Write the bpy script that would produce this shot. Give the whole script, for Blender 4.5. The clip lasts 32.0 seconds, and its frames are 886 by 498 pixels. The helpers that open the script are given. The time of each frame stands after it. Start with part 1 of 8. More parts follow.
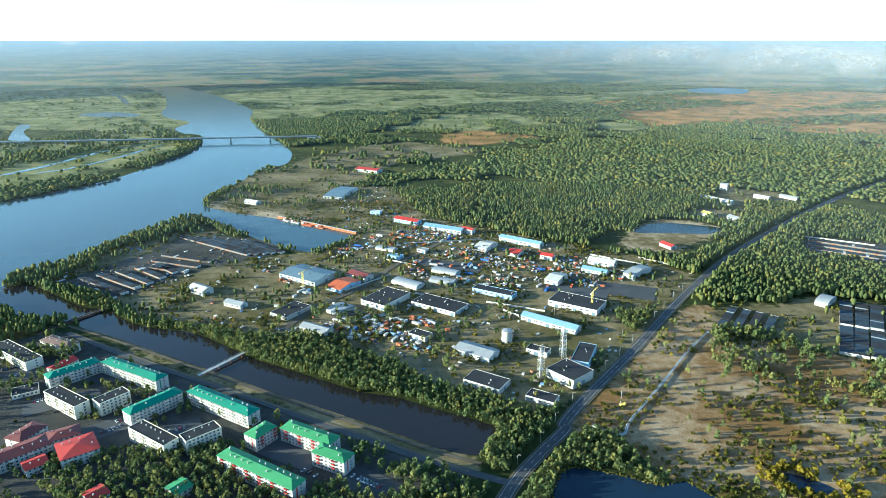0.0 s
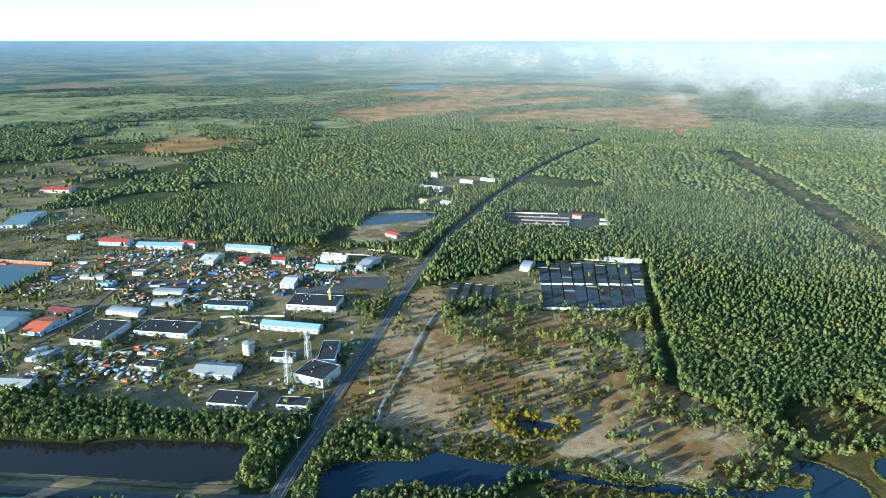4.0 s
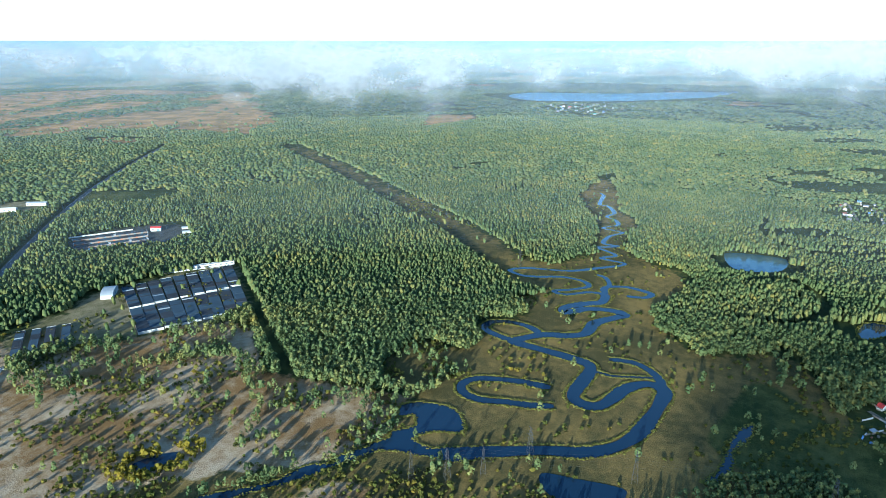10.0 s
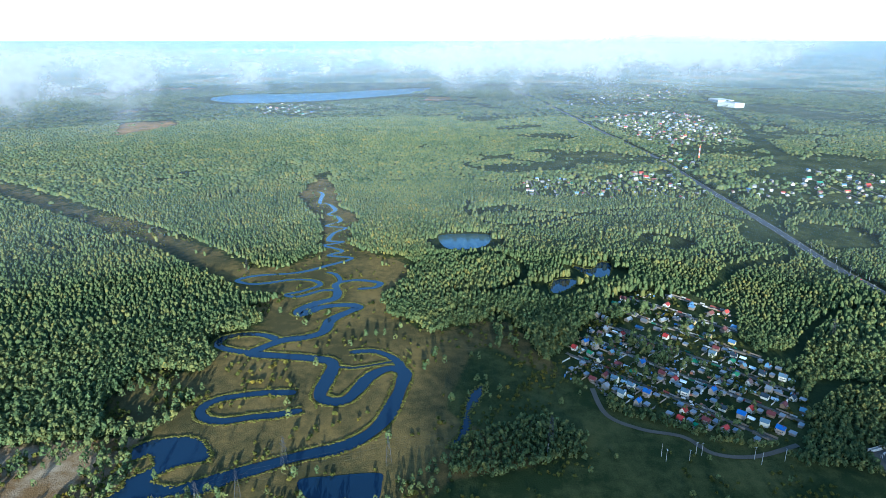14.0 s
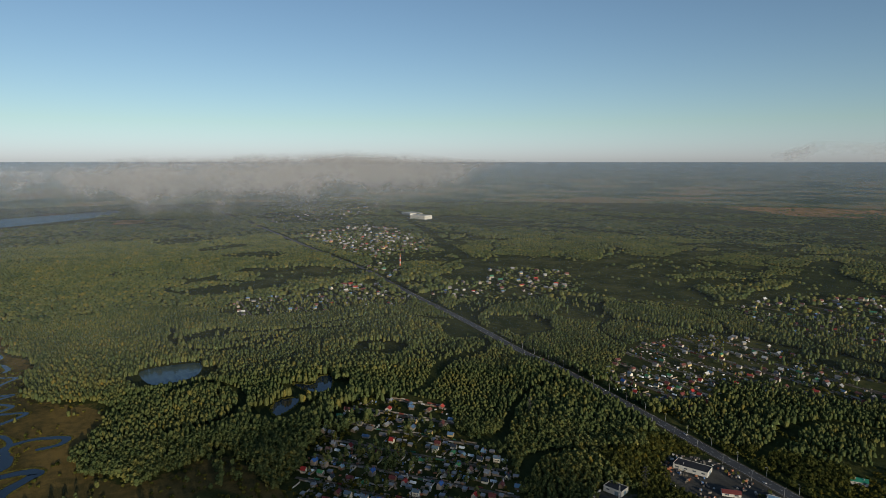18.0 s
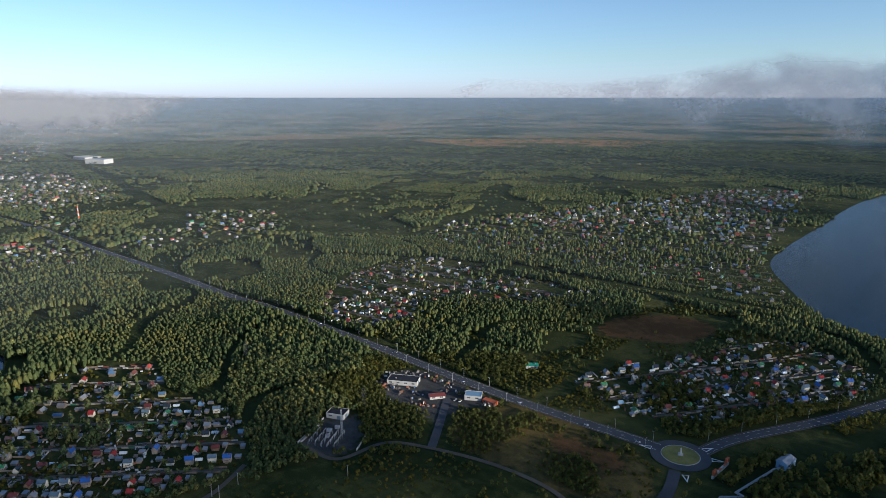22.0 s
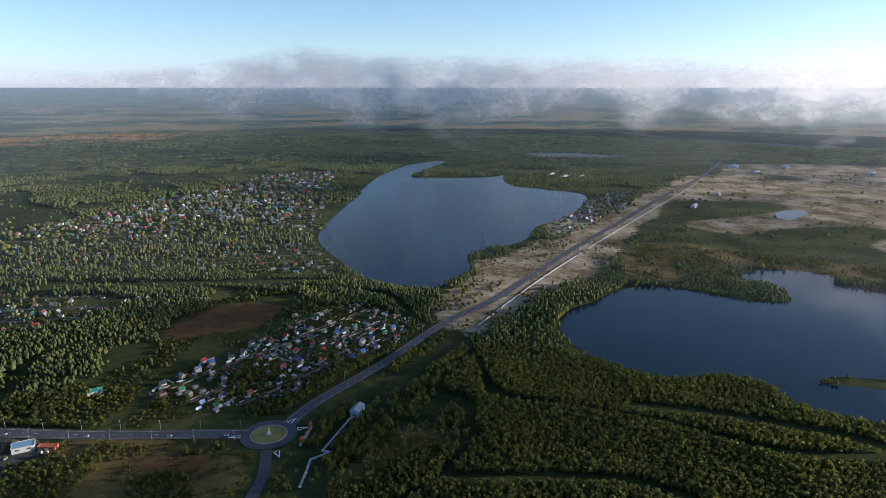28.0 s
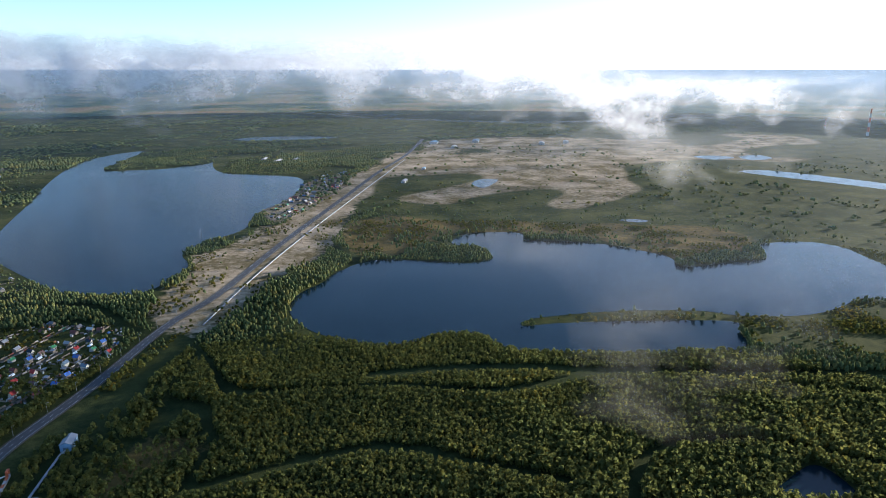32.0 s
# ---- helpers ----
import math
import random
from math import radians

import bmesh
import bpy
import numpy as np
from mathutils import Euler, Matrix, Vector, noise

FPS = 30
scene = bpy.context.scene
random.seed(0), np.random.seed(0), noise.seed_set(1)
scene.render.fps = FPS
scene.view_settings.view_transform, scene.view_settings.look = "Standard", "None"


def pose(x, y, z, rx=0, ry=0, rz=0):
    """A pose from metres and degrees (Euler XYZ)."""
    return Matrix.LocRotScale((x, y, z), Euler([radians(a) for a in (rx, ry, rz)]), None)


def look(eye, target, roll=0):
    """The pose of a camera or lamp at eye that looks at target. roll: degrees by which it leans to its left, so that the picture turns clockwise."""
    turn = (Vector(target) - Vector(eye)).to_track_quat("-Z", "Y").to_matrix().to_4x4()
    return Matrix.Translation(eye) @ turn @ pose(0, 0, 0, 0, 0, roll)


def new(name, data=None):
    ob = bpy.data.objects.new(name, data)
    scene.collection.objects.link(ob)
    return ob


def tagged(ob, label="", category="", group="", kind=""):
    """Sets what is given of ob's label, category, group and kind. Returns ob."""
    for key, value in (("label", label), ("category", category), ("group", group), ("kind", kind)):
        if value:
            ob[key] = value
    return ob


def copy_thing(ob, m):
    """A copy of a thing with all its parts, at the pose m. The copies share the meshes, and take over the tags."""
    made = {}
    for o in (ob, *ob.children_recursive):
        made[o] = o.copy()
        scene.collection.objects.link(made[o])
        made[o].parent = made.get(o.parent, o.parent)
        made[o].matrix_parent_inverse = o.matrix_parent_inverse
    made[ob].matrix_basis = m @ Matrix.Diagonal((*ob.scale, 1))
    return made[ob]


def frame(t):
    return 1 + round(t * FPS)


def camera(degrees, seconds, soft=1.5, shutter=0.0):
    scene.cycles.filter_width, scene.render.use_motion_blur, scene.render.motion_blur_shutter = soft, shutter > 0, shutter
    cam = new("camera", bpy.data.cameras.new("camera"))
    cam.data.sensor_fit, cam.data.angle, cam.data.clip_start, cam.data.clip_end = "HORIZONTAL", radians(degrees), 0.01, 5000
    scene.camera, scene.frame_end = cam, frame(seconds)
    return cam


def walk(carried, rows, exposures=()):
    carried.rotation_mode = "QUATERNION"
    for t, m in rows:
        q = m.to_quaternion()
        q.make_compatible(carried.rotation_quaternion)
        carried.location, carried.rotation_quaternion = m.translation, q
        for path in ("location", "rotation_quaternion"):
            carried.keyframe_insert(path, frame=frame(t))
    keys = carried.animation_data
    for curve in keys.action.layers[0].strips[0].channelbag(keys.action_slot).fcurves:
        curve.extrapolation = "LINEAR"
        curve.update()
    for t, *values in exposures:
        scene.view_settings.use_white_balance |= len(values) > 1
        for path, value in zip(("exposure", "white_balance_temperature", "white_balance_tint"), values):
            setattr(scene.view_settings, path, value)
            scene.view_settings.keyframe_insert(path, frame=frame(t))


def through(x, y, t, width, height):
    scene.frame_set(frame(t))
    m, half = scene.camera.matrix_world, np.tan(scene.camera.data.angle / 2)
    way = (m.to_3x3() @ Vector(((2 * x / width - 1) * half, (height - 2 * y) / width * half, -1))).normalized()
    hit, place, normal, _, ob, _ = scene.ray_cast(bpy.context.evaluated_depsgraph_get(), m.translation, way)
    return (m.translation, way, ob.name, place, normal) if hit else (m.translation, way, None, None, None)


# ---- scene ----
# The camera hangs still, 300 m over the ground, and turns to the right.
cam = camera(68.98, 32.0, soft=0.4)
EYE = (0.0, 0.0, 300.0)
TURN = [  # seconds, heading clockwise from +y, tilt
    (0.0, 0.00, -17.92), (1.0, 6.21, -17.94), (2.0, 12.37, -17.94), (3.0, 18.54, -17.94), (3.5, 21.62, -17.92), (5.5, 34.00, -17.91),
    (6.5, 40.22, -17.92), (7.5, 46.37, -17.93), (8.5, 52.49, -17.93), (9.5, 58.64, -17.92), (10.5, 64.74, -17.90), (11.5, 70.93, -17.92),
    (12.5, 77.25, -17.93), (13.5, 83.61, -17.93), (14.0, 86.80, -17.88), (14.5, 90.07, -14.22), (15.0, 93.42, -5.57), (15.5, 96.72, 1.56),
    (16.4, 102.40, 4.80), (17.5, 109.27, -2.01), (18.0, 112.38, -7.68), (18.5, 115.57, -12.61), (19.0, 118.83, -13.26), (20.0, 125.34, -13.26),
    (21.0, 131.84, -13.23), (22.0, 138.38, -13.22), (23.0, 144.92, -13.22), (24.0, 151.44, -13.22), (25.0, 157.95, -13.22), (25.5, 161.19, -13.23),
    (27.5, 174.10, -13.19), (28.0, 177.32, -14.06), (28.5, 180.50, -15.65), (29.0, 183.65, -15.65), (30.0, 190.02, -15.61), (31.0, 196.28, -15.59),
    (32.0, 202.33, -15.56)
]
walk(cam, [(t, pose(*EYE, 90 + tilt, 0, -heading)) for t, heading, tilt in TURN],
     exposures=[(0.0, 1.80, 5500, -11), (8.0, 1.65, 5000, -7), (13.9, 1.6, 4650, -4), (15.3, 0.1, 4950, 1), (17.5, -0.4, 6500, 4), (18.5, 0.0, 6500, 7), (20.0, 0.3, 5650, 9), (25.0, 0.6, 5780, 12), (28.0, 0.75, 5850, 13), (32.0, 1.2, 5650, 10)])

# ---- light: a low sun at heading 263 degrees, 11 degrees up ----
SUN_HEADING, SUN_UP = 263.0, 11.0
world = bpy.data.worlds.new("sky")
scene.world = world
world.use_nodes = True
wn = world.node_tree
sky = wn.nodes.new("ShaderNodeTexSky")
sky.sky_type = "NISHITA"
sky.sun_disc = False
sky.sun_elevation = radians(SUN_UP)
sky.sun_rotation = radians(SUN_HEADING)
sky.altitude = 300
sky.air_density, sky.dust_density, sky.ozone_density = 0.75, 0.6, 1.6
wn.nodes["Background"].inputs["Strength"].default_value = 0.125
# morning moisture whitens the sky's rim: blue never falls far below green, nor does red rise over it
split, whole = wn.nodes.new("ShaderNodeSeparateColor"), wn.nodes.new("ShaderNodeCombineColor")
wn.links.new(sky.outputs[0], split.inputs[0])
lift, least, most = [wn.nodes.new("ShaderNodeMath") for _ in range(3)]
lift.operation, least.operation, most.operation = "MULTIPLY", "MAXIMUM", "MINIMUM"
lift.inputs[1].default_value = 1.02
wn.links.new(split.outputs[1], lift.inputs[0])
wn.links.new(split.outputs[2], least.inputs[0])
wn.links.new(lift.outputs[0], least.inputs[1])
wn.links.new(split.outputs[0], most.inputs[0])
wn.links.new(split.outputs[1], most.inputs[1])
for k, n in enumerate((most.outputs[0], split.outputs[1], least.outputs[0])):
    wn.links.new(n, whole.inputs[k])
wn.links.new(whole.outputs[0], wn.nodes["Background"].inputs["Color"])
sun_data = bpy.data.lights.new("sun", "SUN")
sun_data.energy, sun_data.angle, sun_data.color = 5.0, radians(0.5), (1.0, 0.86, 0.66)
sun = new("sun", sun_data)
sh, su = radians(SUN_HEADING), radians(SUN_UP)
sun.matrix_world = look((0, 0, 900), (-math.sin(sh) * math.cos(su) * 100, -math.cos(sh) * math.cos(su) * 100, 900 - math.sin(su) * 100))


# ---- materials ----
def mat(name, colour=(0.5, 0.5, 0.5), rough=0.8, metal=0.0, vary=0.25, scale=0.4, fine=6.0, bump=0.15, coord="Object", island=0.0):
    """A weathered surface: two scales of noise vary the colour, and fine noise gives relief."""
    m = bpy.data.materials.new(name)
    m.use_nodes = True
    nt = m.node_tree
    bsdf = nt.nodes["Principled BSDF"]
    bsdf.inputs["Roughness"].default_value = rough
    bsdf.inputs["Metallic"].default_value = metal
    bsdf.inputs["Specular IOR Level"].default_value = 0.15 if rough > 0.75 else 0.4
    tc = nt.nodes.new("ShaderNodeTexCoord")
    big, small = nt.nodes.new("ShaderNodeTexNoise"), nt.nodes.new("ShaderNodeTexNoise")
    big.inputs["Scale"].default_value, small.inputs["Scale"].default_value = scale, fine
    big.inputs["Detail"].default_value = 4
    for n in (big, small):
        nt.links.new(tc.outputs[coord], n.inputs["Vector"])
    info = nt.nodes.new("ShaderNodeObjectInfo")
    add = nt.nodes.new("ShaderNodeMath")
    add.operation = "MULTIPLY_ADD"
    nt.links.new(small.outputs["Fac"], add.inputs[0])
    add.inputs[1].default_value = 0.5
    nt.links.new(big.outputs["Fac"], add.inputs[2])
    rnd = nt.nodes.new("ShaderNodeMath")
    rnd.operation = "MULTIPLY_ADD"
    if island:
        geo = nt.nodes.new("ShaderNodeNewGeometry")
        nt.links.new(geo.outputs["Random Per Island"], rnd.inputs[0])
        rnd.inputs[1].default_value = island
    else:
        nt.links.new(info.outputs["Random"], rnd.inputs[0])
        rnd.inputs[1].default_value = 0.25
    nt.links.new(add.outputs[0], rnd.inputs[2])
    ramp = nt.nodes.new("ShaderNodeValToRGB")
    e = ramp.color_ramp.elements
    e[0].position, e[1].position = 0.35, 1.15 if not island else 1.0
    e[0].color = (*[max(0, c * (1 - vary)) for c in colour], 1)
    e[1].color = (*[min(1, c * (1 + vary)) for c in colour], 1)
    nt.links.new(rnd.outputs[0], ramp.inputs["Fac"])
    nt.links.new(ramp.outputs["Color"], bsdf.inputs["Base Color"])
    if bump:
        b = nt.nodes.new("ShaderNodeBump")
        b.inputs["Strength"].default_value = bump
        nt.links.new(small.outputs["Fac"], b.inputs["Height"])
        nt.links.new(b.outputs["Normal"], bsdf.inputs["Normal"])
    return m


def ramp_node(nt, stops):
    n = nt.nodes.new("ShaderNodeValToRGB")
    e = n.color_ramp.elements
    while len(e) < len(stops):
        e.new(0.5)
    for el, (p, c) in zip(e, stops):
        el.position, el.color = p, (*c, 1)
    return n


def noise_node(nt, vec, scale, detail=4.0, rough=0.55):
    n = nt.nodes.new("ShaderNodeTexNoise")
    n.inputs["Scale"].default_value, n.inputs["Detail"].default_value, n.inputs["Roughness"].default_value = scale, detail, rough
    nt.links.new(vec, n.inputs["Vector"])
    return n


def math_node(nt, op, a, b=None, c=None, clamp=False):
    n = nt.nodes.new("ShaderNodeMath")
    n.operation, n.use_clamp = op, clamp
    for i, v in enumerate((a, b, c)):
        if v is None:
            continue
        if isinstance(v, (int, float)):
            n.inputs[i].default_value = v
        else:
            nt.links.new(v, n.inputs[i])
    return n.outputs[0]


def mix_node(nt, fac, a, b):
    n = nt.nodes.new("ShaderNodeMix")
    n.data_type = "RGBA"
    for sock, v in ((n.inputs["Factor"], fac), (n.inputs["A"], a), (n.inputs["B"], b)):
        if isinstance(v, tuple):
            sock.default_value = (*v, 1)
        elif isinstance(v, (int, float)):
            sock.default_value = v
        else:
            nt.links.new(v, sock)
    return n.outputs["Result"]


GROUND_COVERS = [  # attribute, pale and dark tone of the ground cover, how much of it is dark
    # marsh tones hold some added blue in place of haze
    ("marsh", (0.21, 0.140, 0.045), (0.070, 0.058, 0.022), 0.12),
    ("heath", (0.42, 0.33, 0.22), (0.18, 0.105, 0.042), 0.22),
    ("sand", (0.50, 0.39, 0.27), (0.13, 0.10, 0.045), 0.12),
    ("yard", (0.25, 0.20, 0.12), (0.095, 0.082, 0.034), 0.05),
    ("paved", (0.10, 0.095, 0.085), (0.05, 0.05, 0.047), 0.1),
    ("bog", (0.46, 0.235, 0.09), (0.17, 0.11, 0.04), 0.06),
    ("soil", (0.20, 0.10, 0.040), (0.085, 0.05, 0.022), 0.1),
    ("field", (0.10, 0.095, 0.030), (0.030, 0.040, 0.012), 0.15),
    ("crop", (0.32, 0.29, 0.13), (0.12, 0.13, 0.05), 0.08),
]


def ground_material():
    m = bpy.data.materials.new("ground_cover")
    m.use_nodes = True
    nt = m.node_tree
    bsdf = nt.nodes["Principled BSDF"]
    bsdf.inputs["Roughness"].default_value = 1.0
    bsdf.inputs["Specular IOR Level"].default_value = 0.05
    pos = nt.nodes.new("ShaderNodeNewGeometry").outputs["Position"]
    n1, n2, n3 = noise_node(nt, pos, 0.012, 6), noise_node(nt, pos, 0.09, 6, 0.65), noise_node(nt, pos, 0.8, 3)
    wob = math_node(nt, "SUBTRACT", math_node(nt, "MULTIPLY_ADD", n2.outputs["Fac"], 0.7, math_node(nt, "MULTIPLY", n1.outputs["Fac"], 0.3)), 0.5)
    tone = math_node(nt, "MULTIPLY_ADD", n2.outputs["Fac"], 0.5, math_node(nt, "MULTIPLY_ADD", n1.outputs["Fac"], 0.7, math_node(nt, "MULTIPLY", n3.outputs["Fac"], 0.25)))
    tone = math_node(nt, "MULTIPLY_ADD", math_node(nt, "SUBTRACT", tone, 0.725), 4.2, 0.45, clamp=True)
    colour = mix_node(nt, tone, (0.024, 0.034, 0.012), (0.055, 0.062, 0.020))
    for name, pale, dark, bias in GROUND_COVERS:
        at = nt.nodes.new("ShaderNodeAttribute")
        at.attribute_name = name
        edge = math_node(nt, "MULTIPLY_ADD", math_node(nt, "ADD", math_node(nt, "MULTIPLY", wob, 1.6), at.outputs["Fac"]), 5.0, -2.0, clamp=True)
        colour = mix_node(nt, math_node(nt, "MULTIPLY", edge, math_node(nt, "GREATER_THAN", at.outputs["Fac"], 0.02)), colour, mix_node(nt, math_node(nt, "SUBTRACT", tone, bias, clamp=True), dark, pale))
    nt.links.new(colour, bsdf.inputs["Base Color"])
    b = nt.nodes.new("ShaderNodeBump")
    b.inputs["Strength"].default_value, b.inputs["Distance"].default_value = 0.6, 1.0
    nt.links.new(n3.outputs["Fac"], b.inputs["Height"])
    nt.links.new(b.outputs["Normal"], bsdf.inputs["Normal"])
    return m


def water_material(name, colour, rough, ripple, relief, gloss=0.5):
    m = bpy.data.materials.new(name)
    m.use_nodes = True
    nt = m.node_tree
    bsdf = nt.nodes["Principled BSDF"]
    bsdf.inputs["Roughness"].default_value = rough
    bsdf.inputs["IOR"].default_value = 1.33
    bsdf.inputs["Specular IOR Level"].default_value = gloss
    pos = nt.nodes.new("ShaderNodeNewGeometry").outputs["Position"]
    far = noise_node(nt, pos, 0.006, 3)
    nt.links.new(mix_node(nt, far.outputs["Fac"], colour, tuple(c * 1.5 for c in colour)), bsdf.inputs["Base Color"])
    wave = noise_node(nt, pos, ripple, 3)
    b = nt.nodes.new("ShaderNodeBump")
    b.inputs["Strength"].default_value, b.inputs["Distance"].default_value = relief, 0.3
    nt.links.new(wave.outputs["Fac"], b.inputs["Height"])
    nt.links.new(b.outputs["Normal"], bsdf.inputs["Normal"])
    return m


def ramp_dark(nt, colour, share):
    """The leaf's tone at a share of its value, slightly more saturated."""
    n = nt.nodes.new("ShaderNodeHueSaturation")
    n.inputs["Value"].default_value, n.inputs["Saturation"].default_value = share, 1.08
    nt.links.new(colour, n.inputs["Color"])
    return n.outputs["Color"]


def leaf_material(name, stops, through=0.36):
    """Leaves and needles: tone by tree (tint), by clump and by stand."""
    m = bpy.data.materials.new(name)
    m.use_nodes = True
    nt = m.node_tree
    nt.nodes.remove(nt.nodes["Principled BSDF"])
    geo = nt.nodes.new("ShaderNodeNewGeometry")
    at = nt.nodes.new("ShaderNodeAttribute")
    at.attribute_name = "tint"
    stand = noise_node(nt, geo.outputs["Position"], 0.011, 3)
    info = nt.nodes.new("ShaderNodeObjectInfo")
    v = math_node(nt, "MULTIPLY_ADD", geo.outputs["Random Per Island"], 0.25, math_node(nt, "MULTIPLY", at.outputs["Fac"], 0.5))
    v = math_node(nt, "MULTIPLY_ADD", math_node(nt, "SUBTRACT", stand.outputs["Fac"], 0.5), 0.9, v)
    v = math_node(nt, "MULTIPLY_ADD", info.outputs["Random"], 0.15, v, clamp=True)
    ramp = ramp_node(nt, stops)
    nt.links.new(v, ramp.inputs["Fac"])
    d, tr, mixs = nt.nodes.new("ShaderNodeBsdfDiffuse"), nt.nodes.new("ShaderNodeBsdfTranslucent"), nt.nodes.new("ShaderNodeMixShader")
    mixs.inputs[0].default_value = through
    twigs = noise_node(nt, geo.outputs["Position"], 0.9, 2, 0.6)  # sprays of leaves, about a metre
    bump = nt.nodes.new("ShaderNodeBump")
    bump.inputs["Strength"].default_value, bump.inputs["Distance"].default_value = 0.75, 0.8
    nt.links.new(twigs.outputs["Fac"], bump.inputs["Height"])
    # leaf tone darkens where the relief noise is low
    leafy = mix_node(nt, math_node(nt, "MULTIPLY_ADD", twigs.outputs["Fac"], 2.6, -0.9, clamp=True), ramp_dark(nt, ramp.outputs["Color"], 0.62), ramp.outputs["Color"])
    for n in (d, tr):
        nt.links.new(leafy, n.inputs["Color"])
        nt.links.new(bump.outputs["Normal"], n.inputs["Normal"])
    nt.links.new(d.outputs[0], mixs.inputs[1])
    nt.links.new(tr.outputs[0], mixs.inputs[2])
    nt.links.new(mixs.outputs[0], nt.nodes["Material Output"].inputs["Surface"])
    return m


M_GROUND = ground_material()
M_RIVER = water_material("river_water", (0.035, 0.062, 0.075), 0.14, 0.15, 0.25, 0.33)
M_CREEK = water_material("creek_water", (0.008, 0.018, 0.036), 0.06, 0.3, 0.08, 0.36)
# blue of the reflected sky put into the far lakes' base colour
M_FARWATER_SKY = water_material("far_lake_sky_tint", (0.02, 0.13, 0.27), 0.2, 0.2, 0.4)
M_CANAL = water_material("canal_water", (0.012, 0.011, 0.012), 0.10, 0.3, 0.08)
M_LAKE = water_material("lake_water", (0.005, 0.014, 0.021), 0.18, 0.4, 0.14, 0.2)
M_ASPHALT = mat("asphalt", (0.060, 0.062, 0.066), 0.8, vary=0.3, scale=0.05, fine=1.2)
M_DIRT = mat("dirt_road", (0.095, 0.08, 0.06), 0.95, vary=0.35, scale=0.06, fine=0.8)
M_LINE = mat("road_paint", (0.7, 0.7, 0.68), 0.7, vary=0.15)
# blue in these leaf tones raised to stand in for haze
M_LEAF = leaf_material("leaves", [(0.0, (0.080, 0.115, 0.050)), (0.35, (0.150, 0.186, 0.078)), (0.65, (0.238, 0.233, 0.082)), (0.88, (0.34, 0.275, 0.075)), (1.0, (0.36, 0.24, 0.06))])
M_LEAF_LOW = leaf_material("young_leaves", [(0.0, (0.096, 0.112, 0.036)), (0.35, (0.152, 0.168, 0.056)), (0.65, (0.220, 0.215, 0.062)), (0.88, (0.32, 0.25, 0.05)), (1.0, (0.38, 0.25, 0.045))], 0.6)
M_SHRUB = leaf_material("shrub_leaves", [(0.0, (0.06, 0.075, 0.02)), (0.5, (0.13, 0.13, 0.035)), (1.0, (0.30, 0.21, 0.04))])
M_BARK = mat("bark", (0.16, 0.13, 0.10), 0.9, vary=0.4, scale=0.8)

# ---- plan ----
RIVER = [(-505, 620), (-565, 778), (-560, 831), (-532, 879), (-508, 946), (-483, 1030), (-448, 1113), (-400, 1075), (-326, 1007), (-266, 954), (-215, 918), (-189, 917), (-161, 954), (-143, 1003), (-214, 1050), (-294, 1101), (-363, 1132), (-407, 1157), (-464, 1209), (-464, 1316), (-451, 1430), (-439, 1579), (-400, 1640), (-443, 1865), (-608, 2228), (-772, 2611), (-871, 2986), (-1168, 3553), (-1636, 4324), (-1864, 4532), (-2053, 4449), (-2175, 4391), (-1881, 4226), (-1565, 3704), (-1314, 3121), (-1234, 2869), (-1116, 2653), (-979, 2519), (-961, 2334), (-893, 2188), (-784, 2094), (-722, 1898), (-730, 1642), (-750, 1444), (-807, 1317), (-861, 1219), (-901, 1154)]
SIDE_CHANNEL = [(-1033, 1484), (-1004, 1567), (-986, 1684), (-965, 1819), (-908, 1942), (-869, 2058)]
SIDE_CHANNEL_B = [(-970, 1510), (-921, 1566), (-879, 1709), (-861, 1838), (-839, 1941)]
FAR_POND = [(-1368, 2036), (-1480, 2233), (-1582, 2436), (-1519, 2402), (-1441, 2233), (-1296, 2036), (-1287, 1977)]
FAR_POND_B = [(-1522, 2738), (-1532, 2848), (-1395, 2870), (-1266, 2736), (-1349, 2675)]
CREEK_ARM = [(-1553, 3236), (-1813, 3706), (-1998, 3951), (-2192, 4331), (-2150, 4403)]
CANAL = [(-402, 651), (-395, 674), (-387, 690), (-354, 663), (-321, 647), (-268, 632), (-218, 597), (-183, 571), (-153, 555), (-113, 532), (-74, 511), (-43, 502), (-10, 484), (17, 471), (35, 461), (44, 453), (39, 433), (28, 418), (0, 425), (-38, 446), (-88, 475), (-143, 505), (-204, 540), (-273, 579), (-351, 623)]
INLET = [(-565, 768), (-534, 776), (-489, 748), (-432, 707), (-396, 695), (-400, 660), (-429, 666), (-459, 663), (-524, 704), (-570, 712), (-602, 758)]
CREEK_MAIN = [(375, 192), (392, 163), (410, 133), (422, 105), (440, 86), (463, 75), (491, 70), (521, 67), (545, 68), (551, 83), (535, 98), (509, 106), (493, 113), (489, 125), (497, 137), (520, 138), (548, 137), (562, 143), (568, 168), (571, 198), (574, 224), (587, 219), (605, 203), (614, 181), (629, 165), (660, 163), (686, 147), (697, 140), (704, 153), (696, 182), (674, 200), (686, 207), (707, 192), (724, 173), (751, 175)]
CREEK_UPPER = [(751, 175), (748, 195), (727, 219), (732, 235), (747, 217), (768, 202), (783, 215), (785, 243), (771, 271), (766, 292), (778, 314), (797, 295), (812, 243), (842, 210), (877, 181), (887, 217), (909, 202), (928, 227), (932, 241), (955, 210), (961, 234), (1003, 235), (1033, 222), (1045, 257), (1074, 240), (1104, 252), (1121, 271), (1152, 265), (1198, 289), (1205, 307), (1279, 319), (1303, 334)]
CREEK_SIDE = [(751, 175), (773, 182), (788, 159), (780, 127), (763, 130), (757, 151)]
CREEK_SIDE_B = [(575, 217), (579, 244), (590, 266), (608, 265), (618, 246), (616, 224), (607, 210)]
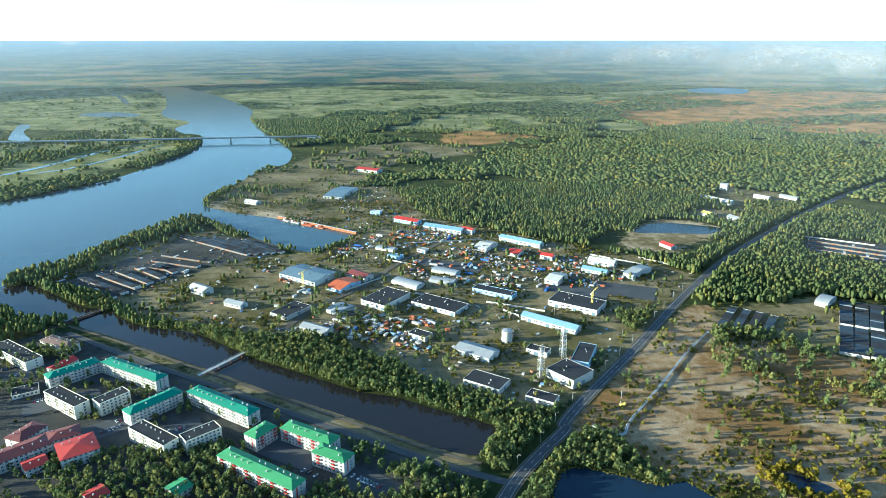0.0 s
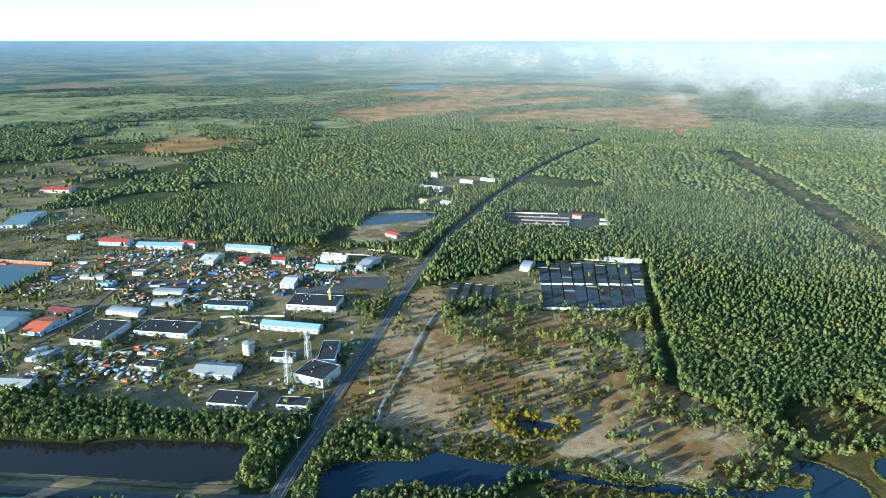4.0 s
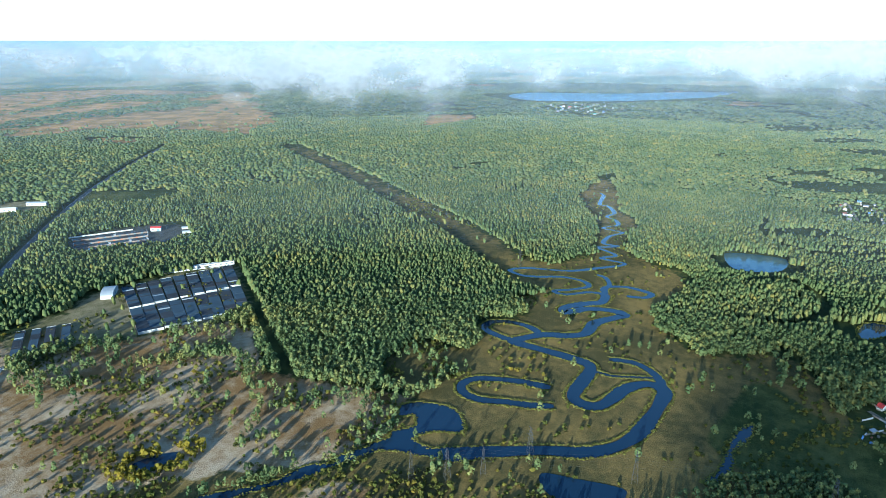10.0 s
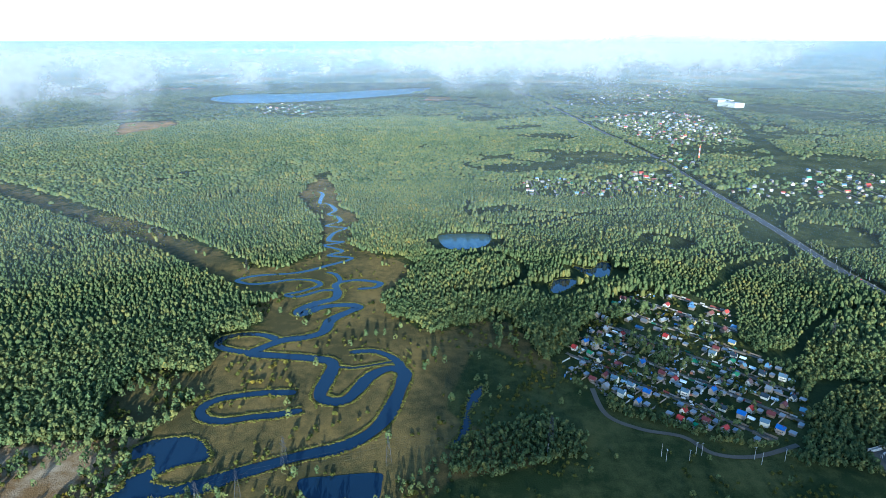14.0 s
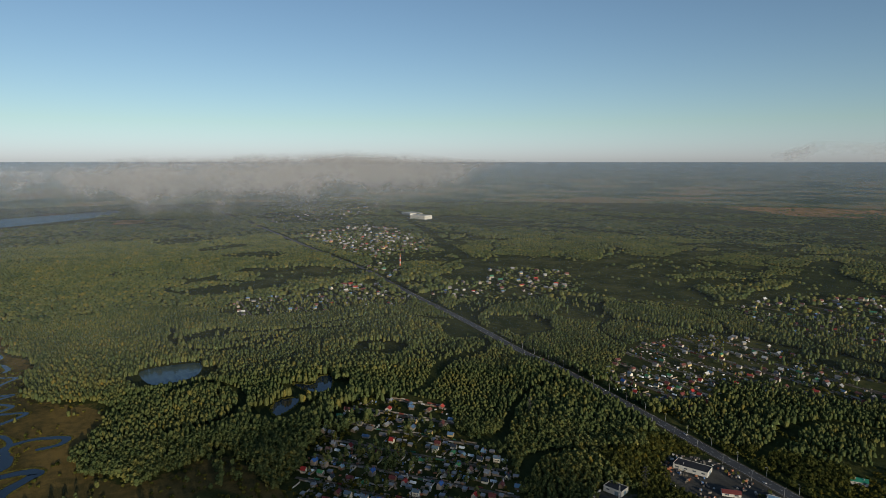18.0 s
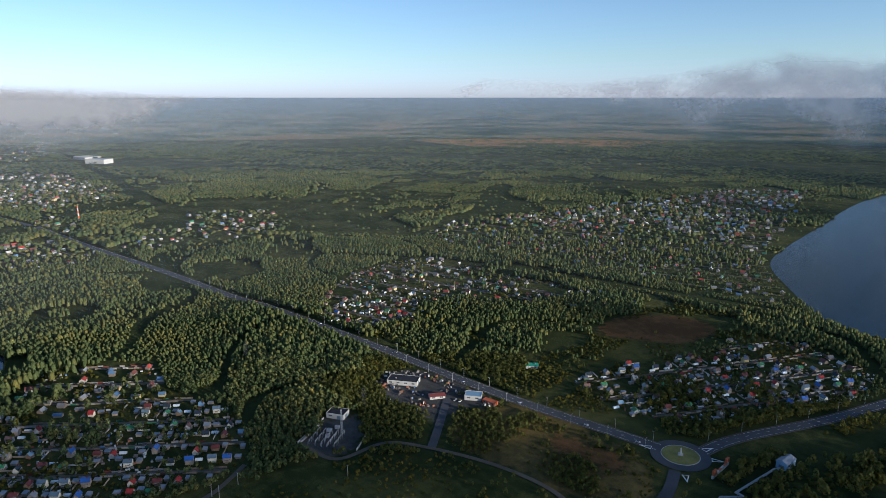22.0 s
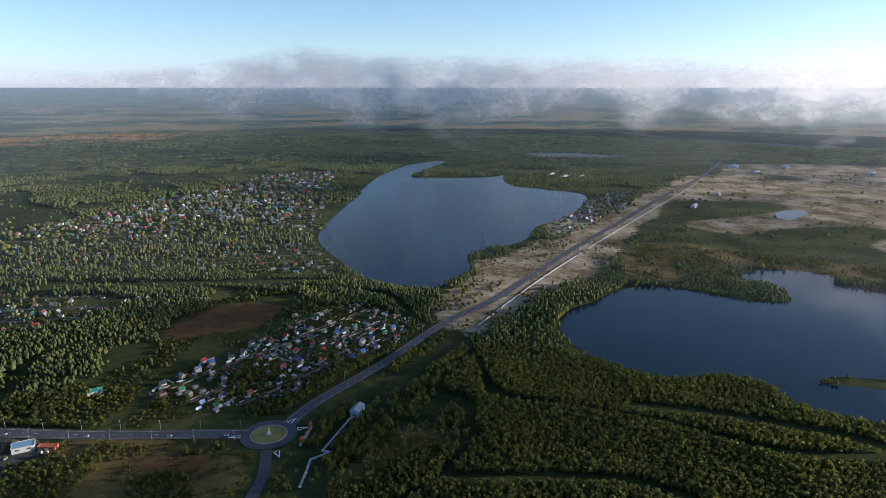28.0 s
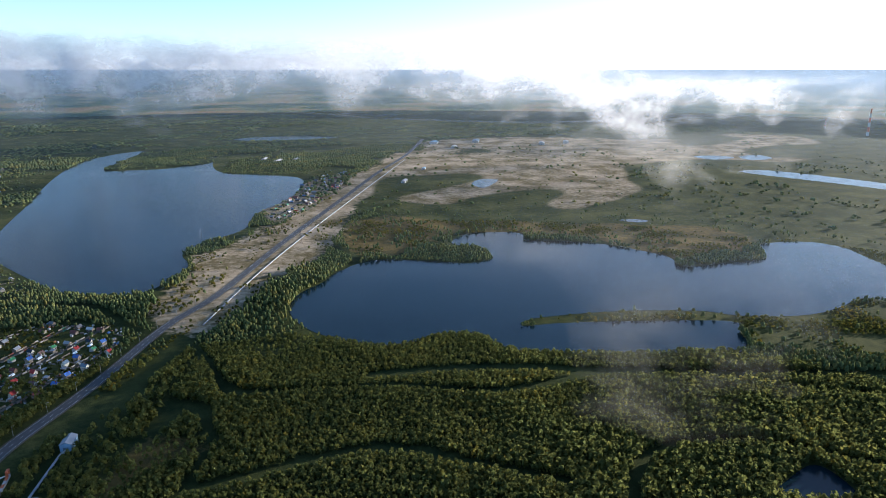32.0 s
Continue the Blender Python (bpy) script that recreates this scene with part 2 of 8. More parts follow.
CREEK_SIDE_C = [(548, 68), (569, 79), (583, 95), (586, 110), (582, 127)]
CREEK_SIDE_D = [(552, 134), (550, 117), (558, 97), (565, 80)]
CREEK_SIDE_E = [(816, 204), (809, 191), (788, 180), (767, 180)]
OXBOW = [(502, 160), (500, 186), (493, 211), (483, 228), (468, 233), (456, 223), (454, 206), (460, 188), (465, 167), (474, 147)]
POOL = [(413, 264), (425, 253), (431, 231), (426, 214), (410, 200), (400, 200), (394, 214), (387, 224), (376, 228), (372, 212), (382, 195), (388, 175), (368, 180), (360, 211), (353, 238), (340, 252), (327, 260), (325, 270), (348, 257), (363, 246), (376, 250), (391, 238), (404, 246), (397, 257)]
CREEK_LOW = [(90, 401), (128, 395), (153, 384), (174, 388), (185, 374), (211, 352), (251, 321), (282, 292), (308, 283), (321, 267), (343, 259), (368, 247), (391, 228), (368, 232), (343, 249), (313, 265), (290, 278), (261, 300), (228, 325), (209, 334), (194, 325), (165, 337), (126, 360), (75, 356)]
CREEK_POOL_B = [(383, 125), (389, 101), (394, 69), (383, 65), (362, 67), (360, 94), (366, 116)]
INLET_MARSH = [(484, 8), (509, 4), (525, -7), (498, -4), (479, 4), (458, 3), (434, 11), (428, 21), (444, 13), (465, 10)]
POND = [(979, 62), (1002, 57), (1012, 17), (1005, -20), (956, -16), (933, 6), (930, 44)]
POND_B = [(862, -133), (850, -157), (878, -173), (871, -190), (819, -174), (821, -149)]
POND_C = [(782, -94), (806, -106), (807, -130), (794, -132), (768, -115), (754, -95)]
SAND_POND = [(247, 396), (263, 391), (276, 377), (263, 372), (247, 381)]
FAR_LAKE = [(3501, 1461), (3797, 1410), (3952, 960), (4239, 654), (4444, 341), (4036, 378), (3662, 629), (3404, 889), (3286, 1224)]
TWIN_LAKE = [(1627, 4622), (1685, 4601), (1837, 4543), (2026, 4461), (1972, 4486), (1734, 4583)]
TWIN_LAKE_B = [(1586, 4284), (1780, 4386), (1957, 4279), (1764, 3909), (1548, 4043)]
GRAVEL_POND = [(313, 1018), (353, 1067), (395, 1072), (467, 1041), (436, 1009), (376, 1011)]
LAKE = [(313, -1260), (330, -1428), (330, -1705), (333, -2119), (298, -2462), (182, -2682), (111, -2664), (217, -2253), (130, -2199), (14, -2205), (-67, -2346), (-129, -2449), (-102, -2226), (-121, -2041), (-227, -1953), (-315, -1861), (-298, -1702), (-220, -1522), (-150, -1421), (-108, -1281), (-42, -1206), (8, -1140), (3, -1053), (40, -970), (82, -939), (127, -951), (180, -1004), (237, -1101)]
LAKE_EAST = [(-113, -796), (-137, -857), (-177, -894), (-212, -939), (-267, -973), (-313, -965), (-369, -932), (-416, -903), (-465, -915), (-465, -986), (-437, -1022), (-474, -1068), (-520, -1078), (-588, -1046), (-575, -997), (-634, -960), (-693, -907), (-737, -813), (-718, -758), (-792, -745), (-882, -743), (-940, -808), (-1028, -794), (-1059, -741), (-1025, -638), (-1031, -550), (-901, -501), (-845, -547), (-786, -536), (-728, -531), (-675, -544), (-632, -566), (-603, -594), (-509, -633), (-395, -653), (-366, -637), (-409, -629), (-487, -604), (-610, -554), (-595, -522), (-559, -481), (-486, -503), (-344, -565), (-316, -591), (-308, -634), (-265, -652), (-206, -641), (-151, -683), (-121, -732)]
MARSH_POND = [(-375, -280), (-410, -295), (-439, -299), (-442, -278), (-428, -258)]
FAR_RIVER = [(-464, -4878), (-882, -4775), (-1161, -4123), (-1563, -3665), (-1981, -3369), (-2536, -3300), (-3171, -3264), (-3657, -3262), (-3865, -3012), (-4059, -2745), (-4259, -2422)]
FAR_CANAL = [(-1575, -1460), (-1667, -1460), (-1723, -1366), (-1781, -1153), (-1808, -983), (-1690, -915), (-1687, -1090), (-1637, -1260)]
POOL_W1 = [(-1712, -1801), (-1804, -1782), (-1813, -1713), (-1705, -1708)]
POOL_W2 = [(-1852, -1730), (-1951, -1742), (-1927, -1652), (-1822, -1647)]
POOL_W3 = [(-829, -1063), (-863, -1061), (-883, -1036), (-853, -1031)]
POOL_W4 = [(-732, -1577), (-786, -1636), (-831, -1619), (-794, -1563), (-734, -1511)]
ARM_W5 = [(-230, -3042), (-383, -3091), (-607, -3033), (-693, -2944), (-525, -2877), (-315, -2933)]
MARSH = [(275, 236), (346, 255), (385, 260), (427, 264), (452, 246), (476, 274), (516, 260), (552, 255), (595, 282), (630, 250), (646, 229), (685, 267), (712, 251), (750, 283), (775, 328), (812, 317), (834, 258), (906, 226), (993, 256), (1080, 278), (1156, 325), (1272, 362), (1448, 384), (1521, 367), (1284, 287), (1147, 241), (1073, 200), (1018, 209), (940, 193), (889, 158), (884, 111), (826, 88), (738, 113), (671, 93), (631, 48), (659, 0), (691, -25), (579, -15), (526, -28), (476, -4), (435, 4), (386, 47), (307, 47)]
SANDY = [(121, 452), (140, 482), (171, 517), (209, 556), (269, 599), (267, 575), (292, 547), (337, 576), (347, 523), (395, 477), (406, 436), (381, 396), (378, 359), (364, 312), (369, 259), (340, 262), (286, 297), (240, 335), (187, 378), (170, 382), (142, 430)]
WORKS = [(-286, 1112), (-225, 1370), (-103, 1369), (-24, 1100), (72, 1038), (219, 930), (285, 890), (331, 825), (344, 807), (203, 606), (111, 491), (84, 473), (51, 486), (8, 515), (-46, 557), (-105, 587), (-182, 622), (-234, 634), (-304, 655), (-380, 703), (-447, 748), (-533, 798), (-522, 874), (-434, 1075), (-261, 931), (-186, 899), (-129, 975)]
TOWN = [(-559, 620), (-450, 648), (-393, 634), (-267, 563), (-139, 491), (-37, 436), (28, 409), (30, 383), (-10, 377), (-85, 360), (-87, 271), (-287, 271)]
EMBANKMENT = [(-423, 656), (-353, 627), (-205, 543), (-88, 478), (0, 427), (32, 414), (27, 390), (-2, 402), (-84, 449), (-196, 515), (-299, 575), (-397, 631)]
GARAGES = [(573, 985), (623, 987), (740, 898), (681, 821), (625, 833), (531, 914)]
GARAGES_B = [(329, 718), (370, 715), (395, 700), (436, 740), (485, 727), (624, 676), (511, 526), (393, 573), (359, 540), (353, 614), (301, 643)]
GRAVEL_PIT = [(250, 945), (315, 1025), (364, 1096), (407, 1102), (484, 1043), (446, 997), (372, 942), (344, 908)]
HAMLET = [(430, 1119), (518, 1258), (603, 1376), (732, 1277), (676, 1205), (596, 1232), (505, 1062)]
VILLAGE = [(559, -68), (632, -110), (702, -144), (771, -201), (760, -244), (720, -299), (622, -280), (542, -294), (482, -281), (446, -252), (436, -223), (468, -174), (518, -110)]
VILLAGE_B = [(1316, -77), (1475, -112), (1451, -229), (1553, -357), (1516, -445), (1354, -471), (1256, -431), (1273, -319), (1277, -141)]
VILLAGE_C = [(2702, -467), (2869, -629), (3013, -845), (2713, -909), (2341, -878), (2039, -790), (1941, -559), (2155, -515), (2477, -499)]
VILLAGE_D = [(3766, -338), (4107, -725), (4686, -1431), (3897, -1227), (3251, -758), (3196, -394)]
VILLAGE_E = [(1790, -476), (1874, -555), (1672, -578), (1539, -512), (1571, -472)]
VILLAGE_F = [(738, -549), (831, -670), (848, -756), (850, -797), (821, -881), (691, -883), (506, -883), (371, -896), (407, -850), (572, -729), (637, -678), (577, -580), (588, -552), (662, -527)]
VILLAGE_G = [(987, -1047), (1008, -1207), (924, -1432), (830, -1763), (717, -2232), (503, -2347), (380, -1606), (347, -1330), (259, -1118), (217, -1021), (315, -1005), (444, -1017), (647, -1000), (808, -964)]
VILLAGE_H = [(330, -576), (301, -660), (245, -745), (226, -859), (165, -865), (82, -816), (83, -755), (136, -648), (175, -593), (217, -560), (262, -550)]
VILLAGE_I = [(1626, -808), (1557, -901), (1502, -981), (1233, -850), (1253, -739), (1477, -730)]
VILLAGE_J = [(-150, -1447), (-260, -1621), (-361, -1836), (-486, -1900), (-392, -1628), (-254, -1405), (-159, -1292)]
VILLAGE_K = [(2917, 1102), (3289, 980), (3208, 679), (2560, 718)]
VILLAGE_L = [(1389, -531), (1456, -620), (1425, -756), (1289, -690), (1277, -512)]
BOG = [(785, 3325), (1365, 3969), (2152, 4346), (2787, 3841), (2997, 2976), (2141, 1950), (1579, 1586), (1556, 1796), (1492, 2135), (1223, 2203), (1018, 2363), (752, 2227), (708, 2924)]
BOG_B = [(259, 1724), (391, 2087), (567, 2049), (499, 1843), (333, 1713)]
BOG_C = [(2004, 1257), (2360, 1389), (2550, 1242), (2396, 1144), (2126, 1163)]
FIELD = [(-1242, 3419), (-1307, 3987), (-804, 4213), (-301, 4207), (252, 4459), (195, 4059), (-420, 3411), (-787, 3229)]
FIELD_B = [(-393, 1564), (-348, 1768), (-149, 2029), (111, 1914), (118, 1766), (-124, 1679), (-200, 1370), (-270, 1132), (-407, 1174), (-451, 1241), (-435, 1564)]
FIELD_C = [(376, -701), (397, -809), (343, -829), (269, -864), (257, -790), (318, -733), (368, -701)]
FIELD_D = [(3526, -3403), (3097, -3797), (2035, -4458), (1659, -4610), (2007, -3573), (2589, -3169)]
FIELD_E = [(1811, -160), (1618, -239), (1646, -415), (1730, -462), (1840, -342), (1862, -179)]
FIELD_F = [(961, -460), (1093, -546), (1087, -626), (1011, -647), (951, -588), (948, -540), (999, -528)]
FIELD_G = [(370, -513), (401, -546), (382, -612), (367, -683), (322, -707), (318, -591), (270, -553), (294, -512)]
FIELD_H = [(292, -413), (280, -469), (233, -490), (188, -475), (168, -438), (223, -409), (269, -397)]
FLATS = [(-1035, 1373), (-909, 1496), (-806, 2033), (-793, 2094), (-939, 2230), (-1100, 2162), (-1356, 1978), (-1421, 1923)]
FLATS_B = [(-1693, 2309), (-1604, 2560), (-978, 2230), (-1221, 2869), (-2234, 4361), (-2464, 4236), (-2862, 3977)]
MEADOW_E = [(-283, -1232), (-461, -1336), (-687, -1153), (-1017, -1257), (-1331, -1630), (-1613, -1519), (-1594, -1297), (-1632, -1053), (-1654, -895), (-1108, -579), (-1045, -654), (-1076, -754), (-1026, -816), (-936, -810), (-731, -780), (-705, -923), (-594, -1034), (-465, -1086), (-318, -981), (-252, -1025)]
SANDS = [(-293, -1228), (-421, -1517), (-566, -1788), (-787, -2179), (-1043, -1951), (-1355, -1659), (-1098, -1349), (-769, -1150), (-672, -1252), (-671, -1394), (-493, -1427), (-349, -1306)]
SANDS_B = [(-731, -2235), (-886, -2419), (-1607, -2078), (-2154, -1770), (-2494, -1638), (-2161, -1412), (-1652, -1556), (-1355, -1659), (-757, -1962)]
WEST_BANK = [(-486, 594), (-507, 679), (-455, 656), (-419, 648), (-433, 620)]
GROVE = [(-271, 370), (-298, 396), (-275, 423), (-245, 423), (-210, 423), (-183, 445), (-158, 423), (-95, 371), (-67, 389), (-27, 409), (26, 377), (15, 310), (-236, 311)]
BELT = [(-181, 613), (-133, 617), (-80, 569), (8, 515), (57, 491), (86, 473), (72, 459), (47, 459), (-12, 488), (-74, 515), (-145, 560)]
BELT_B = [(-387, 698), (-307, 663), (-230, 620), (-192, 593), (-213, 604), (-270, 636), (-324, 653), (-366, 674)]
PENINSULA_EDGE = [(-554, 820), (-530, 874), (-504, 938), (-479, 1020), (-444, 1101), (-389, 1057), (-424, 1023), (-473, 946), (-503, 855), (-513, 778)]
ROADSIDE = [(300, 735), (383, 844), (514, 981), (565, 991), (443, 832), (327, 727)]
ROADSIDE_B = [(222, 683), (264, 704), (231, 647), (210, 635), (196, 646), (206, 685)]
SCRUB = [(309, 37), (384, 59), (398, 36), (442, 4), (475, -27), (450, -87), (425, -108), (329, -84)]
SCRUB_B = [(361, 203), (372, 173), (376, 131), (363, 111), (301, 80), (286, 174)]
GLADE = [(692, -31), (587, -67), (510, -104), (476, -108), (458, -134), (444, -99), (484, -27), (556, -15)]
CAUSEWAY = [(56, -869), (30, -955), (-7, -1022), (-1, -1108), (-82, -1164), (-133, -1303), (-168, -1278), (-276, -1422), (-490, -1818), (-808, -2331), (-807, -2205), (-422, -1493), (-272, -1187), (-205, -1026), (-148, -965), (-86, -878), (-34, -777), (12, -741), (39, -774)]
SPIT = [(-616, -560), (-576, -491), (-630, -453), (-754, -375), (-890, -494), (-845, -547), (-732, -534), (-678, -547), (-606, -597), (-441, -660), (-367, -638), (-407, -626), (-485, -601)]
VERGE = [(100, 455), (129, 497), (193, 583), (298, 724), (330, 717), (301, 643), (266, 593), (209, 556), (171, 517), (140, 482), (121, 452), (106, 440)]
YARD_A = [(-55, 853), (-3, 931), (74, 930), (179, 898), (252, 829), (218, 756), (104, 756), (33, 776), (-41, 808)]
YARD_B = [(-121, 694), (-61, 686), (10, 655), (-8, 587), (-85, 613), (-136, 633)]
YARD_C = [(-256, 748), (-207, 777), (-154, 767), (-201, 695), (-158, 931), (-52, 1056), (42, 990), (-55, 931), (-123, 931)]
BANK_PATH = [(-414, 651), (-347, 616), (-270, 573), (-202, 534), (-141, 500), (-87, 469), (-38, 441), (0, 420), (28, 407)]
BANK_PATH_B = [(-402, 634), (-299, 574), (-197, 517), (-105, 466), (-37, 430), (19, 398)]
ROAD_MAIN = [(32, 349), (53, 389), (76, 422), (99, 452), (101, 463), (133, 510), (195, 594), (308, 754), (436, 912), (640, 1119), (842, 1303), (1075, 1483), (1313, 1655)]
ROAD_CANAL = [(52, 384), (27, 394), (-37, 425), (-105, 463), (-196, 515), (-297, 569), (-405, 634)]
HIGHWAY = [(197, -509), (236, -507), (327, -501), (428, -501), (568, -505), (779, -506), (874, -497), (1090, -496), (1374, -486), (1722, -482)]
HIGHWAY_FAR = [(1749, -480), (2312, -422), (3329, -328), (4806, -152)]
LAKE_ROAD = [(167, -527), (151, -572), (97, -668), (33, -801), (-38, -907), (-172, -1169), (-344, -1481), (-559, -1874), (-780, -2247), (-1021, -2725)]
SOUTH_ROAD = [(173, -483), (165, -449), (164, -413), (165, -370)]
SIDE_ROAD = [(402, -460), (362, -399), (347, -375)]
BACK_ROAD = [(445, -305), (396, -308), (384, -354), (347, -375), (289, -391), (234, -392), (188, -373)]
TRACK = [(524, -106), (481, -111), (461, -135), (452, -166), (431, -183), (429, -213), (446, -252)]
WORKS_ROAD = [(-182, 620), (-149, 703), (-98, 777), (-67, 853), (-4, 959)]
RIDE = [(1473, 1307), (1275, 988), (1078, 694), (935, 484), (813, 331), (764, 269)]
RIDE_B = [(613, 661), (481, 485), (400, 374)]
RIDE_C = [(4196, -1333), (2502, -972), (1692, -798), (1422, -734)]
RIDE_D = [(1170, -30), (1142, -177), (1120, -313), (1087, -426)]
RIDE_E = [(2241, -826), (2071, -860), (1788, -829)]
RIDE_F = [(336, -474), (324, -543), (321, -661), (323, -747)]
RIDE_G = [(19, -451), (-29, -450), (-78, -454), (-141, -445), (-198, -393), (-244, -351)]
RIDE_H = [(110, -570), (66, -639), (12, -749)]
RIDE_I = [(-161, -579), (-275, -551), (-400, -489), (-553, -416), (-660, -373)]
RIDE_J = [(971, -776), (806, -865), (603, -931), (398, -960), (233, -977)]
PIPELINE = [(-8, -787), (-103, -987), (-237, -1239), (-441, -1605), (-725, -2109)]
PIPE_W = [(122, 456), (142, 443), (156, 465), (200, 523), (248, 589), (286, 634)]
PASTURE = [(638, -617), (509, -615), (394, -613), (377, -651), (378, -740), (373, -930), (268, -918), (225, -842), (256, -751), (290, -612), (317, -575), (270, -546), (236, -517), (288, -502), (372, -516), (470, -526), (591, -519)]
STAND_A = [(641, -686), (610, -733), (521, -757), (472, -863), (399, -954), (381, -941), (387, -788), (389, -672), (405, -632), (513, -648), (608, -658)]
STAND_B = [(609, -550), (602, -612), (504, -609), (410, -599), (375, -564), (385, -535), (446, -536), (541, -532)]
PLOUGHED = [(389, -721), (384, -796), (349, -852), (301, -872), (261, -862), (260, -815), (274, -766), (306, -741), (354, -720)]
LOW_FIELD = [(345, -394), (366, -427), (363, -487), (310, -503), (229, -492), (182, -476), (172, -449), (178, -425), (218, -389), (275, -393)]
PLOUGHED_B = [(300, -454), (273, -474), (226, -475), (187, -466), (213, -447), (257, -446)]
STAND_C = [(250, -417), (250, -449), (210, -449), (201, -430), (210, -405), (240, -407)]
STAND_D = [(346, -402), (363, -429), (358, -479), (311, -497), (301, -463), (299, -437), (316, -406)]
ROAD_CLEAR = [(166, -534), (121, -606), (80, -669), (33, -759), (-3, -830), (-4, -801), (31, -728), (70, -670), (102, -608), (118, -569), (136, -531), (142, -508), (153, -467), (160, -425), (183, -464), (203, -497)]
STAND_E = [(275, -528), (229, -542), (183, -550), (149, -586), (125, -624), (91, -694), (49, -768), (35, -802), (37, -774), (81, -677), (122, -610), (146, -573), (175, -542), (224, -528)]
STAND_F = [(102, -584), (73, -637), (30, -700), (-4, -762), (-4, -727), (34, -657), (62, -595), (88, -560)]
OPEN_E = [(112, -539), (88, -557), (59, -592), (40, -641), (-4, -713), (-4, -669), (37, -591), (57, -545), (73, -495), (81, -475), (91, -503)]
OPEN_F = [(108, -467), (81, -475), (73, -495), (57, -545), (-5, -513), (-5, -503), (45, -483), (73, -458), (94, -435), (103, -434)]
STAND_G = [(141, -503), (140, -548), (119, -563), (112, -539), (118, -500), (123, -475)]
STAND_H = [(157, -472), (137, -488), (122, -471), (114, -449), (124, -440), (147, -450)]
SHORE_SCRUB = [(-607, -1914), (-1011, -1890), (-1494, -1775), (-2681, -1765), (-2969, -1653), (-992, -513), (-1000, -623), (-976, -774), (-964, -961), (-714, -1087), (-511, -1195), (-360, -1344)]
POND_RING = [(233, 396), (252, 408), (273, 401), (290, 379), (285, 364), (262, 361), (236, 374)]
TRANSITION = [(422, 454), (394, 394), (389, 327), (383, 282), (356, 268), (309, 292), (286, 305), (322, 330), (355, 382), (395, 446)]
SOUTH_MEADOW = [(378, -255), (412, -292), (382, -326), (344, -368), (287, -389), (216, -397), (184, -392), (162, -347), (337, -224)]
SUB_YARD = [(440, -300), (457, -339), (465, -353), (451, -369), (431, -370), (389, -325), (414, -299)]
STORE_YARD = [(485, -431), (496, -463), (458, -495), (418, -495), (392, -492), (363, -497), (346, -475), (378, -456), (380, -432), (351, -383), (355, -380), (390, -419), (450, -417)]
PIPE = [(105, -549), (112, -539), (125, -484), (118, -482), (132, -470), (131, -452), (131, -428)]
NEAR_BANK = [(170, 307), (209, 324), (236, 321), (296, 278), (345, 231), (371, 174), (394, 101), (357, 88)]
NEAR_SAND = [(256, 262), (284, 266), (315, 235), (301, 209)]
NORTH_BANK = [(170, 381), (210, 382), (241, 368), (298, 303), (314, 283), (297, 290), (256, 320), (204, 358)]
SCATTER = [(257, 574), (301, 621), (362, 607), (400, 587), (454, 550), (477, 497), (398, 409), (414, 468), (383, 504), (322, 536), (286, 540)]
THIN_EDGE = [(402, 405), (423, 298), (431, 255), (375, 252), (311, 292), (305, 310), (340, 379)]
GLADE_B = [(474, 321), (538, 323), (528, 258), (482, 228), (436, 264), (434, 300)]
MEADOW_S = [(516, -23), (522, -72), (493, -115), (462, -165), (437, -185), (430, -246), (370, -220), (316, 102), (355, 93), (371, 25), (391, 18), (398, -22), (422, -87), (452, -100), (489, -78)]
GROVE_S = [(391, 18), (434, 8), (469, -13), (481, -59), (450, -87), (422, -87), (398, -22)]
MEADOW_T = [(617, -2), (548, -66), (505, -110), (451, -171), (434, -224), (414, -279), (383, -329), (342, -369), (298, -390), (253, -401), (215, -347), (480, 26)]
SAND_FLAT = [(-435, -1461), (-571, -1332), (-677, -1163), (-779, -1134), (-1102, -1320), (-1320, -1694), (-1695, -1714), (-1881, -1530), (-2374, -1662), (-2737, -2254), (-1917, -2627), (-967, -2648), (-587, -1908)]
ISLET = [(213, -2231), (172, -2405), (104, -2662), (-42, -2544), (-135, -2363), (-53, -2236), (91, -2236)]
FOREST_TIP = [(-115, -2046), (-201, -2221), (-302, -2121), (-336, -1946), (-242, -1950)]
RIVER_BEACH = [(-466, 1198), (-349, 1085), (-278, 1077), (-272, 1139), (-364, 1172), (-452, 1263)]
ISLE_MEADOW = [(-1142, 1526), (-930, 1813), (-848, 2004), (-745, 1893), (-824, 1540), (-964, 1273)]
ISLE_MEADOW_B = [(-1400, 1893), (-1110, 2004), (-1135, 2604), (-908, 2154), (-990, 1936), (-1221, 1637)]

from mathutils.geometry import delaunay_2d_cdt


def smooth(points, closed, n=5):
    """A Catmull-Rom curve through the corners of the plan."""
    p = [Vector(q) for q in points]
    out, count = [], len(p)
    for i in range(count if closed else count - 1):
        if closed:
            a, b, c, d = p[i - 1], p[i], p[(i + 1) % count], p[(i + 2) % count]
        else:
            a, b, c, d = p[max(i - 1, 0)], p[i], p[i + 1], p[min(i + 2, count - 1)]
        for k in range(n):
            t = k / n
            out.append(0.5 * (2 * b + (c - a) * t + (2 * a - 5 * b + 4 * c - d) * t * t + (3 * b - a - 3 * c + d) * t ** 3))
    if not closed:
        out.append(p[-1])
    return np.array([(q.x, q.y) for q in out])


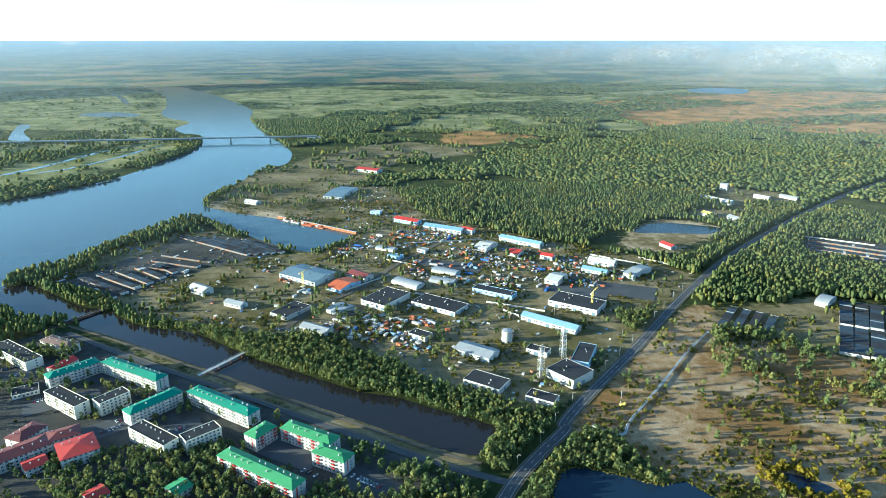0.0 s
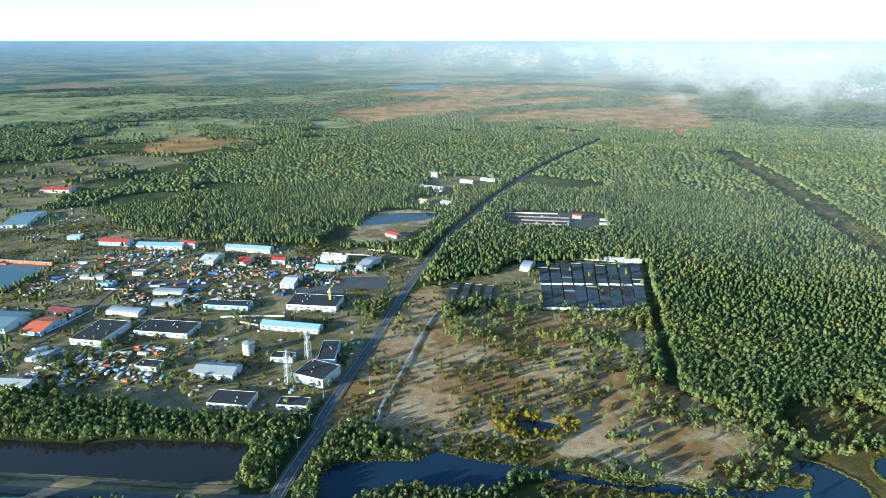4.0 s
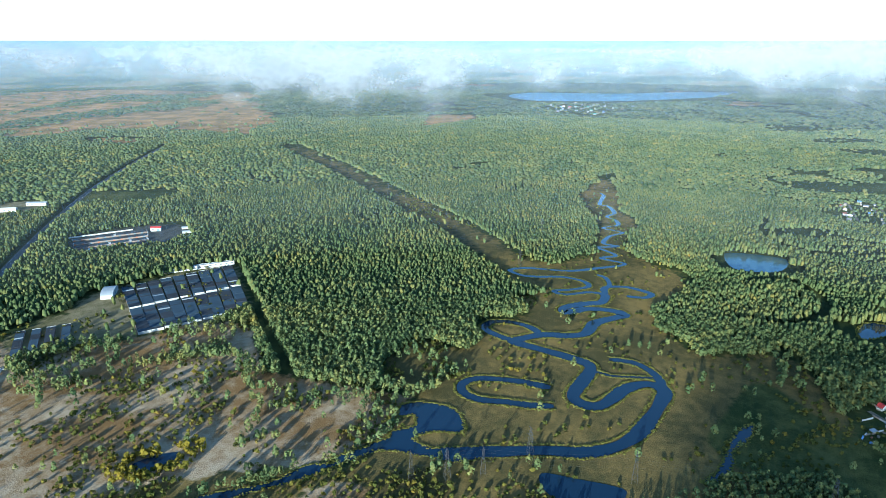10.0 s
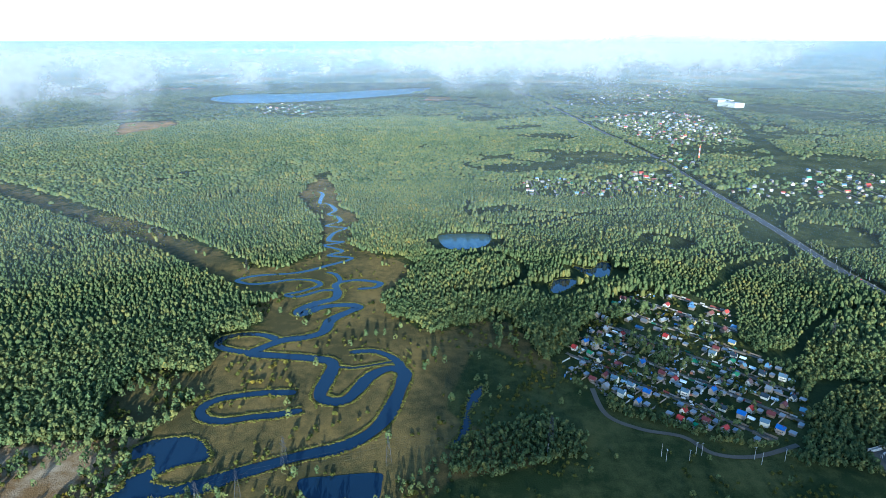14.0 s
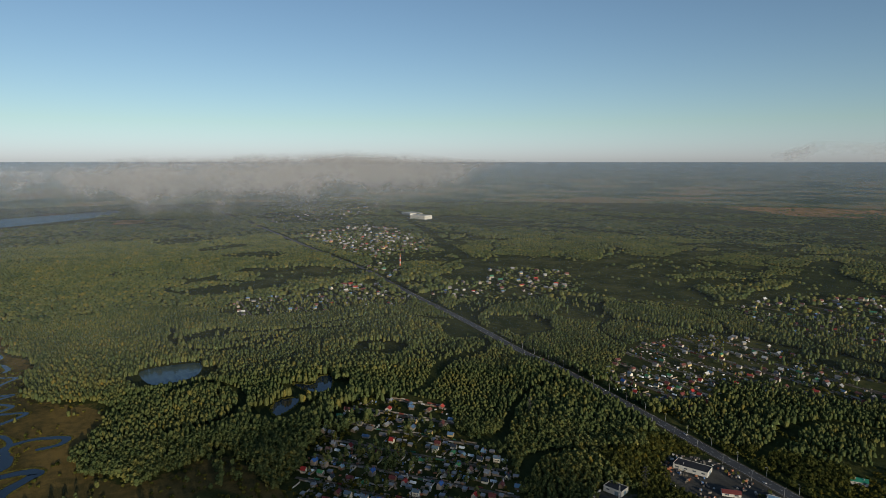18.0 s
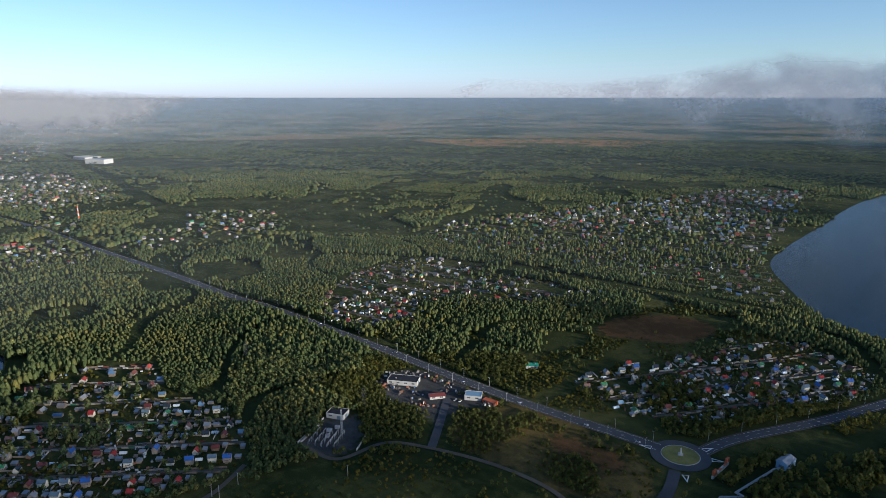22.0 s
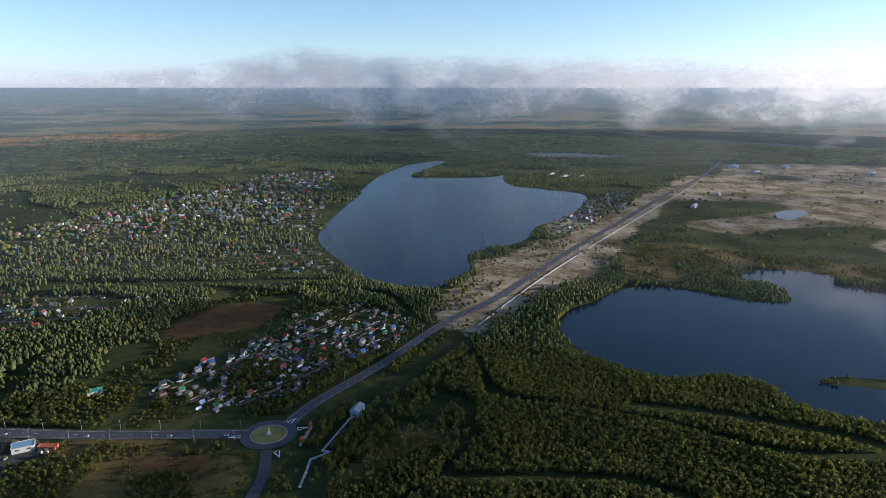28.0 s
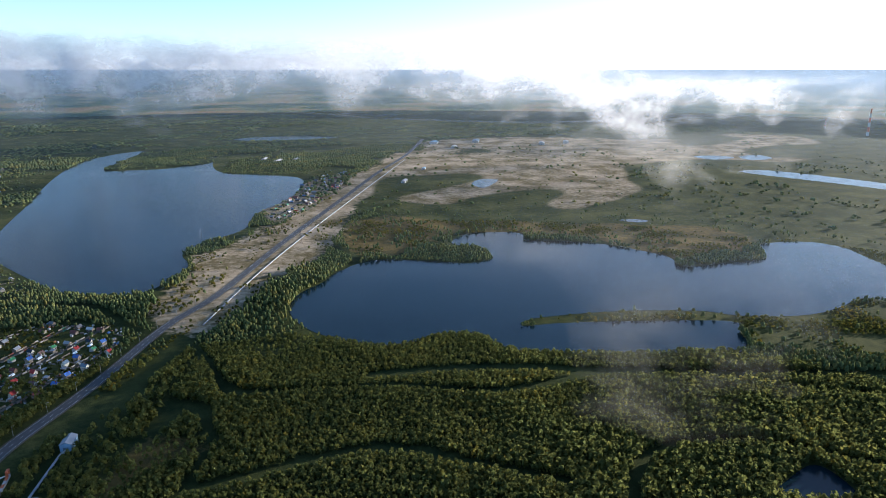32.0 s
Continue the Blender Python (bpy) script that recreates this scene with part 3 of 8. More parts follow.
def inside(poly, x, y):
    """Which of the places lie within the outline."""
    poly = np.asarray(poly, float)
    lo, hi = poly.min(0), poly.max(0)
    hit = np.zeros(len(x), bool)
    near = np.where((x > lo[0]) & (x < hi[0]) & (y > lo[1]) & (y < hi[1]))[0]
    px, py = x[near], y[near]
    odd = np.zeros(len(near), bool)
    ax, ay = poly[:, 0], poly[:, 1]
    bx, by = np.roll(ax, -1), np.roll(ay, -1)
    for i in range(len(poly)):
        if ay[i] != by[i]:
            odd ^= ((ay[i] > py) != (by[i] > py)) & (px < (bx[i] - ax[i]) * (py - ay[i]) / (by[i] - ay[i]) + ax[i])
    hit[near] = odd
    return hit


def near_line(line, x, y, reach):
    """Which of the places lie within reach of the line."""
    hit = np.zeros(len(x), bool)
    for (ax, ay), (bx, by) in zip(line[:-1], line[1:]):
        c = np.where((x > min(ax, bx) - reach) & (x < max(ax, bx) + reach) & (y > min(ay, by) - reach) & (y < max(ay, by) + reach))[0]
        dx, dy = bx - ax, by - ay
        s = np.clip(((x[c] - ax) * dx + (y[c] - ay) * dy) / max(dx * dx + dy * dy, 1e-6), 0, 1)
        hit[c] |= np.hypot(x[c] - ax - s * dx, y[c] - ay - s * dy) < reach
    return hit


def mesh_object(name, verts, faces, material, parent=None, label="", smooth_faces=False):
    me = bpy.data.meshes.new(name)
    me.from_pydata([tuple(v) for v in verts], [], [tuple(f) for f in faces])
    me.materials.append(material)
    if smooth_faces:
        me.shade_smooth()
    ob = new(name, me)
    if parent:
        ob.parent = parent
    if label:
        ob["label"] = label
    return ob


def sheet(name, outline, z, material, label, category, depth=0.5):
    """A flat sheet with a skirt that goes into the ground."""
    pts, _, faces, *_ = delaunay_2d_cdt([Vector(p) for p in outline], [], [list(range(len(outline)))], 1, 1e-3)
    me = bpy.data.meshes.new(name)
    me.from_pydata([(p.x, p.y, z) for p in pts], [], [tuple(f) for f in faces])
    me.materials.append(material)
    return tagged(new(name, me), label, category, kind="structure")


def band(name, line, width, z, material, label, category, parent=None, offset=0.0):
    """A strip of even width along a line."""
    line = np.asarray(line, float)
    way = np.gradient(line, axis=0)
    way /= np.maximum(np.hypot(*way.T)[:, None], 1e-6)
    side = np.stack([-way[:, 1], way[:, 0]], 1)
    w = width if np.ndim(width) else np.full(len(line), width)
    a, b = line + side * (offset + w / 2)[:, None], line + side * (offset - w / 2)[:, None]
    n = len(line)
    verts = [(*p, z) for p in a] + [(*p, z) for p in b]
    faces = [(i, n + i, n + i + 1, i + 1) for i in range(n - 1)]
    ob = mesh_object(name, verts, faces, material, parent)
    return ob if parent else tagged(ob, label, category, kind="structure")


# water: name, outline, material, label
WATERS = [
    ("river", RIVER, M_RIVER, "broad blue river with wooded banks", "river"),
    ("channel_pond", FAR_POND, M_RIVER, "pale pond on the flood plain", "pond"),
    ("channel_pond_b", FAR_POND_B, M_RIVER, "shallow pond on the flood plain", "pond"),
    ("canal", CANAL, M_CANAL, "dark still canal beside the town embankment", "canal"),
    ("inlet", INLET, M_CANAL, "muddy brown inlet of the river", "inlet"),
    ("creek_pool", POOL, M_CREEK, "dark blue pool of the winding creek", "creek"),
    ("creek_low", CREEK_LOW, M_CREEK, "dark lower reach of the creek", "creek"),
    ("creek_pool_b", CREEK_POOL_B, M_CREEK, "dark backwater among scrub", "creek"),
    ("marsh_inlet", INLET_MARSH, M_CREEK, "ragged dark pool in the marsh", "pool"),
    ("pond", POND, M_RIVER, "grey square pond in the woods", "pond"),
    ("pond_b", POND_B, M_CREEK, "blue pond between trees", "pond"),
    ("pond_c", POND_C, M_CREEK, "blue pond between trees", "pond"),
    ("sand_pond", SAND_POND, M_CREEK, "small dark pond ringed by yellow bushes", "pond"),
    ("far_lake", FAR_LAKE, M_FARWATER_SKY, "long bright blue lake far off", "lake"),
    ("twin_lake", TWIN_LAKE, M_FARWATER_SKY, "blue lake in the far bog", "lake"),
    ("twin_lake_b", TWIN_LAKE_B, M_FARWATER_SKY, "blue lake in the far bog", "lake"),
    ("gravel_pond", GRAVEL_POND, M_LAKE, "pale pond in a sand pit", "pond"),
    ("lake", LAKE, M_LAKE, "large dark blue lake with wooded shores", "lake"),
    ("lake_east", LAKE_EAST, M_LAKE, "large grey lake with a narrow spit", "lake"),
    ("marsh_pond", MARSH_POND, M_LAKE, "dark pond at the wood's edge", "pond"),
    ("far_canal", FAR_CANAL, M_LAKE, "bright backwater in the meadows", "canal"),
    ("settling_pool", POOL_W1, M_LAKE, "bright settling pool in sand", "pool"),
    ("settling_pool_b", POOL_W2, M_LAKE, "bright settling pool in sand", "pool"),
    ("meadow_pool", POOL_W3, M_LAKE, "small bright pool in a meadow", "pool"),
    ("sand_pool", POOL_W4, M_LAKE, "small blue pool in sand", "pool"),
    ("lake_arm", ARM_W5, M_LAKE, "distant arm of the lake", "lake"),
]
STREAMS = [
    ("creek_main", CREEK_MAIN, 15.0, M_CREEK), ("creek_upper", CREEK_UPPER, 9.0, M_CREEK), ("creek_side", CREEK_SIDE, 10.0, M_CREEK),
    ("creek_side_b", CREEK_SIDE_B, 11.0, M_CREEK), ("creek_side_c", CREEK_SIDE_C, 10.0, M_CREEK), ("creek_side_d", CREEK_SIDE_D, 5.0, M_CREEK),
    ("creek_side_e", CREEK_SIDE_E, 8.0, M_CREEK), ("oxbow", OXBOW, 11.0, M_CREEK), ("side_channel", SIDE_CHANNEL, 20.0, M_RIVER),
    ("side_channel_b", SIDE_CHANNEL_B, 14.0, M_RIVER), ("creek_arm", CREEK_ARM, 30.0, M_RIVER), ("far_river", FAR_RIVER, 130.0, M_LAKE),
]
wet_polys, wet_lines = [], []
for i, (name, outline, material, label, category) in enumerate(WATERS):
    curve = smooth(outline, True)
    wet_polys.append(curve)
    sheet(name, curve, 0.20 + 0.004 * i, material, label, category)
for i, (name, line, width, material) in enumerate(STREAMS):
    curve = smooth(line, False, 7)
    wet_lines.append((curve, width / 2))
    taper = width * (0.86 + 0.14 * np.sin(np.arange(len(curve)) * 0.37)) * np.clip(np.minimum(np.arange(len(curve)) + 2, len(curve) + 1 - np.arange(len(curve))) / 4, 0.4, 1)
    band(name, curve, taper, 0.32 + 0.004 * i, material, "dark blue meandering creek between grassy banks" if "creek" in name or name == "oxbow" else "narrow side channel of the river", "creek")

# roads: name, line, width, material
ROADS = [
    ("road_main", ROAD_MAIN, 8.5, M_ASPHALT), ("road_canal", ROAD_CANAL, 7.0, M_ASPHALT), ("highway", HIGHWAY, 12.5, M_ASPHALT), ("highway_far", HIGHWAY_FAR, 12.0, M_ASPHALT),
    ("lake_road", LAKE_ROAD, 11.0, M_ASPHALT), ("south_road", SOUTH_ROAD, 9.5, M_ASPHALT), ("side_road", SIDE_ROAD, 8.0, M_ASPHALT),
    ("back_road", BACK_ROAD, 4.5, M_DIRT), ("village_track", TRACK, 4.5, M_DIRT), ("works_road", WORKS_ROAD, 8.0, M_DIRT),
    ("bank_path", BANK_PATH, 4.0, M_DIRT), ("bank_path_b", BANK_PATH_B, 2.5, M_DIRT),
]
road_lines = []
for i, (name, line, width, material) in enumerate(ROADS):
    curve = smooth(line, False, 8)
    road_lines.append((curve, width / 2 + (6.5 if material is M_ASPHALT else 4)))
    verge = band(name, curve, width, 0.50 + 0.005 * i, material, "grey asphalt road with worn paint" if material is M_ASPHALT else "pale dirt road", "road")
RIDES = [(RIDE, 34), (RIDE_B, 6), (RIDE_C, 22), (RIDE_D, 9), (RIDE_E, 20), (RIDE_F, 10), (RIDE_G, 7), (RIDE_H, 12), (RIDE_I, 8), (RIDE_J, 13), (PIPE, 6), (PIPELINE, 12)]
JUNCTION = [(179 + 36 * math.cos(i * math.pi / 12), -509 + 36 * math.sin(i * math.pi / 12)) for i in range(24)]
wet_polys.append(np.array(JUNCTION))
wet_polys.append(np.array([(126, -505), (150, -498), (166, -516), (140, -525)], float))
ride_lines = [(smooth(line, False, 4), reach) for line, reach in RIDES]

for name, x, y, turn, L, W in (
        ("car_park_1", -392, 544, 25, 50, 22),
        ("car_park_2", -332, 494, 30, 60, 22),
        ("car_park_3", -216, 451, 30, 40, 20),
        ("car_park_4", -54, 386, -30, 50, 24),
        ("car_park_5", -269, 457, 40, 50, 24),
        ("car_park_6", -187, 479, -30, 44, 12),
        ("car_park_7", 231, 756, -20, 70, 45),
        ("car_park_8", 167, 756, -22, 80, 30),
        ("car_park_9", 12, 853, -22, 90, 30),
        ("car_park_10", -300, 541, 0, 60, 30),
        ("car_park_11", -114, 422, -28, 50, 30),
        ):
    c, s = math.cos(radians(turn)), math.sin(radians(turn))
    corners = np.array([(x + u * c - v * s, y + u * s + v * c) for u, v in ((-L / 2, -W / 2), (L / 2, -W / 2), (L / 2, W / 2), (-L / 2, W / 2))])
    wet_polys.append(corners)
    sheet(name, corners, 0.40 + 0.006 * int(name.split("_")[-1]), M_ASPHALT, "grey asphalt yard with parked cars", "car park")

WEST_GARAGES = [(-505, 785), (-400, 728), (-345, 800), (-330, 850), (-225, 900), (-285, 985), (-425, 995), (-430, 920)]
# ground covers and how thickly trees stand on them
ZONES = [  # outline, cover, trees, shrubs
    (MARSH, "marsh", 0.015, 0.10), (SANDY, "heath", 0.03, 0.40), (WORKS, "yard", 0.06, 0.25), (TOWN, "paved", 0.14, 0.10), (EMBANKMENT, "yard", 0.0, 0.0),
    (GARAGES, "paved", 0.0, 0.0), (GARAGES_B, "yard", 0.02, 0.1), (GRAVEL_PIT, "sand", 0.0, 0.0), (HAMLET, "yard", 0.15, 0.0),
    (VILLAGE, "field", 0.10, 0.3), (VILLAGE_B, "field", 0.2, 0.15), (VILLAGE_C, "field", 0.2, 0.15), (VILLAGE_D, "field", 0.2, 0.15), (VILLAGE_E, "field", 0.2, 0.15),
    (VILLAGE_F, "field", 0.06, 0.15), (VILLAGE_G, "field", 0.2, 0.15), (VILLAGE_H, "field", 0.17, 0.4), (VILLAGE_I, "field", 0.2, 0.15), (VILLAGE_J, "sand", 0.2, 0.1),
    (VILLAGE_K, "field", 0.2, 0.15), (VILLAGE_L, "field", 0.2, 0.15), (BOG, "bog", 0.05, 0.0), (BOG_B, "bog", 0.06, 0.1), (BOG_C, "bog", 0.05, 0.0),
    (FIELD, "crop", 0.03, 0.0), (FIELD_B, "yard", 0.15, 0.1), (FIELD_C, "soil", 0.0, 0.0), (FIELD_D, "bog", 0.12, 0.0), (FIELD_E, "field", 0.05, 0.0),
    (FIELD_F, "field", 0.02, 0.02), (FIELD_G, "field", 0.05, 0.3), (FIELD_H, "marsh", 0.03, 0.3), (FLATS, "crop", 0.5, 0.0), (FLATS_B, "crop", 0.14, 0.0),
    (MEADOW_E, "marsh", 0.10, 0.45), (SANDS, "heath", 0.03, 0.15), (SANDS_B, "heath", 0.03, 0.0), (WEST_BANK, "marsh", 0.5, 0.0),
    (GROVE, "", 0.6, 0.0), (BELT, "", 1.0, 0.2), (BELT_B, "", 0.5, 0.2), (PENINSULA_EDGE, "", 0.7, 0.2), (ROADSIDE, "", 0.8, 0.1), (ROADSIDE_B, "", 0.9, 0.1),
    (CAUSEWAY, "sand", 0.02, 0.15), (SHORE_SCRUB, "field", 0.07, 0.55), (POND_RING, "heath", 0.05, 2.0), (TRANSITION, "heath", 0.34, 0.6), (SPIT, "field", 0.05, 0.6), (VERGE, "heath", 0.05, 0.25), (SCRUB, "marsh", 0.35, 0.5), (SCRUB_B, "marsh", 0.35, 0.5), (GLADE, "marsh", 0.05, 0.3),
    (WEST_GARAGES, "paved", 0.0, 0.05), (SOUTH_MEADOW, "field", 0.16, 0.45), (PASTURE, "field", 0.08, 1.3), (STAND_A, "", 0.95, 0.0), (STAND_B, "", 0.9, 0.0), (PLOUGHED, "soil", 0.0, 0.02), (LOW_FIELD, "marsh", 0.10, 1.0), (PLOUGHED_B, "soil", 0.0, 0.1),
    (STAND_C, "", 1.0, 0.0), (STAND_D, "", 0.7, 0.3), (OPEN_E, "field", 0.30, 0.6), (OPEN_F, "marsh", 0.22, 0.35), (STAND_F, "", 0.95, 0.0), (STAND_G, "", 0.8, 0.2), (STAND_H, "", 0.9, 0.0),
    (STAND_E, "", 0.85, 0.1), (ROAD_CLEAR, "field", 0.10, 0.5), (SUB_YARD, "paved", 0.0, 0.0), (STORE_YARD, "paved", 0.02, 0.0),
    (NEAR_BANK, "marsh", 0.07, 0.6), (NEAR_SAND, "heath", 0.02, 0.25), (NORTH_BANK, "marsh", 0.12, 1.2), (SCATTER, "heath", 0.13, 0.5), (THIN_EDGE, "heath", 0.14, 0.5), (GLADE_B, "marsh", 0.10, 0.9),
    (MEADOW_T, "field", 0.05, 0.35), (MEADOW_S, "field", 0.03, 0.2), (GROVE_S, "", 0.85, 0.2), (SAND_FLAT, "sand", 0.03, 0.4), (FOREST_TIP, "", 1.0, 0.0), (RIVER_BEACH, "sand", 0.0, 0.1), (ISLE_MEADOW, "crop", 0.10, 0.3), (ISLE_MEADOW_B, "crop", 0.16, 0.3),
]


def field_noise(x, y, scale, seed):
    return np.array([noise.noise((a * scale, b * scale, seed)) for a, b in zip(x, y)])


def open_land(x, y):
    """Above zero where the woods open into bog, felled land and fields, further out."""
    r, a = np.hypot(x, y), np.radians(25)
    u, v = x * np.cos(a) + y * np.sin(a), -x * np.sin(a) + y * np.cos(a)
    head = np.degrees(np.arctan2(x, y))
    head = np.where(head < -60, head + 360, head)
    level = np.interp(head, [-30, 0, 20, 60, 100, 115, 135, 165, 200, 240], [0.1, 0.16, 0.24, 0.5, 0.5, 0.16, 0.03, 0.05, -0.02, -0.08]) + np.clip((1500 - r) / 900, 0, 1)
    level = level - 0.17 * np.clip((r - 2300) / 700, 0, 1) * np.interp(head, [-40, 15, 40, 110, 125], [1.0, 1.0, 0.75, 0.6, 0.45])
    return 0.7 * field_noise(u * 0.45, v * 1.3, 0.0022, 4.4) + 0.45 * field_noise(u, v, 0.007, 2.2) - level


def frayed(x, y):
    """Places shifted a little, so that borders run unevenly."""
    r = np.hypot(x, y)
    reach, wide = 5 + r * 0.012, 0.05 * np.clip(r - 1000, 0, 2500)
    return (x + reach * field_noise(x, y, 0.03, 1.7) + wide * field_noise(x, y, 0.004, 2.7), y + reach * field_noise(x, y, 0.03, 9.3) + wide * field_noise(x, y, 0.004, 6.3))


def streaks(x, y):
    return field_noise(0.35 * x + 0.2 * y, 1.1 * y - 0.4 * x, 0.0035, 3.7)


def survey(x, y):
    """Tree and shrub density at the places, by zone, water and road."""
    trees, shrubs = np.ones(len(x)), np.zeros(len(x))
    trees[open_land(x, y) > 0] = 0.04
    wx, wy = frayed(x, y)
    for outline, cover, t, s in ZONES:
        hit = inside(outline, wx, wy)
        trees[hit], shrubs[hit] = t, s
        if cover == "bog" and hit.any():  # islands of wood in the bogs
            k = np.where(hit)[0]
            trees[k[streaks(x[k], y[k]) > 0.13]] = 0.75
    for line, reach in ride_lines:
        hit = near_line(line, x, y, reach)
        trees[hit], shrubs[hit] = (0.02, 0.30) if reach > 30 else (0.0, 0.04)
    dry = np.ones(len(x), bool)
    for poly in wet_polys:
        dry &= ~inside(poly, x, y)
    for lake in (FAR_LAKE, TWIN_LAKE, TWIN_LAKE_B, POOL_W1, POOL_W2, FAR_CANAL):
        ring = np.array([*lake, lake[0]], float)
        dry &= ~(near_line(ring, x, y, 150) & (np.hypot(x, y) < np.hypot(*ring.mean(0)) + 40))
    for pond in (POND, POND_B, POND_C, GRAVEL_PIT):  # low banks on the near side
        ring = np.array([*pond, pond[0]], float)
        dry &= ~(near_line(ring, x, y, 27) & (np.hypot(x, y) < np.hypot(*ring.mean(0))))
    for line, reach in wet_lines:
        dry &= ~near_line(line, x, y, reach + (150 if reach > 40 else 22 if line[0][1] > 1400 else 1.5))
    for line, reach in road_lines:
        dry &= ~near_line(line, x, y, reach)
    return np.where(dry, trees, 0), np.where(dry, shrubs, 0)


# the ground: one sheet from below the camera to the horizon
radii = np.concatenate([[0], np.geomspace(100, 4960, 200)])
turns = 720
ang = np.arange(turns) * 2 * np.pi / turns
gx = np.concatenate([[0.0], (radii[1:, None] * np.sin(ang)).ravel()])
gy = np.concatenate([[0.0], (radii[1:, None] * np.cos(ang)).ravel()])
rows, cols = len(radii) - 1, turns
ring = np.arange(rows * cols).reshape(rows, cols) + 1
quads = np.stack([ring[:-1], ring[1:], np.roll(ring[1:], -1, 1), np.roll(ring[:-1], -1, 1)], -1).reshape(-1, 4)[:, ::-1]
fan = [(0, int(ring[0, (i + 1) % cols]), int(ring[0, i])) for i in range(cols)]
gm = bpy.data.meshes.new("ground")
gm.from_pydata(np.stack([gx, gy, np.zeros(len(gx))], 1).tolist(), [], [*fan, *quads.tolist()])
covers = {name: np.zeros(len(gx), np.float32) for name, *_ in GROUND_COVERS}
wild = open_land(gx, gy) > 0
kind = field_noise(gx, gy, 0.0016, 6.1)
plain = np.degrees(np.arctan2(gx, gy))
plain = (plain > -50) & (plain < 26 + 14 * field_noise(gx, gy, 0.001, 2.9)) & (gy > 2300)  # hay meadows of the flood plain
covers["crop"][wild & plain] = 1
boggy = (kind <= 0.05) & (np.degrees(np.arctan2(gx, gy)) % 360 < 92 + 20 * kind)
covers["field"][wild & ~plain & ~boggy] = 1
covers["bog"][wild & ~plain & boggy] = 1
fx, fy = frayed(gx, gy)
fx, fy = np.where(np.hypot(gx, gy) > 1100, fx, gx), np.where(np.hypot(gx, gy) > 1100, fy, gy)
for outline, cover, _, _ in ZONES:
    if cover:
        hit = inside(outline, fx, fy)
        if outline in (SAND_FLAT, SANDS, SANDS_B):  # turf in long streaks over the sand
            hit &= streaks(gx, gy) > -0.08
        for name in covers:
            covers[name][hit] = name == cover
for line, reach in ride_lines[:1]:
    covers["marsh"][near_line(line, gx, gy, reach)] = 0.8
for name, values in covers.items():
    net = values[1:].reshape(rows, cols)
    for _ in range(2):  # soft borders, which the noise of the cover then frays
        net = (net + np.roll(net, 1, 1) + np.roll(net, -1, 1) + np.roll(net, 2, 1) + np.roll(net, -2, 1)) / 5
        up, down = np.vstack([net[:1], net[:-1]]), np.vstack([net[1:], net[-1:]])
        net = (net + up + down) / 3
    values[1:] = net.ravel()
    gm.attributes.new(name, "FLOAT", "POINT").data.foreach_set("value", values)
gm.materials.append(M_GROUND)
ground = tagged(new("ground", gm), "wooded plain with marsh, sand and meadows", "ground", kind="structure")

# ---- woods ----
OCT = np.array([(1, 0, 0), (0, 1, 0), (-1, 0, 0), (0, -1, 0), (0, 0, 1), (0, 0, -1)], float)
OCT_F = np.array([(0, 1, 4), (1, 2, 4), (2, 3, 4), (3, 0, 4), (1, 0, 5), (2, 1, 5), (3, 2, 5), (0, 3, 5)])
rng = np.random.default_rng(7)


def clump_cloud(centres, sizes, rng):
    """Jagged clumps of leaves: a jittered, turned octahedron for each centre. centres n x 3, sizes n x 3."""
    n = len(centres)
    v = np.repeat(OCT[None], n, 0) * (1 + rng.uniform(-0.3, 0.3, (n, 6, 1))) + rng.normal(0, 0.1, (n, 6, 3))
    q = rng.normal(size=(n, 4))
    w, x, y, z = (q / np.linalg.norm(q, axis=1)[:, None]).T
    turn = np.stack([1 - 2 * (y * y + z * z), 2 * (x * y - w * z), 2 * (x * z + w * y), 2 * (x * y + w * z), 1 - 2 * (x * x + z * z), 2 * (y * z - w * x), 2 * (x * z - w * y), 2 * (y * z + w * x), 1 - 2 * (x * x + y * y)], 1).reshape(n, 3, 3)
    v = np.einsum("nij,nkj->nki", turn, v)
    v = v * sizes[:, None] + centres[:, None]
    f = OCT_F[None] + (np.arange(n) * 6)[:, None, None]
    return v.reshape(-1, 3), f.reshape(-1, 3)


def cone_cloud(centres, sizes, rng):
    """Far trees: a jittered four-sided crown for each centre, open below. centres n x 3, sizes n x 3."""
    n = len(centres)
    a = rng.uniform(0, 2 * np.pi, (n, 1)) + np.arange(4) * np.pi / 2 + rng.uniform(-0.4, 0.4, (n, 4))
    d = rng.uniform(0.7, 1.35, (n, 4))
    ring = np.stack([d * np.cos(a), d * np.sin(a), rng.uniform(-0.75, 0.1, (n, 4))], -1)
    top = np.concatenate([rng.normal(0, 0.3, (n, 1, 2)), rng.uniform(0.6, 0.95, (n, 1, 1))], -1)
    v = np.concatenate([ring, top], 1) * sizes[:, None] + centres[:, None]
    f = np.array([(0, 1, 4), (1, 2, 4), (2, 3, 4), (3, 0, 4)])[None] + (np.arange(n) * 5)[:, None, None]
    return v.reshape(-1, 3), f.reshape(-1, 3)


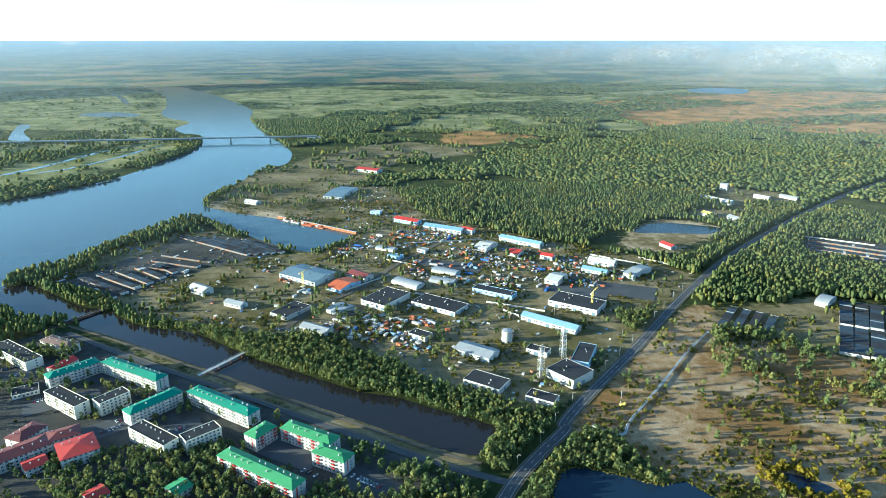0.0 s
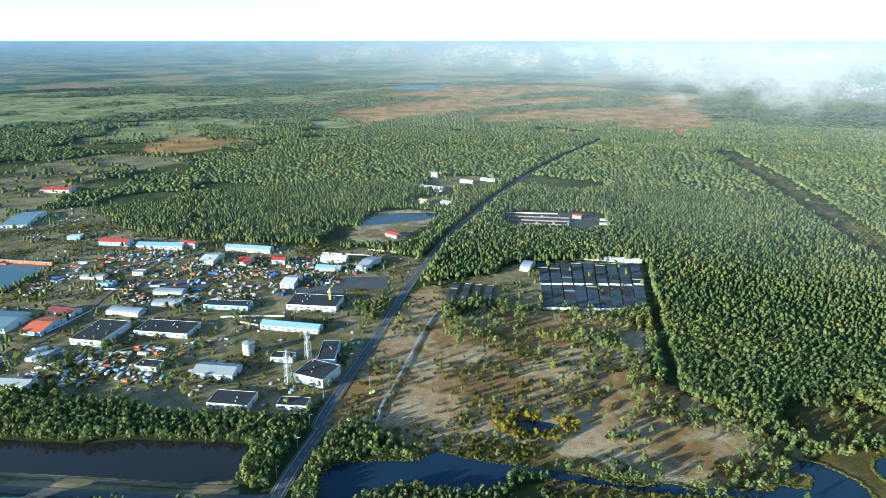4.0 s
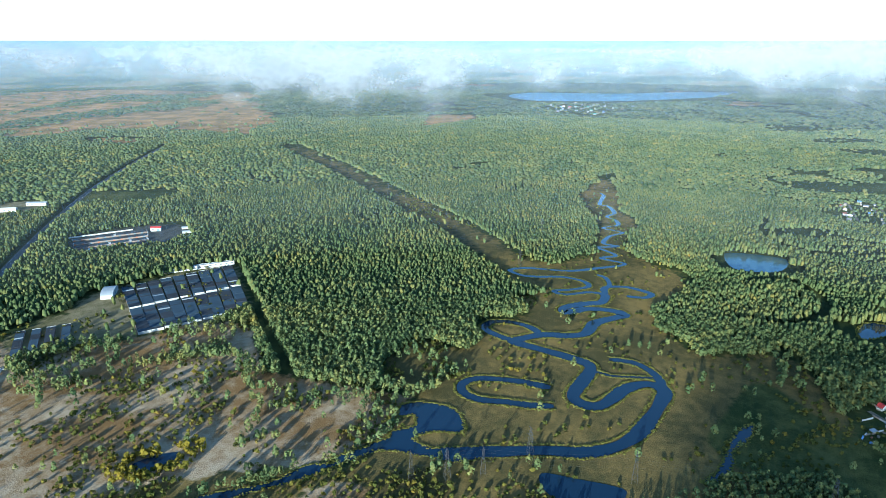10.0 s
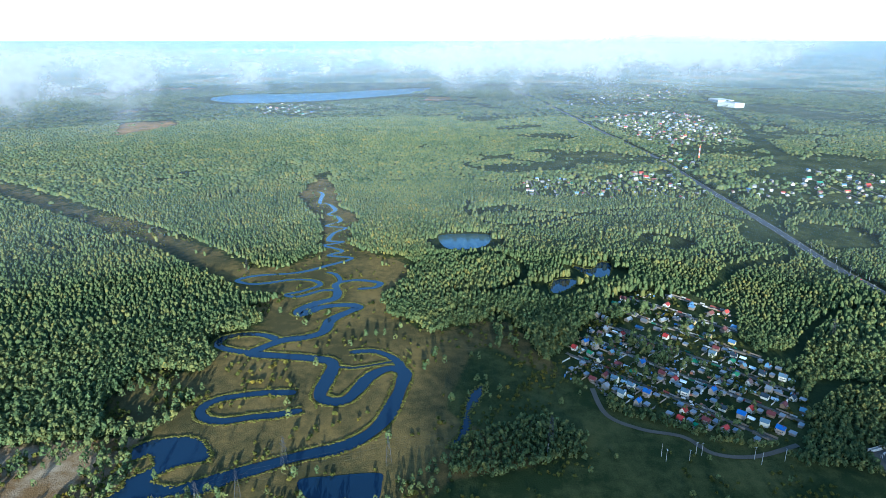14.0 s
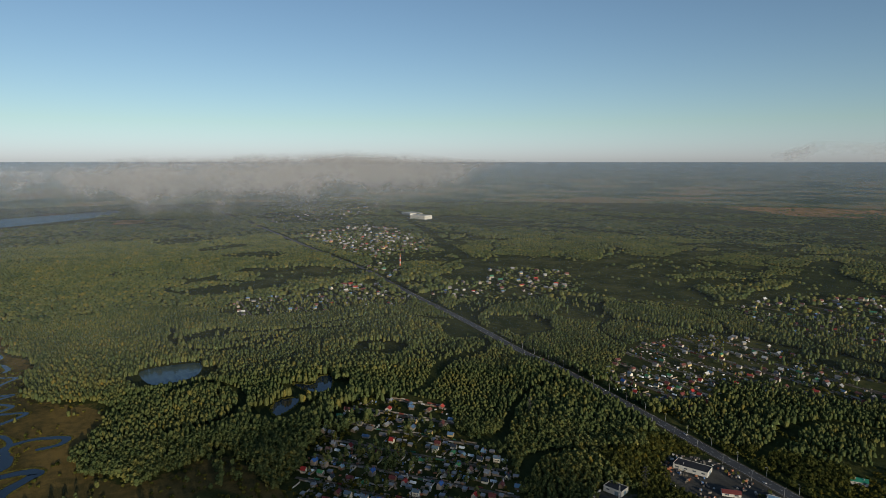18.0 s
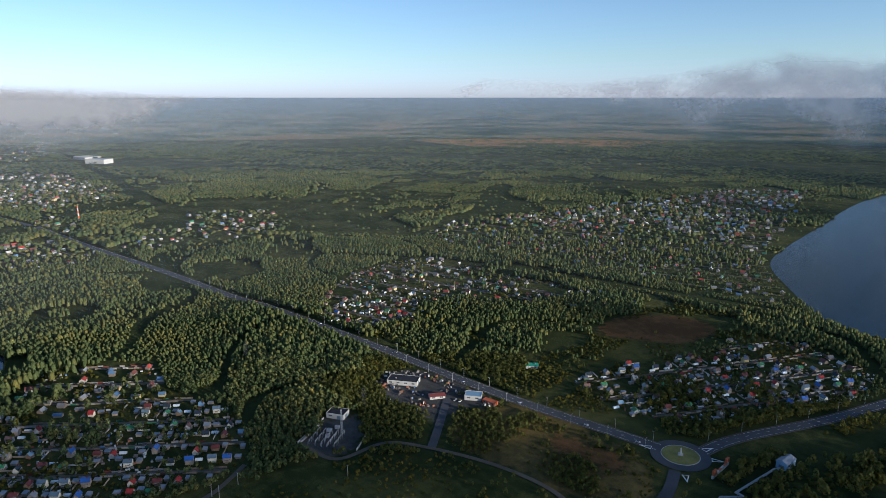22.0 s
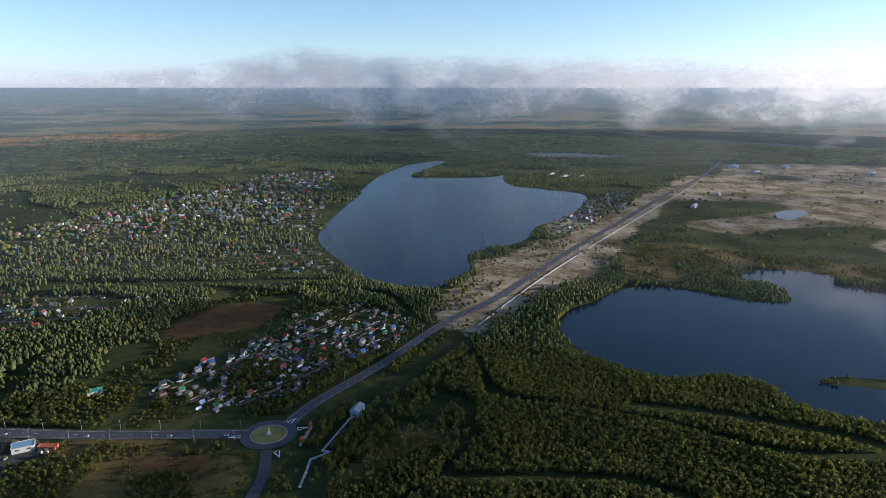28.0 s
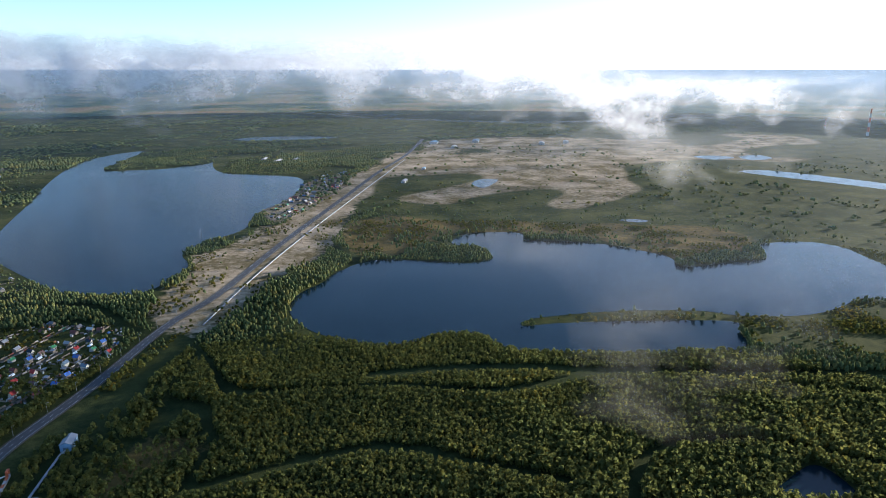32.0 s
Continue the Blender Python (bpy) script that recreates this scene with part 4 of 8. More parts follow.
def dome_cloud(x, y, h, w, rng):
    """Trees further off: a jittered crown of two rings and a top for each place."""
    n = len(x)
    a = rng.uniform(0, 2 * np.pi, (n, 1)) + np.arange(3) * np.pi * 2 / 3
    low = np.stack([np.cos(a), np.sin(a)], -1) * rng.uniform(0.75, 1.2, (n, 3, 1))
    up = np.stack([np.cos(a + 1.05), np.sin(a + 1.05)], -1) * rng.uniform(0.55, 0.95, (n, 3, 1))
    wide, tall = (w * 0.5)[:, None, None], h[:, None, None]
    ring = np.concatenate([low * wide, rng.uniform(0.10, 0.50, (n, 3, 1)) * tall], -1)
    upper = np.concatenate([up * wide, rng.uniform(0.68, 0.95, (n, 3, 1)) * tall], -1)
    top = np.concatenate([rng.normal(0, 0.14, (n, 1, 2)) * wide, rng.uniform(0.9, 1.06, (n, 1, 1)) * tall], -1)
    v = np.concatenate([ring, upper, top], 1)
    v[:, :, 0] += x[:, None]
    v[:, :, 1] += y[:, None]
    f = [(i, (i + 1) % 3, 3 + i) for i in range(3)] + [(3 + i, (i + 1) % 3, 3 + (i + 1) % 3) for i in range(3)] + [(3 + i, 3 + (i + 1) % 3, 6) for i in range(3)]
    return v.reshape(-1, 3), (np.array(f)[None] + (np.arange(n) * 7)[:, None, None]).reshape(-1, 3)


def crown_cloud(x, y, h, w, patches, low, rng):
    """Trees as shells of bent leaf sprays over an egg-shaped crown, tapering for the firs and pines."""
    n, p = len(x), patches
    u = 1 - 1.72 * (np.arange(p) + rng.uniform(0.1, 0.9, (n, p))) / p
    a = np.arange(p) * 2.4 + rng.uniform(0, 6.28, (n, 1)) + rng.normal(0, 0.35, (n, p))
    taper = np.where(rng.uniform(size=(n, 1)) < 0.35, 0.62, 0.18)
    r = np.sqrt(np.clip(1 - u * u, 0.02, 1)) * (1 - taper * (u + 0.15)) * rng.uniform(0.72, 1.15, (n, p))
    half, mid = h * (1 - low) / 2, h * (1 + low) / 2
    c = np.stack([np.cos(a) * r * w[:, None] / 2, np.sin(a) * r * w[:, None] / 2, u * half[:, None]], -1)
    out = c / np.stack([w * w / 4, w * w / 4, half * half], -1)[:, None]
    out = out / np.linalg.norm(out, axis=-1, keepdims=True) + rng.normal(0, 0.38, (n, p, 3))
    out /= np.linalg.norm(out, axis=-1, keepdims=True)
    t1 = np.cross(out, rng.normal(size=(n, p, 3)))
    t1 /= np.maximum(np.linalg.norm(t1, axis=-1, keepdims=True), 1e-6)
    t2 = np.cross(out, t1)
    size = (w[:, None] * rng.uniform(0.85, 1.35, (n, p)) * 1.02 / p ** 0.5)[..., None]
    stretch = rng.uniform(0.7, 1.2, (n, p, 1))
    c = c + np.stack([x, y, mid], -1)[:, None]
    v = np.stack([c + t1 * size * stretch - out * size * 0.30, c + t2 * size + out * size * 0.12, c - t1 * size * stretch - out * size * 0.30, c - t2 * size + out * size * 0.12], 2)
    v[..., 2] = np.maximum(v[..., 2], 0.1)
    f = np.array([(0, 1, 3), (1, 2, 3)])[None] + (np.arange(n * p) * 4)[:, None, None]
    return v.reshape(-1, 3), f.reshape(-1, 3)


def big_mesh(name, verts, faces, tint, material):
    me = bpy.data.meshes.new(name)
    me.vertices.add(len(verts))
    me.vertices.foreach_set("co", verts.astype(np.float32).ravel())
    me.loops.add(len(faces) * 3)
    me.loops.foreach_set("vertex_index", faces.astype(np.int32).ravel())
    me.polygons.add(len(faces))
    me.polygons.foreach_set("loop_start", np.arange(len(faces), dtype=np.int32) * 3)
    me.attributes.new("tint", "FLOAT", "POINT").data.foreach_set("value", tint.astype(np.float32))
    me.update(calc_edges=True)
    me.materials.append(material)
    return new(name, me)


def scatter(r0, r1, gap, jitter=0.45, from_deg=-40, to_deg=242):
    """Places on a jittered grid between two distances from the middle of the plan."""
    g = np.arange(-r1, r1, gap)
    x, y = np.meshgrid(g, g)
    x, y = x.ravel() + rng.uniform(-jitter, jitter, x.size) * gap, y.ravel() + rng.uniform(-jitter, jitter, y.size) * gap
    r, a = np.hypot(x, y), np.degrees(np.arctan2(x, y))
    a = np.where(a < -60, a + 360, a)
    k = (r > r0) & (r <= r1) & (a > from_deg) & (a < to_deg)
    return x[k], y[k]


def stand(name, x, y, height, girth, clumps, material, label, low=0.16):
    """Trees as clusters of clumps, widest a third of the way up, all in one object."""
    n = len(x)
    east = np.interp((np.degrees(np.arctan2(x, y)) + 60) % 360 - 60, [-40, 80, 105, 240], [0.22, 0.22, 0.42, 0.42])
    age = np.tanh(3.2 * (field_noise(x * 0.7 + y * 0.3, y * 1.1 - x * 0.2, 0.0055, 5.5) + 0.45 * field_noise(x, y, 0.017, 8.1)))  # stands of one age end in steps
    h = height * rng.uniform(0.65, 1.12, n) * (1.0 + east * age)
    head = np.degrees(np.arctan2(x, y))
    low_wood = np.interp(np.where(head < -60, head + 360, head), [95, 130, 170], [1.0, 0.85, 0.68])
    low_wood = low_wood if clumps < 2 else np.ones(n)
    h = h * low_wood
    w = girth * low_wood ** 0.6 * rng.uniform(0.7, 1.2, n) * (h / height / low_wood) ** 0.5
    tint = rng.beta(1.6, 2.2, n)
    if clumps == 0:  # reeds and the furthest trees
        v, f = cone_cloud(np.stack([x, y, h * 0.52], 1), np.stack([w * 0.55, w * 0.55, h * 0.46], 1), rng)
        per = 5
    elif clumps == 1:
        v, f = dome_cloud(x, y, h, w, rng)
        per = 7
    else:
        v, f = crown_cloud(x, y, h, w, clumps, low, rng)
        per = 4 * clumps
    return tagged(big_mesh(name, v, f, np.repeat(tint, per), material), label, "woods", kind="stuff")


for name, r0, r1, gap, height, girth, clumps, from_deg, to_deg, material, label in (
        ("near_woods", 150, 720, 3.9, 10.0, 4.9, 15, -40, 132, M_LEAF, "dense mixed wood of birch and pine, touched with yellow"),
        ("young_woods", 150, 720, 3.6, 7.5, 4.3, 11, 124, 242, M_LEAF_LOW, "dense young wood of birch and aspen, olive and yellow"),
        ("middle_woods", 720, 1400, 4.9, 10.5, 6.0, 1, -40, 242, M_LEAF, "dense green wood of birch and pine"),
        ("far_woods", 1400, 2700, 9.0, 10.0, 13.0, 1, -40, 242, M_LEAF, "wide green forest on the plain"),
        ("distant_woods", 2700, 4930, 21, 12, 24, 0, -40, 242, M_LEAF, "distant blue-green forest")):
    x, y = scatter(r0, r1, gap, from_deg=from_deg, to_deg=to_deg)
    trees, _ = survey(x, y)
    if r1 == 720:  # the tall wood and the young one meet along a ragged border
        edge = np.degrees(np.arctan2(x, y)) % 360 - 128 + 4 * field_noise(x, y, 0.02, 12.5)
        edge = np.where(edge > 190, edge - 360, edge)
        trees = np.where((edge < 0) == (name == "near_woods"), trees, 0)
    gaps = field_noise(x, y, 0.006, 3.1)
    head = np.degrees(np.arctan2(x, y)) % 360
    if r1 <= 2700:  # winding cuts and small clearings part the eastern and southern woods into stands
        cut = (head > 88) & (head < 242) & (np.hypot(x, y) > 300)
        winding = np.abs(field_noise(x, y, 0.0042, 9.9)) < 0.022 + 0.008 * (r1 > 720)
        clearing = (head < 185) & (field_noise(x * 0.8 + y * 0.6, y * 0.5 - x * 0.4, 0.006, 15.5) > 0.36)
        trees = np.where(cut & winding & (trees > 0.5), 0.0, trees)
        trees = np.where(cut & clearing & (trees > 0.5), 0.10, trees)
    trees = np.where((gaps > 0.42) & (trees == 1), 0.45, trees)
    grove = np.where((trees < 0.2) & (trees > 0), np.clip(0.5 + 3.0 * field_noise(x, y, 0.02, 7.7), 0.05, 3), 1.0)
    keep = rng.uniform(size=len(x)) < trees * grove
    if name == "near_woods":
        # the nearest trees stand singly, further on in the file
        order = np.argsort(np.where(keep, np.hypot(x, y), 1e9))[:230]
        lone_x, lone_y = x[order], y[order]
        keep[order] = False
    stand(name, x[keep], y[keep], height, girth, clumps, material, label)
x, y = scatter(150, 1300, 4.6)
_, bushes = survey(x, y)
lumps = np.array([noise.noise((a * 0.02, b * 0.02, 8.7)) for a, b in zip(x, y)])
keep = rng.uniform(size=len(x)) < bushes * np.clip(0.5 + 2.5 * lumps, 0, 2)
stand("shrubs", x[keep], y[keep], 3.0, 3.2, 5, M_SHRUB, "low yellowing willow and birch scrub", low=0.2)

ring_x, ring_y = [], []
for outline, spread in ((SAND_POND, 1.35), (SAND_POND, 1.7), (SAND_POND, 2.0)):
    mid = np.mean(outline, axis=0)
    edge = mid + (smooth(outline, True, 7) - mid) * spread
    k = rng.uniform(size=len(edge)) < 0.75
    ring_x.append(edge[k, 0] + rng.normal(0, 1.8, k.sum())), ring_y.append(edge[k, 1] + rng.normal(0, 1.8, k.sum()))
M_GOLD = leaf_material("yellow_leaves", [(0.0, (0.15, 0.14, 0.03)), (0.5, (0.28, 0.22, 0.04)), (1.0, (0.42, 0.29, 0.05))])
stand("pond_bushes", np.concatenate(ring_x), np.concatenate(ring_y), 5.0, 4.4, 8, M_GOLD, "ring of yellow willow bushes about the sand pond", low=0.1)

# a wooded islet in the lake
islet = sheet("islet", smooth(ISLET, True), 0.7, M_GROUND, "low wooded islet in the lake", "islet")
x, y = scatter(2100, 2750, 9, from_deg=150, to_deg=200)
keep = inside(smooth(ISLET, True), x, y) & (rng.uniform(size=len(x)) < 0.45)
stand("islet_trees", x[keep], y[keep], 9.0, 10.0, 0, M_LEAF, "trees and bushes on the islet")

# ---- building kit ----
M_WHITE = mat("white_wall", (0.42, 0.41, 0.385), 0.85, vary=0.12, scale=0.15, fine=1.5)
M_CREAM = mat("cream_wall", (0.62, 0.57, 0.46), 0.85, vary=0.15, scale=0.15, fine=1.5)
M_CONCRETE = mat("concrete", (0.36, 0.35, 0.33), 0.9, vary=0.25, scale=0.2, fine=1.5)
M_BLUEWALL = mat("blue_wall", (0.25, 0.38, 0.52), 0.7, vary=0.2, scale=0.2)
M_TIN = mat("tin_roof", (0.25, 0.26, 0.275), 0.6, 0.1, vary=0.18, scale=0.12, fine=2)
M_TAR = mat("tar_roof", (0.026, 0.027, 0.031), 0.85, vary=0.35, scale=0.1, fine=1.5)
M_SLATE = mat("slate_blue_roof", (0.11, 0.16, 0.20), 0.6, vary=0.2, scale=0.12)
M_DARKSLATE = mat("dark_slate_roof", (0.032, 0.046, 0.062), 0.9, vary=0.3, scale=0.12)
M_TEAL = mat("teal_roof", (0.02, 0.17, 0.11), 0.6, vary=0.18, scale=0.12)
M_GREEN = mat("green_roof", (0.05, 0.20, 0.08), 0.6, vary=0.18, scale=0.12)
M_RED = mat("red_roof", (0.31, 0.028, 0.022), 0.6, vary=0.2, scale=0.12)
M_MAROON = mat("maroon_roof", (0.13, 0.033, 0.03), 0.6, vary=0.2, scale=0.12)
M_BROWN = mat("brown_roof", (0.14, 0.085, 0.07), 0.6, vary=0.2, scale=0.12)
M_ORANGE = mat("orange_paint", (0.42, 0.10, 0.035), 0.6, vary=0.2, scale=0.2)
M_BLUE = mat("pale_blue_roof", (0.17, 0.28, 0.37), 0.6, vary=0.15, scale=0.12)
M_DEEPBLUE = mat("deep_blue_paint", (0.03, 0.10, 0.32), 0.5, vary=0.2, scale=0.3)
M_YELLOW = mat("yellow_paint", (0.62, 0.50, 0.12), 0.6, vary=0.15, scale=0.3)
M_WOOD = mat("grey_wood", (0.26, 0.21, 0.16), 0.9, vary=0.35, scale=0.5)
M_STEEL = mat("pale_steel", (0.36, 0.37, 0.38), 0.6, 0.3, vary=0.2, scale=0.3)
M_RUST = mat("rusty_steel", (0.28, 0.10, 0.05), 0.8, vary=0.4, scale=0.2)
M_RUBBER = mat("rubber", (0.02, 0.02, 0.02), 0.9, vary=0.2)
M_GLASS = mat("window_glass", (0.05, 0.06, 0.075), 0.12, vary=0.4, scale=0.3, bump=0)
M_BLACKMETAL = mat("dark_metal", (0.05, 0.05, 0.055), 0.5, 0.5, vary=0.2)
CAR_PAINTS = [mat("car_paint_white", (0.75, 0.75, 0.74), 0.3, vary=0.05), mat("car_paint_silver", (0.42, 0.43, 0.45), 0.3, 0.4, vary=0.05),
              mat("car_paint_black", (0.03, 0.03, 0.035), 0.3, vary=0.05), mat("car_paint_red", (0.40, 0.03, 0.03), 0.3, vary=0.05), mat("car_paint_blue", (0.05, 0.12, 0.35), 0.3, vary=0.05)]


def box(bm, x0, x1, y0, y1, z0, z1):
    v = [bm.verts.new(p) for p in ((x0, y0, z0), (x1, y0, z0), (x1, y1, z0), (x0, y1, z0), (x0, y0, z1), (x1, y0, z1), (x1, y1, z1), (x0, y1, z1))]
    for f in ((3, 2, 1, 0), (4, 5, 6, 7), (0, 1, 5, 4), (1, 2, 6, 5), (2, 3, 7, 6), (3, 0, 4, 7)):
        bm.faces.new([v[i] for i in f])


def prism(bm, profile, x0, x1):
    """A profile in y and z, drawn out from x0 to x1."""
    a, b = [bm.verts.new((x0, y, z)) for y, z in profile], [bm.verts.new((x1, y, z)) for y, z in profile]
    n = len(profile)
    bm.faces.new(a[::-1])
    bm.faces.new(b)
    for i in range(n):
        bm.faces.new((a[i], a[(i + 1) % n], b[(i + 1) % n], b[i]))


def tube(bm, a, b, r0, r1=None, n=8):
    """A round bar from a to b."""
    a, b = Vector(a), Vector(b)
    r1 = r0 if r1 is None else r1
    q = (b - a).to_track_quat("Z", "Y")
    rings = [[bm.verts.new(p + q @ Vector((r * math.cos(2 * math.pi * i / n), r * math.sin(2 * math.pi * i / n), 0))) for i in range(n)] for p, r in ((a, r0), (b, r1))]
    for i in range(n):
        bm.faces.new((rings[0][i], rings[0][(i + 1) % n], rings[1][(i + 1) % n], rings[1][i]))
    bm.faces.new(rings[0][::-1])
    bm.faces.new(rings[1])


def part(name, bm, material, parent, label=""):
    """One mesh object under a thing or under a part. bm may also be a mesh that is shared."""
    if isinstance(bm, bpy.types.Mesh):
        me = bm
    else:
        me = bpy.data.meshes.new(name)
        bmesh.ops.recalc_face_normals(bm, faces=bm.faces)
        bm.to_mesh(me)
        bm.free()
        me.materials.append(material)
    ob = new(name, me)
    ob.parent = parent
    if label:
        ob["label"] = label
    return ob


def made(*boxes):
    bm = bmesh.new()
    for b in boxes:
        box(bm, *b)
    return bm


def shared(name, bm, *materials):
    me = bpy.data.meshes.new(name)
    bmesh.ops.recalc_face_normals(bm, faces=bm.faces)
    bm.to_mesh(me)
    bm.free()
    for m in materials:
        me.materials.append(m)
    return me


def thing(name, x, y, turn, label, category, group="", z=0.0):
    ob = tagged(new(name), label, category, group)
    ob.matrix_world = pose(x, y, z, 0, 0, turn)
    return ob


def glazed(name, w, h):
    """A window: a proud white frame with a mullion round two recessed dark panes, welded into one."""
    bm = bmesh.new()
    t, m = 0.12, 0.05
    at = lambda x, y, z: bm.verts.new((x, y, z))
    outer = [at(x, -0.12, z) for x, z in ((-w / 2 - t, -h / 2 - t), (w / 2 + t, -h / 2 - t), (w / 2 + t, h / 2 + t), (-w / 2 - t, h / 2 + t))]
    back = [at(v.co.x, 0, v.co.z) for v in outer]
    panes = []
    for x0, x1 in ((-w / 2, -m), (m, w / 2)):
        front = [at(x, -0.12, z) for x, z in ((x0, -h / 2), (x1, -h / 2), (x1, h / 2), (x0, h / 2))]
        deep = [at(v.co.x, -0.05, v.co.z) for v in front]
        for i in range(4):
            bm.faces.new((front[i], front[(i + 1) % 4], deep[(i + 1) % 4], deep[i])).material_index = 1
        bm.faces.new(deep).material_index = 0
        panes.append(front)
    a, b = panes
    for ring in ((outer[0], outer[1], b[1], b[0], a[1], a[0]), (outer[2], outer[3], a[3], a[2], b[3], b[2]), (outer[3], outer[0], a[0], a[3]), (outer[1], outer[2], b[2], b[1]), (a[1], b[0], b[3], a[2])):
        bm.faces.new(ring).material_index = 1
    for i in range(4):
        bm.faces.new((outer[i], outer[(i + 1) % 4], back[(i + 1) % 4], back[i])).material_index = 1
    return shared(name, bm, M_GLASS, M_WHITE)


WINDOW = glazed("window", 1.5, 1.5)
WIDE_WINDOW = glazed("wide_window", 3.2, 1.4)
SMALL_WINDOW = glazed("small_window", 0.9, 1.1)
DOOR = shared("door", made((-0.55, 0.55, -0.08, 0, 0, 2.1), (-0.7, 0.7, -0.9, 0, 2.3, 2.42)), M_BROWN)
GATE = shared("gate", made((-1.9, 1.9, -0.10, 0, 0, 3.6), (-2.1, -1.9, -0.16, 0, 0, 3.8), (1.9, 2.1, -0.16, 0, 0, 3.8), (-2.1, 2.1, -0.16, 0, 3.6, 3.8)), M_SLATE)
VENT = shared("vent", made((-0.35, 0.35, -0.35, 0.35, 0, 1.1), (-0.5, 0.5, -0.5, 0.5, 1.1, 1.25)), M_CONCRETE)
BALCONY = shared("balcony", made((-1.5, 1.5, -1.1, 0, -0.9, -0.75), (-1.5, 1.5, -1.1, -1.0, -0.75, 0.25), (-1.5, -1.4, -1.0, 0, -0.75, 0.25), (1.4, 1.5, -1.0, 0, -0.75, 0.25)), M_CREAM)
BALCONY_RED = shared("balcony_red", made((-1.5, 1.5, -1.1, 0, -0.9, -0.75), (-1.5, 1.5, -1.1, -1.0, -0.75, 0.25), (-1.5, -1.4, -1.0, 0, -0.75, 0.25), (1.4, 1.5, -1.0, 0, -0.75, 0.25)), M_RED)


def put(name, mesh, parent, x, y, z, turn=0.0, label=""):
    ob = part(name, mesh, None, parent, label)
    ob.matrix_local = pose(x, y, z, 0, 0, turn)
    return ob


def gable_roof(bm, L, W, z, rise, over=0.5, thick=0.25):
    prism(bm, [(-W / 2 - over, z - 0.15), (0, z + rise), (W / 2 + over, z - 0.15), (W / 2 + over, z - 0.15 + thick), (0, z + rise + thick), (-W / 2 - over, z - 0.15 + thick)], -L / 2 - over, L / 2 + over)


def hip_roof(bm, L, W, z, rise, over=0.5):
    a, b = L / 2 + over, W / 2 + over
    v = [bm.verts.new(p) for p in ((-a, -b, z), (a, -b, z), (a, b, z), (-a, b, z), (-a + b, 0, z + rise), (a - b, 0, z + rise), (-a, -b, z - 0.3), (a, -b, z - 0.3), (a, b, z - 0.3), (-a, b, z - 0.3))]
    for f in ((0, 1, 5, 4), (1, 2, 5), (2, 3, 4, 5), (3, 0, 4), (9, 8, 7, 6), (6, 7, 1, 0), (7, 8, 2, 1), (8, 9, 3, 2), (9, 6, 0, 3)):
        bm.faces.new([v[i] for i in f])


def apartment_block(x, y, turn, L, W, storeys, roof_mat, roof, label):
    H = storeys * 2.8 + 0.8
    ob = thing("apartment_block" if storeys > 2 else "town_building", x, y, turn, label, "building", "town blocks")
    wall = M_CREAM if roof == "flat" else M_WHITE
    part("wall", made((-L / 2, L / 2, -W / 2, W / 2, 0, H)), wall, ob)
    part("plinth", made((-L / 2 - 0.1, L / 2 + 0.1, -W / 2 - 0.1, W / 2 + 0.1, 0, 0.8)), M_CONCRETE, ob)
    bm = bmesh.new()
    if roof == "flat":
        box(bm, -L / 2, L / 2, -W / 2, W / 2, H, H + 0.15)
        for b in ((-L / 2 - 0.15, L / 2 + 0.15, -W / 2 - 0.15, -W / 2 + 0.25), (-L / 2 - 0.15, L / 2 + 0.15, W / 2 - 0.25, W / 2 + 0.15), (-L / 2 - 0.15, -L / 2 + 0.25, -W / 2, W / 2), (L / 2 - 0.25, L / 2 + 0.15, -W / 2, W / 2)):
            part("parapet", made((*b, H, H + 0.55)), wall, ob)
    else:
        (hip_roof if storeys > 2 else gable_roof)(bm, L, W, H, 2.4 if storeys > 2 else 2.0)
    roof_ob = part("roof", bm, roof_mat, ob)
    rnd = random.Random(int(x * 7 + y))
    for i in range(int(L / 6)):
        u = -L / 2 + 4 + i * 6 + rnd.uniform(-0.7, 0.7)
        if u < L / 2 - 3:
            side = rnd.choice((-1, 1))
            put("vent", VENT, roof_ob, u, side * W * 0.22, H + (0.1 if roof == "flat" else 1.5))
    bays = int((L - 2) / 3.1)
    balcony = BALCONY_RED if roof_mat is M_GREEN else BALCONY
    seen = 1 if -math.sin(radians(turn)) * -x + math.cos(radians(turn)) * -y > 0 else -1
    for side in (seen,):
        for i in range(bays):
            u = (i - (bays - 1) / 2) * (L - 2) / bays
            for s in range(storeys):
                z = 2.25 + s * 2.85
                if storeys > 2 and i % 4 == 1 and s > 0:
                    put("balcony", balcony, ob, u, side * W / 2, z, 0 if side < 0 else 180)
                put("window", WINDOW, ob, u, side * W / 2, z, 0 if side < 0 else 180)
        for i in range(max(1, int(L / 18))):
            put("door", DOOR, ob, -L / 2 + 9 + i * 18 if L > 20 else 0, side * (W / 2 + 0.05), 0.02, 0 if side < 0 else 180)
    for end in (-1, 1):
        for s in range(storeys):
            put("window", WINDOW, ob, end * L / 2, 1.8, 2.25 + s * 2.85, 90 if end > 0 else -90)
        if storeys == 4 and roof != "flat":
            part("painted_panel", made((end * L / 2 - 0.05, end * L / 2 + 0.05, -2.8, -1.6, 2, H - 1.0)), M_RED if roof_mat is M_GREEN else M_TEAL, ob, "painted stripe on the end wall")
    return ob


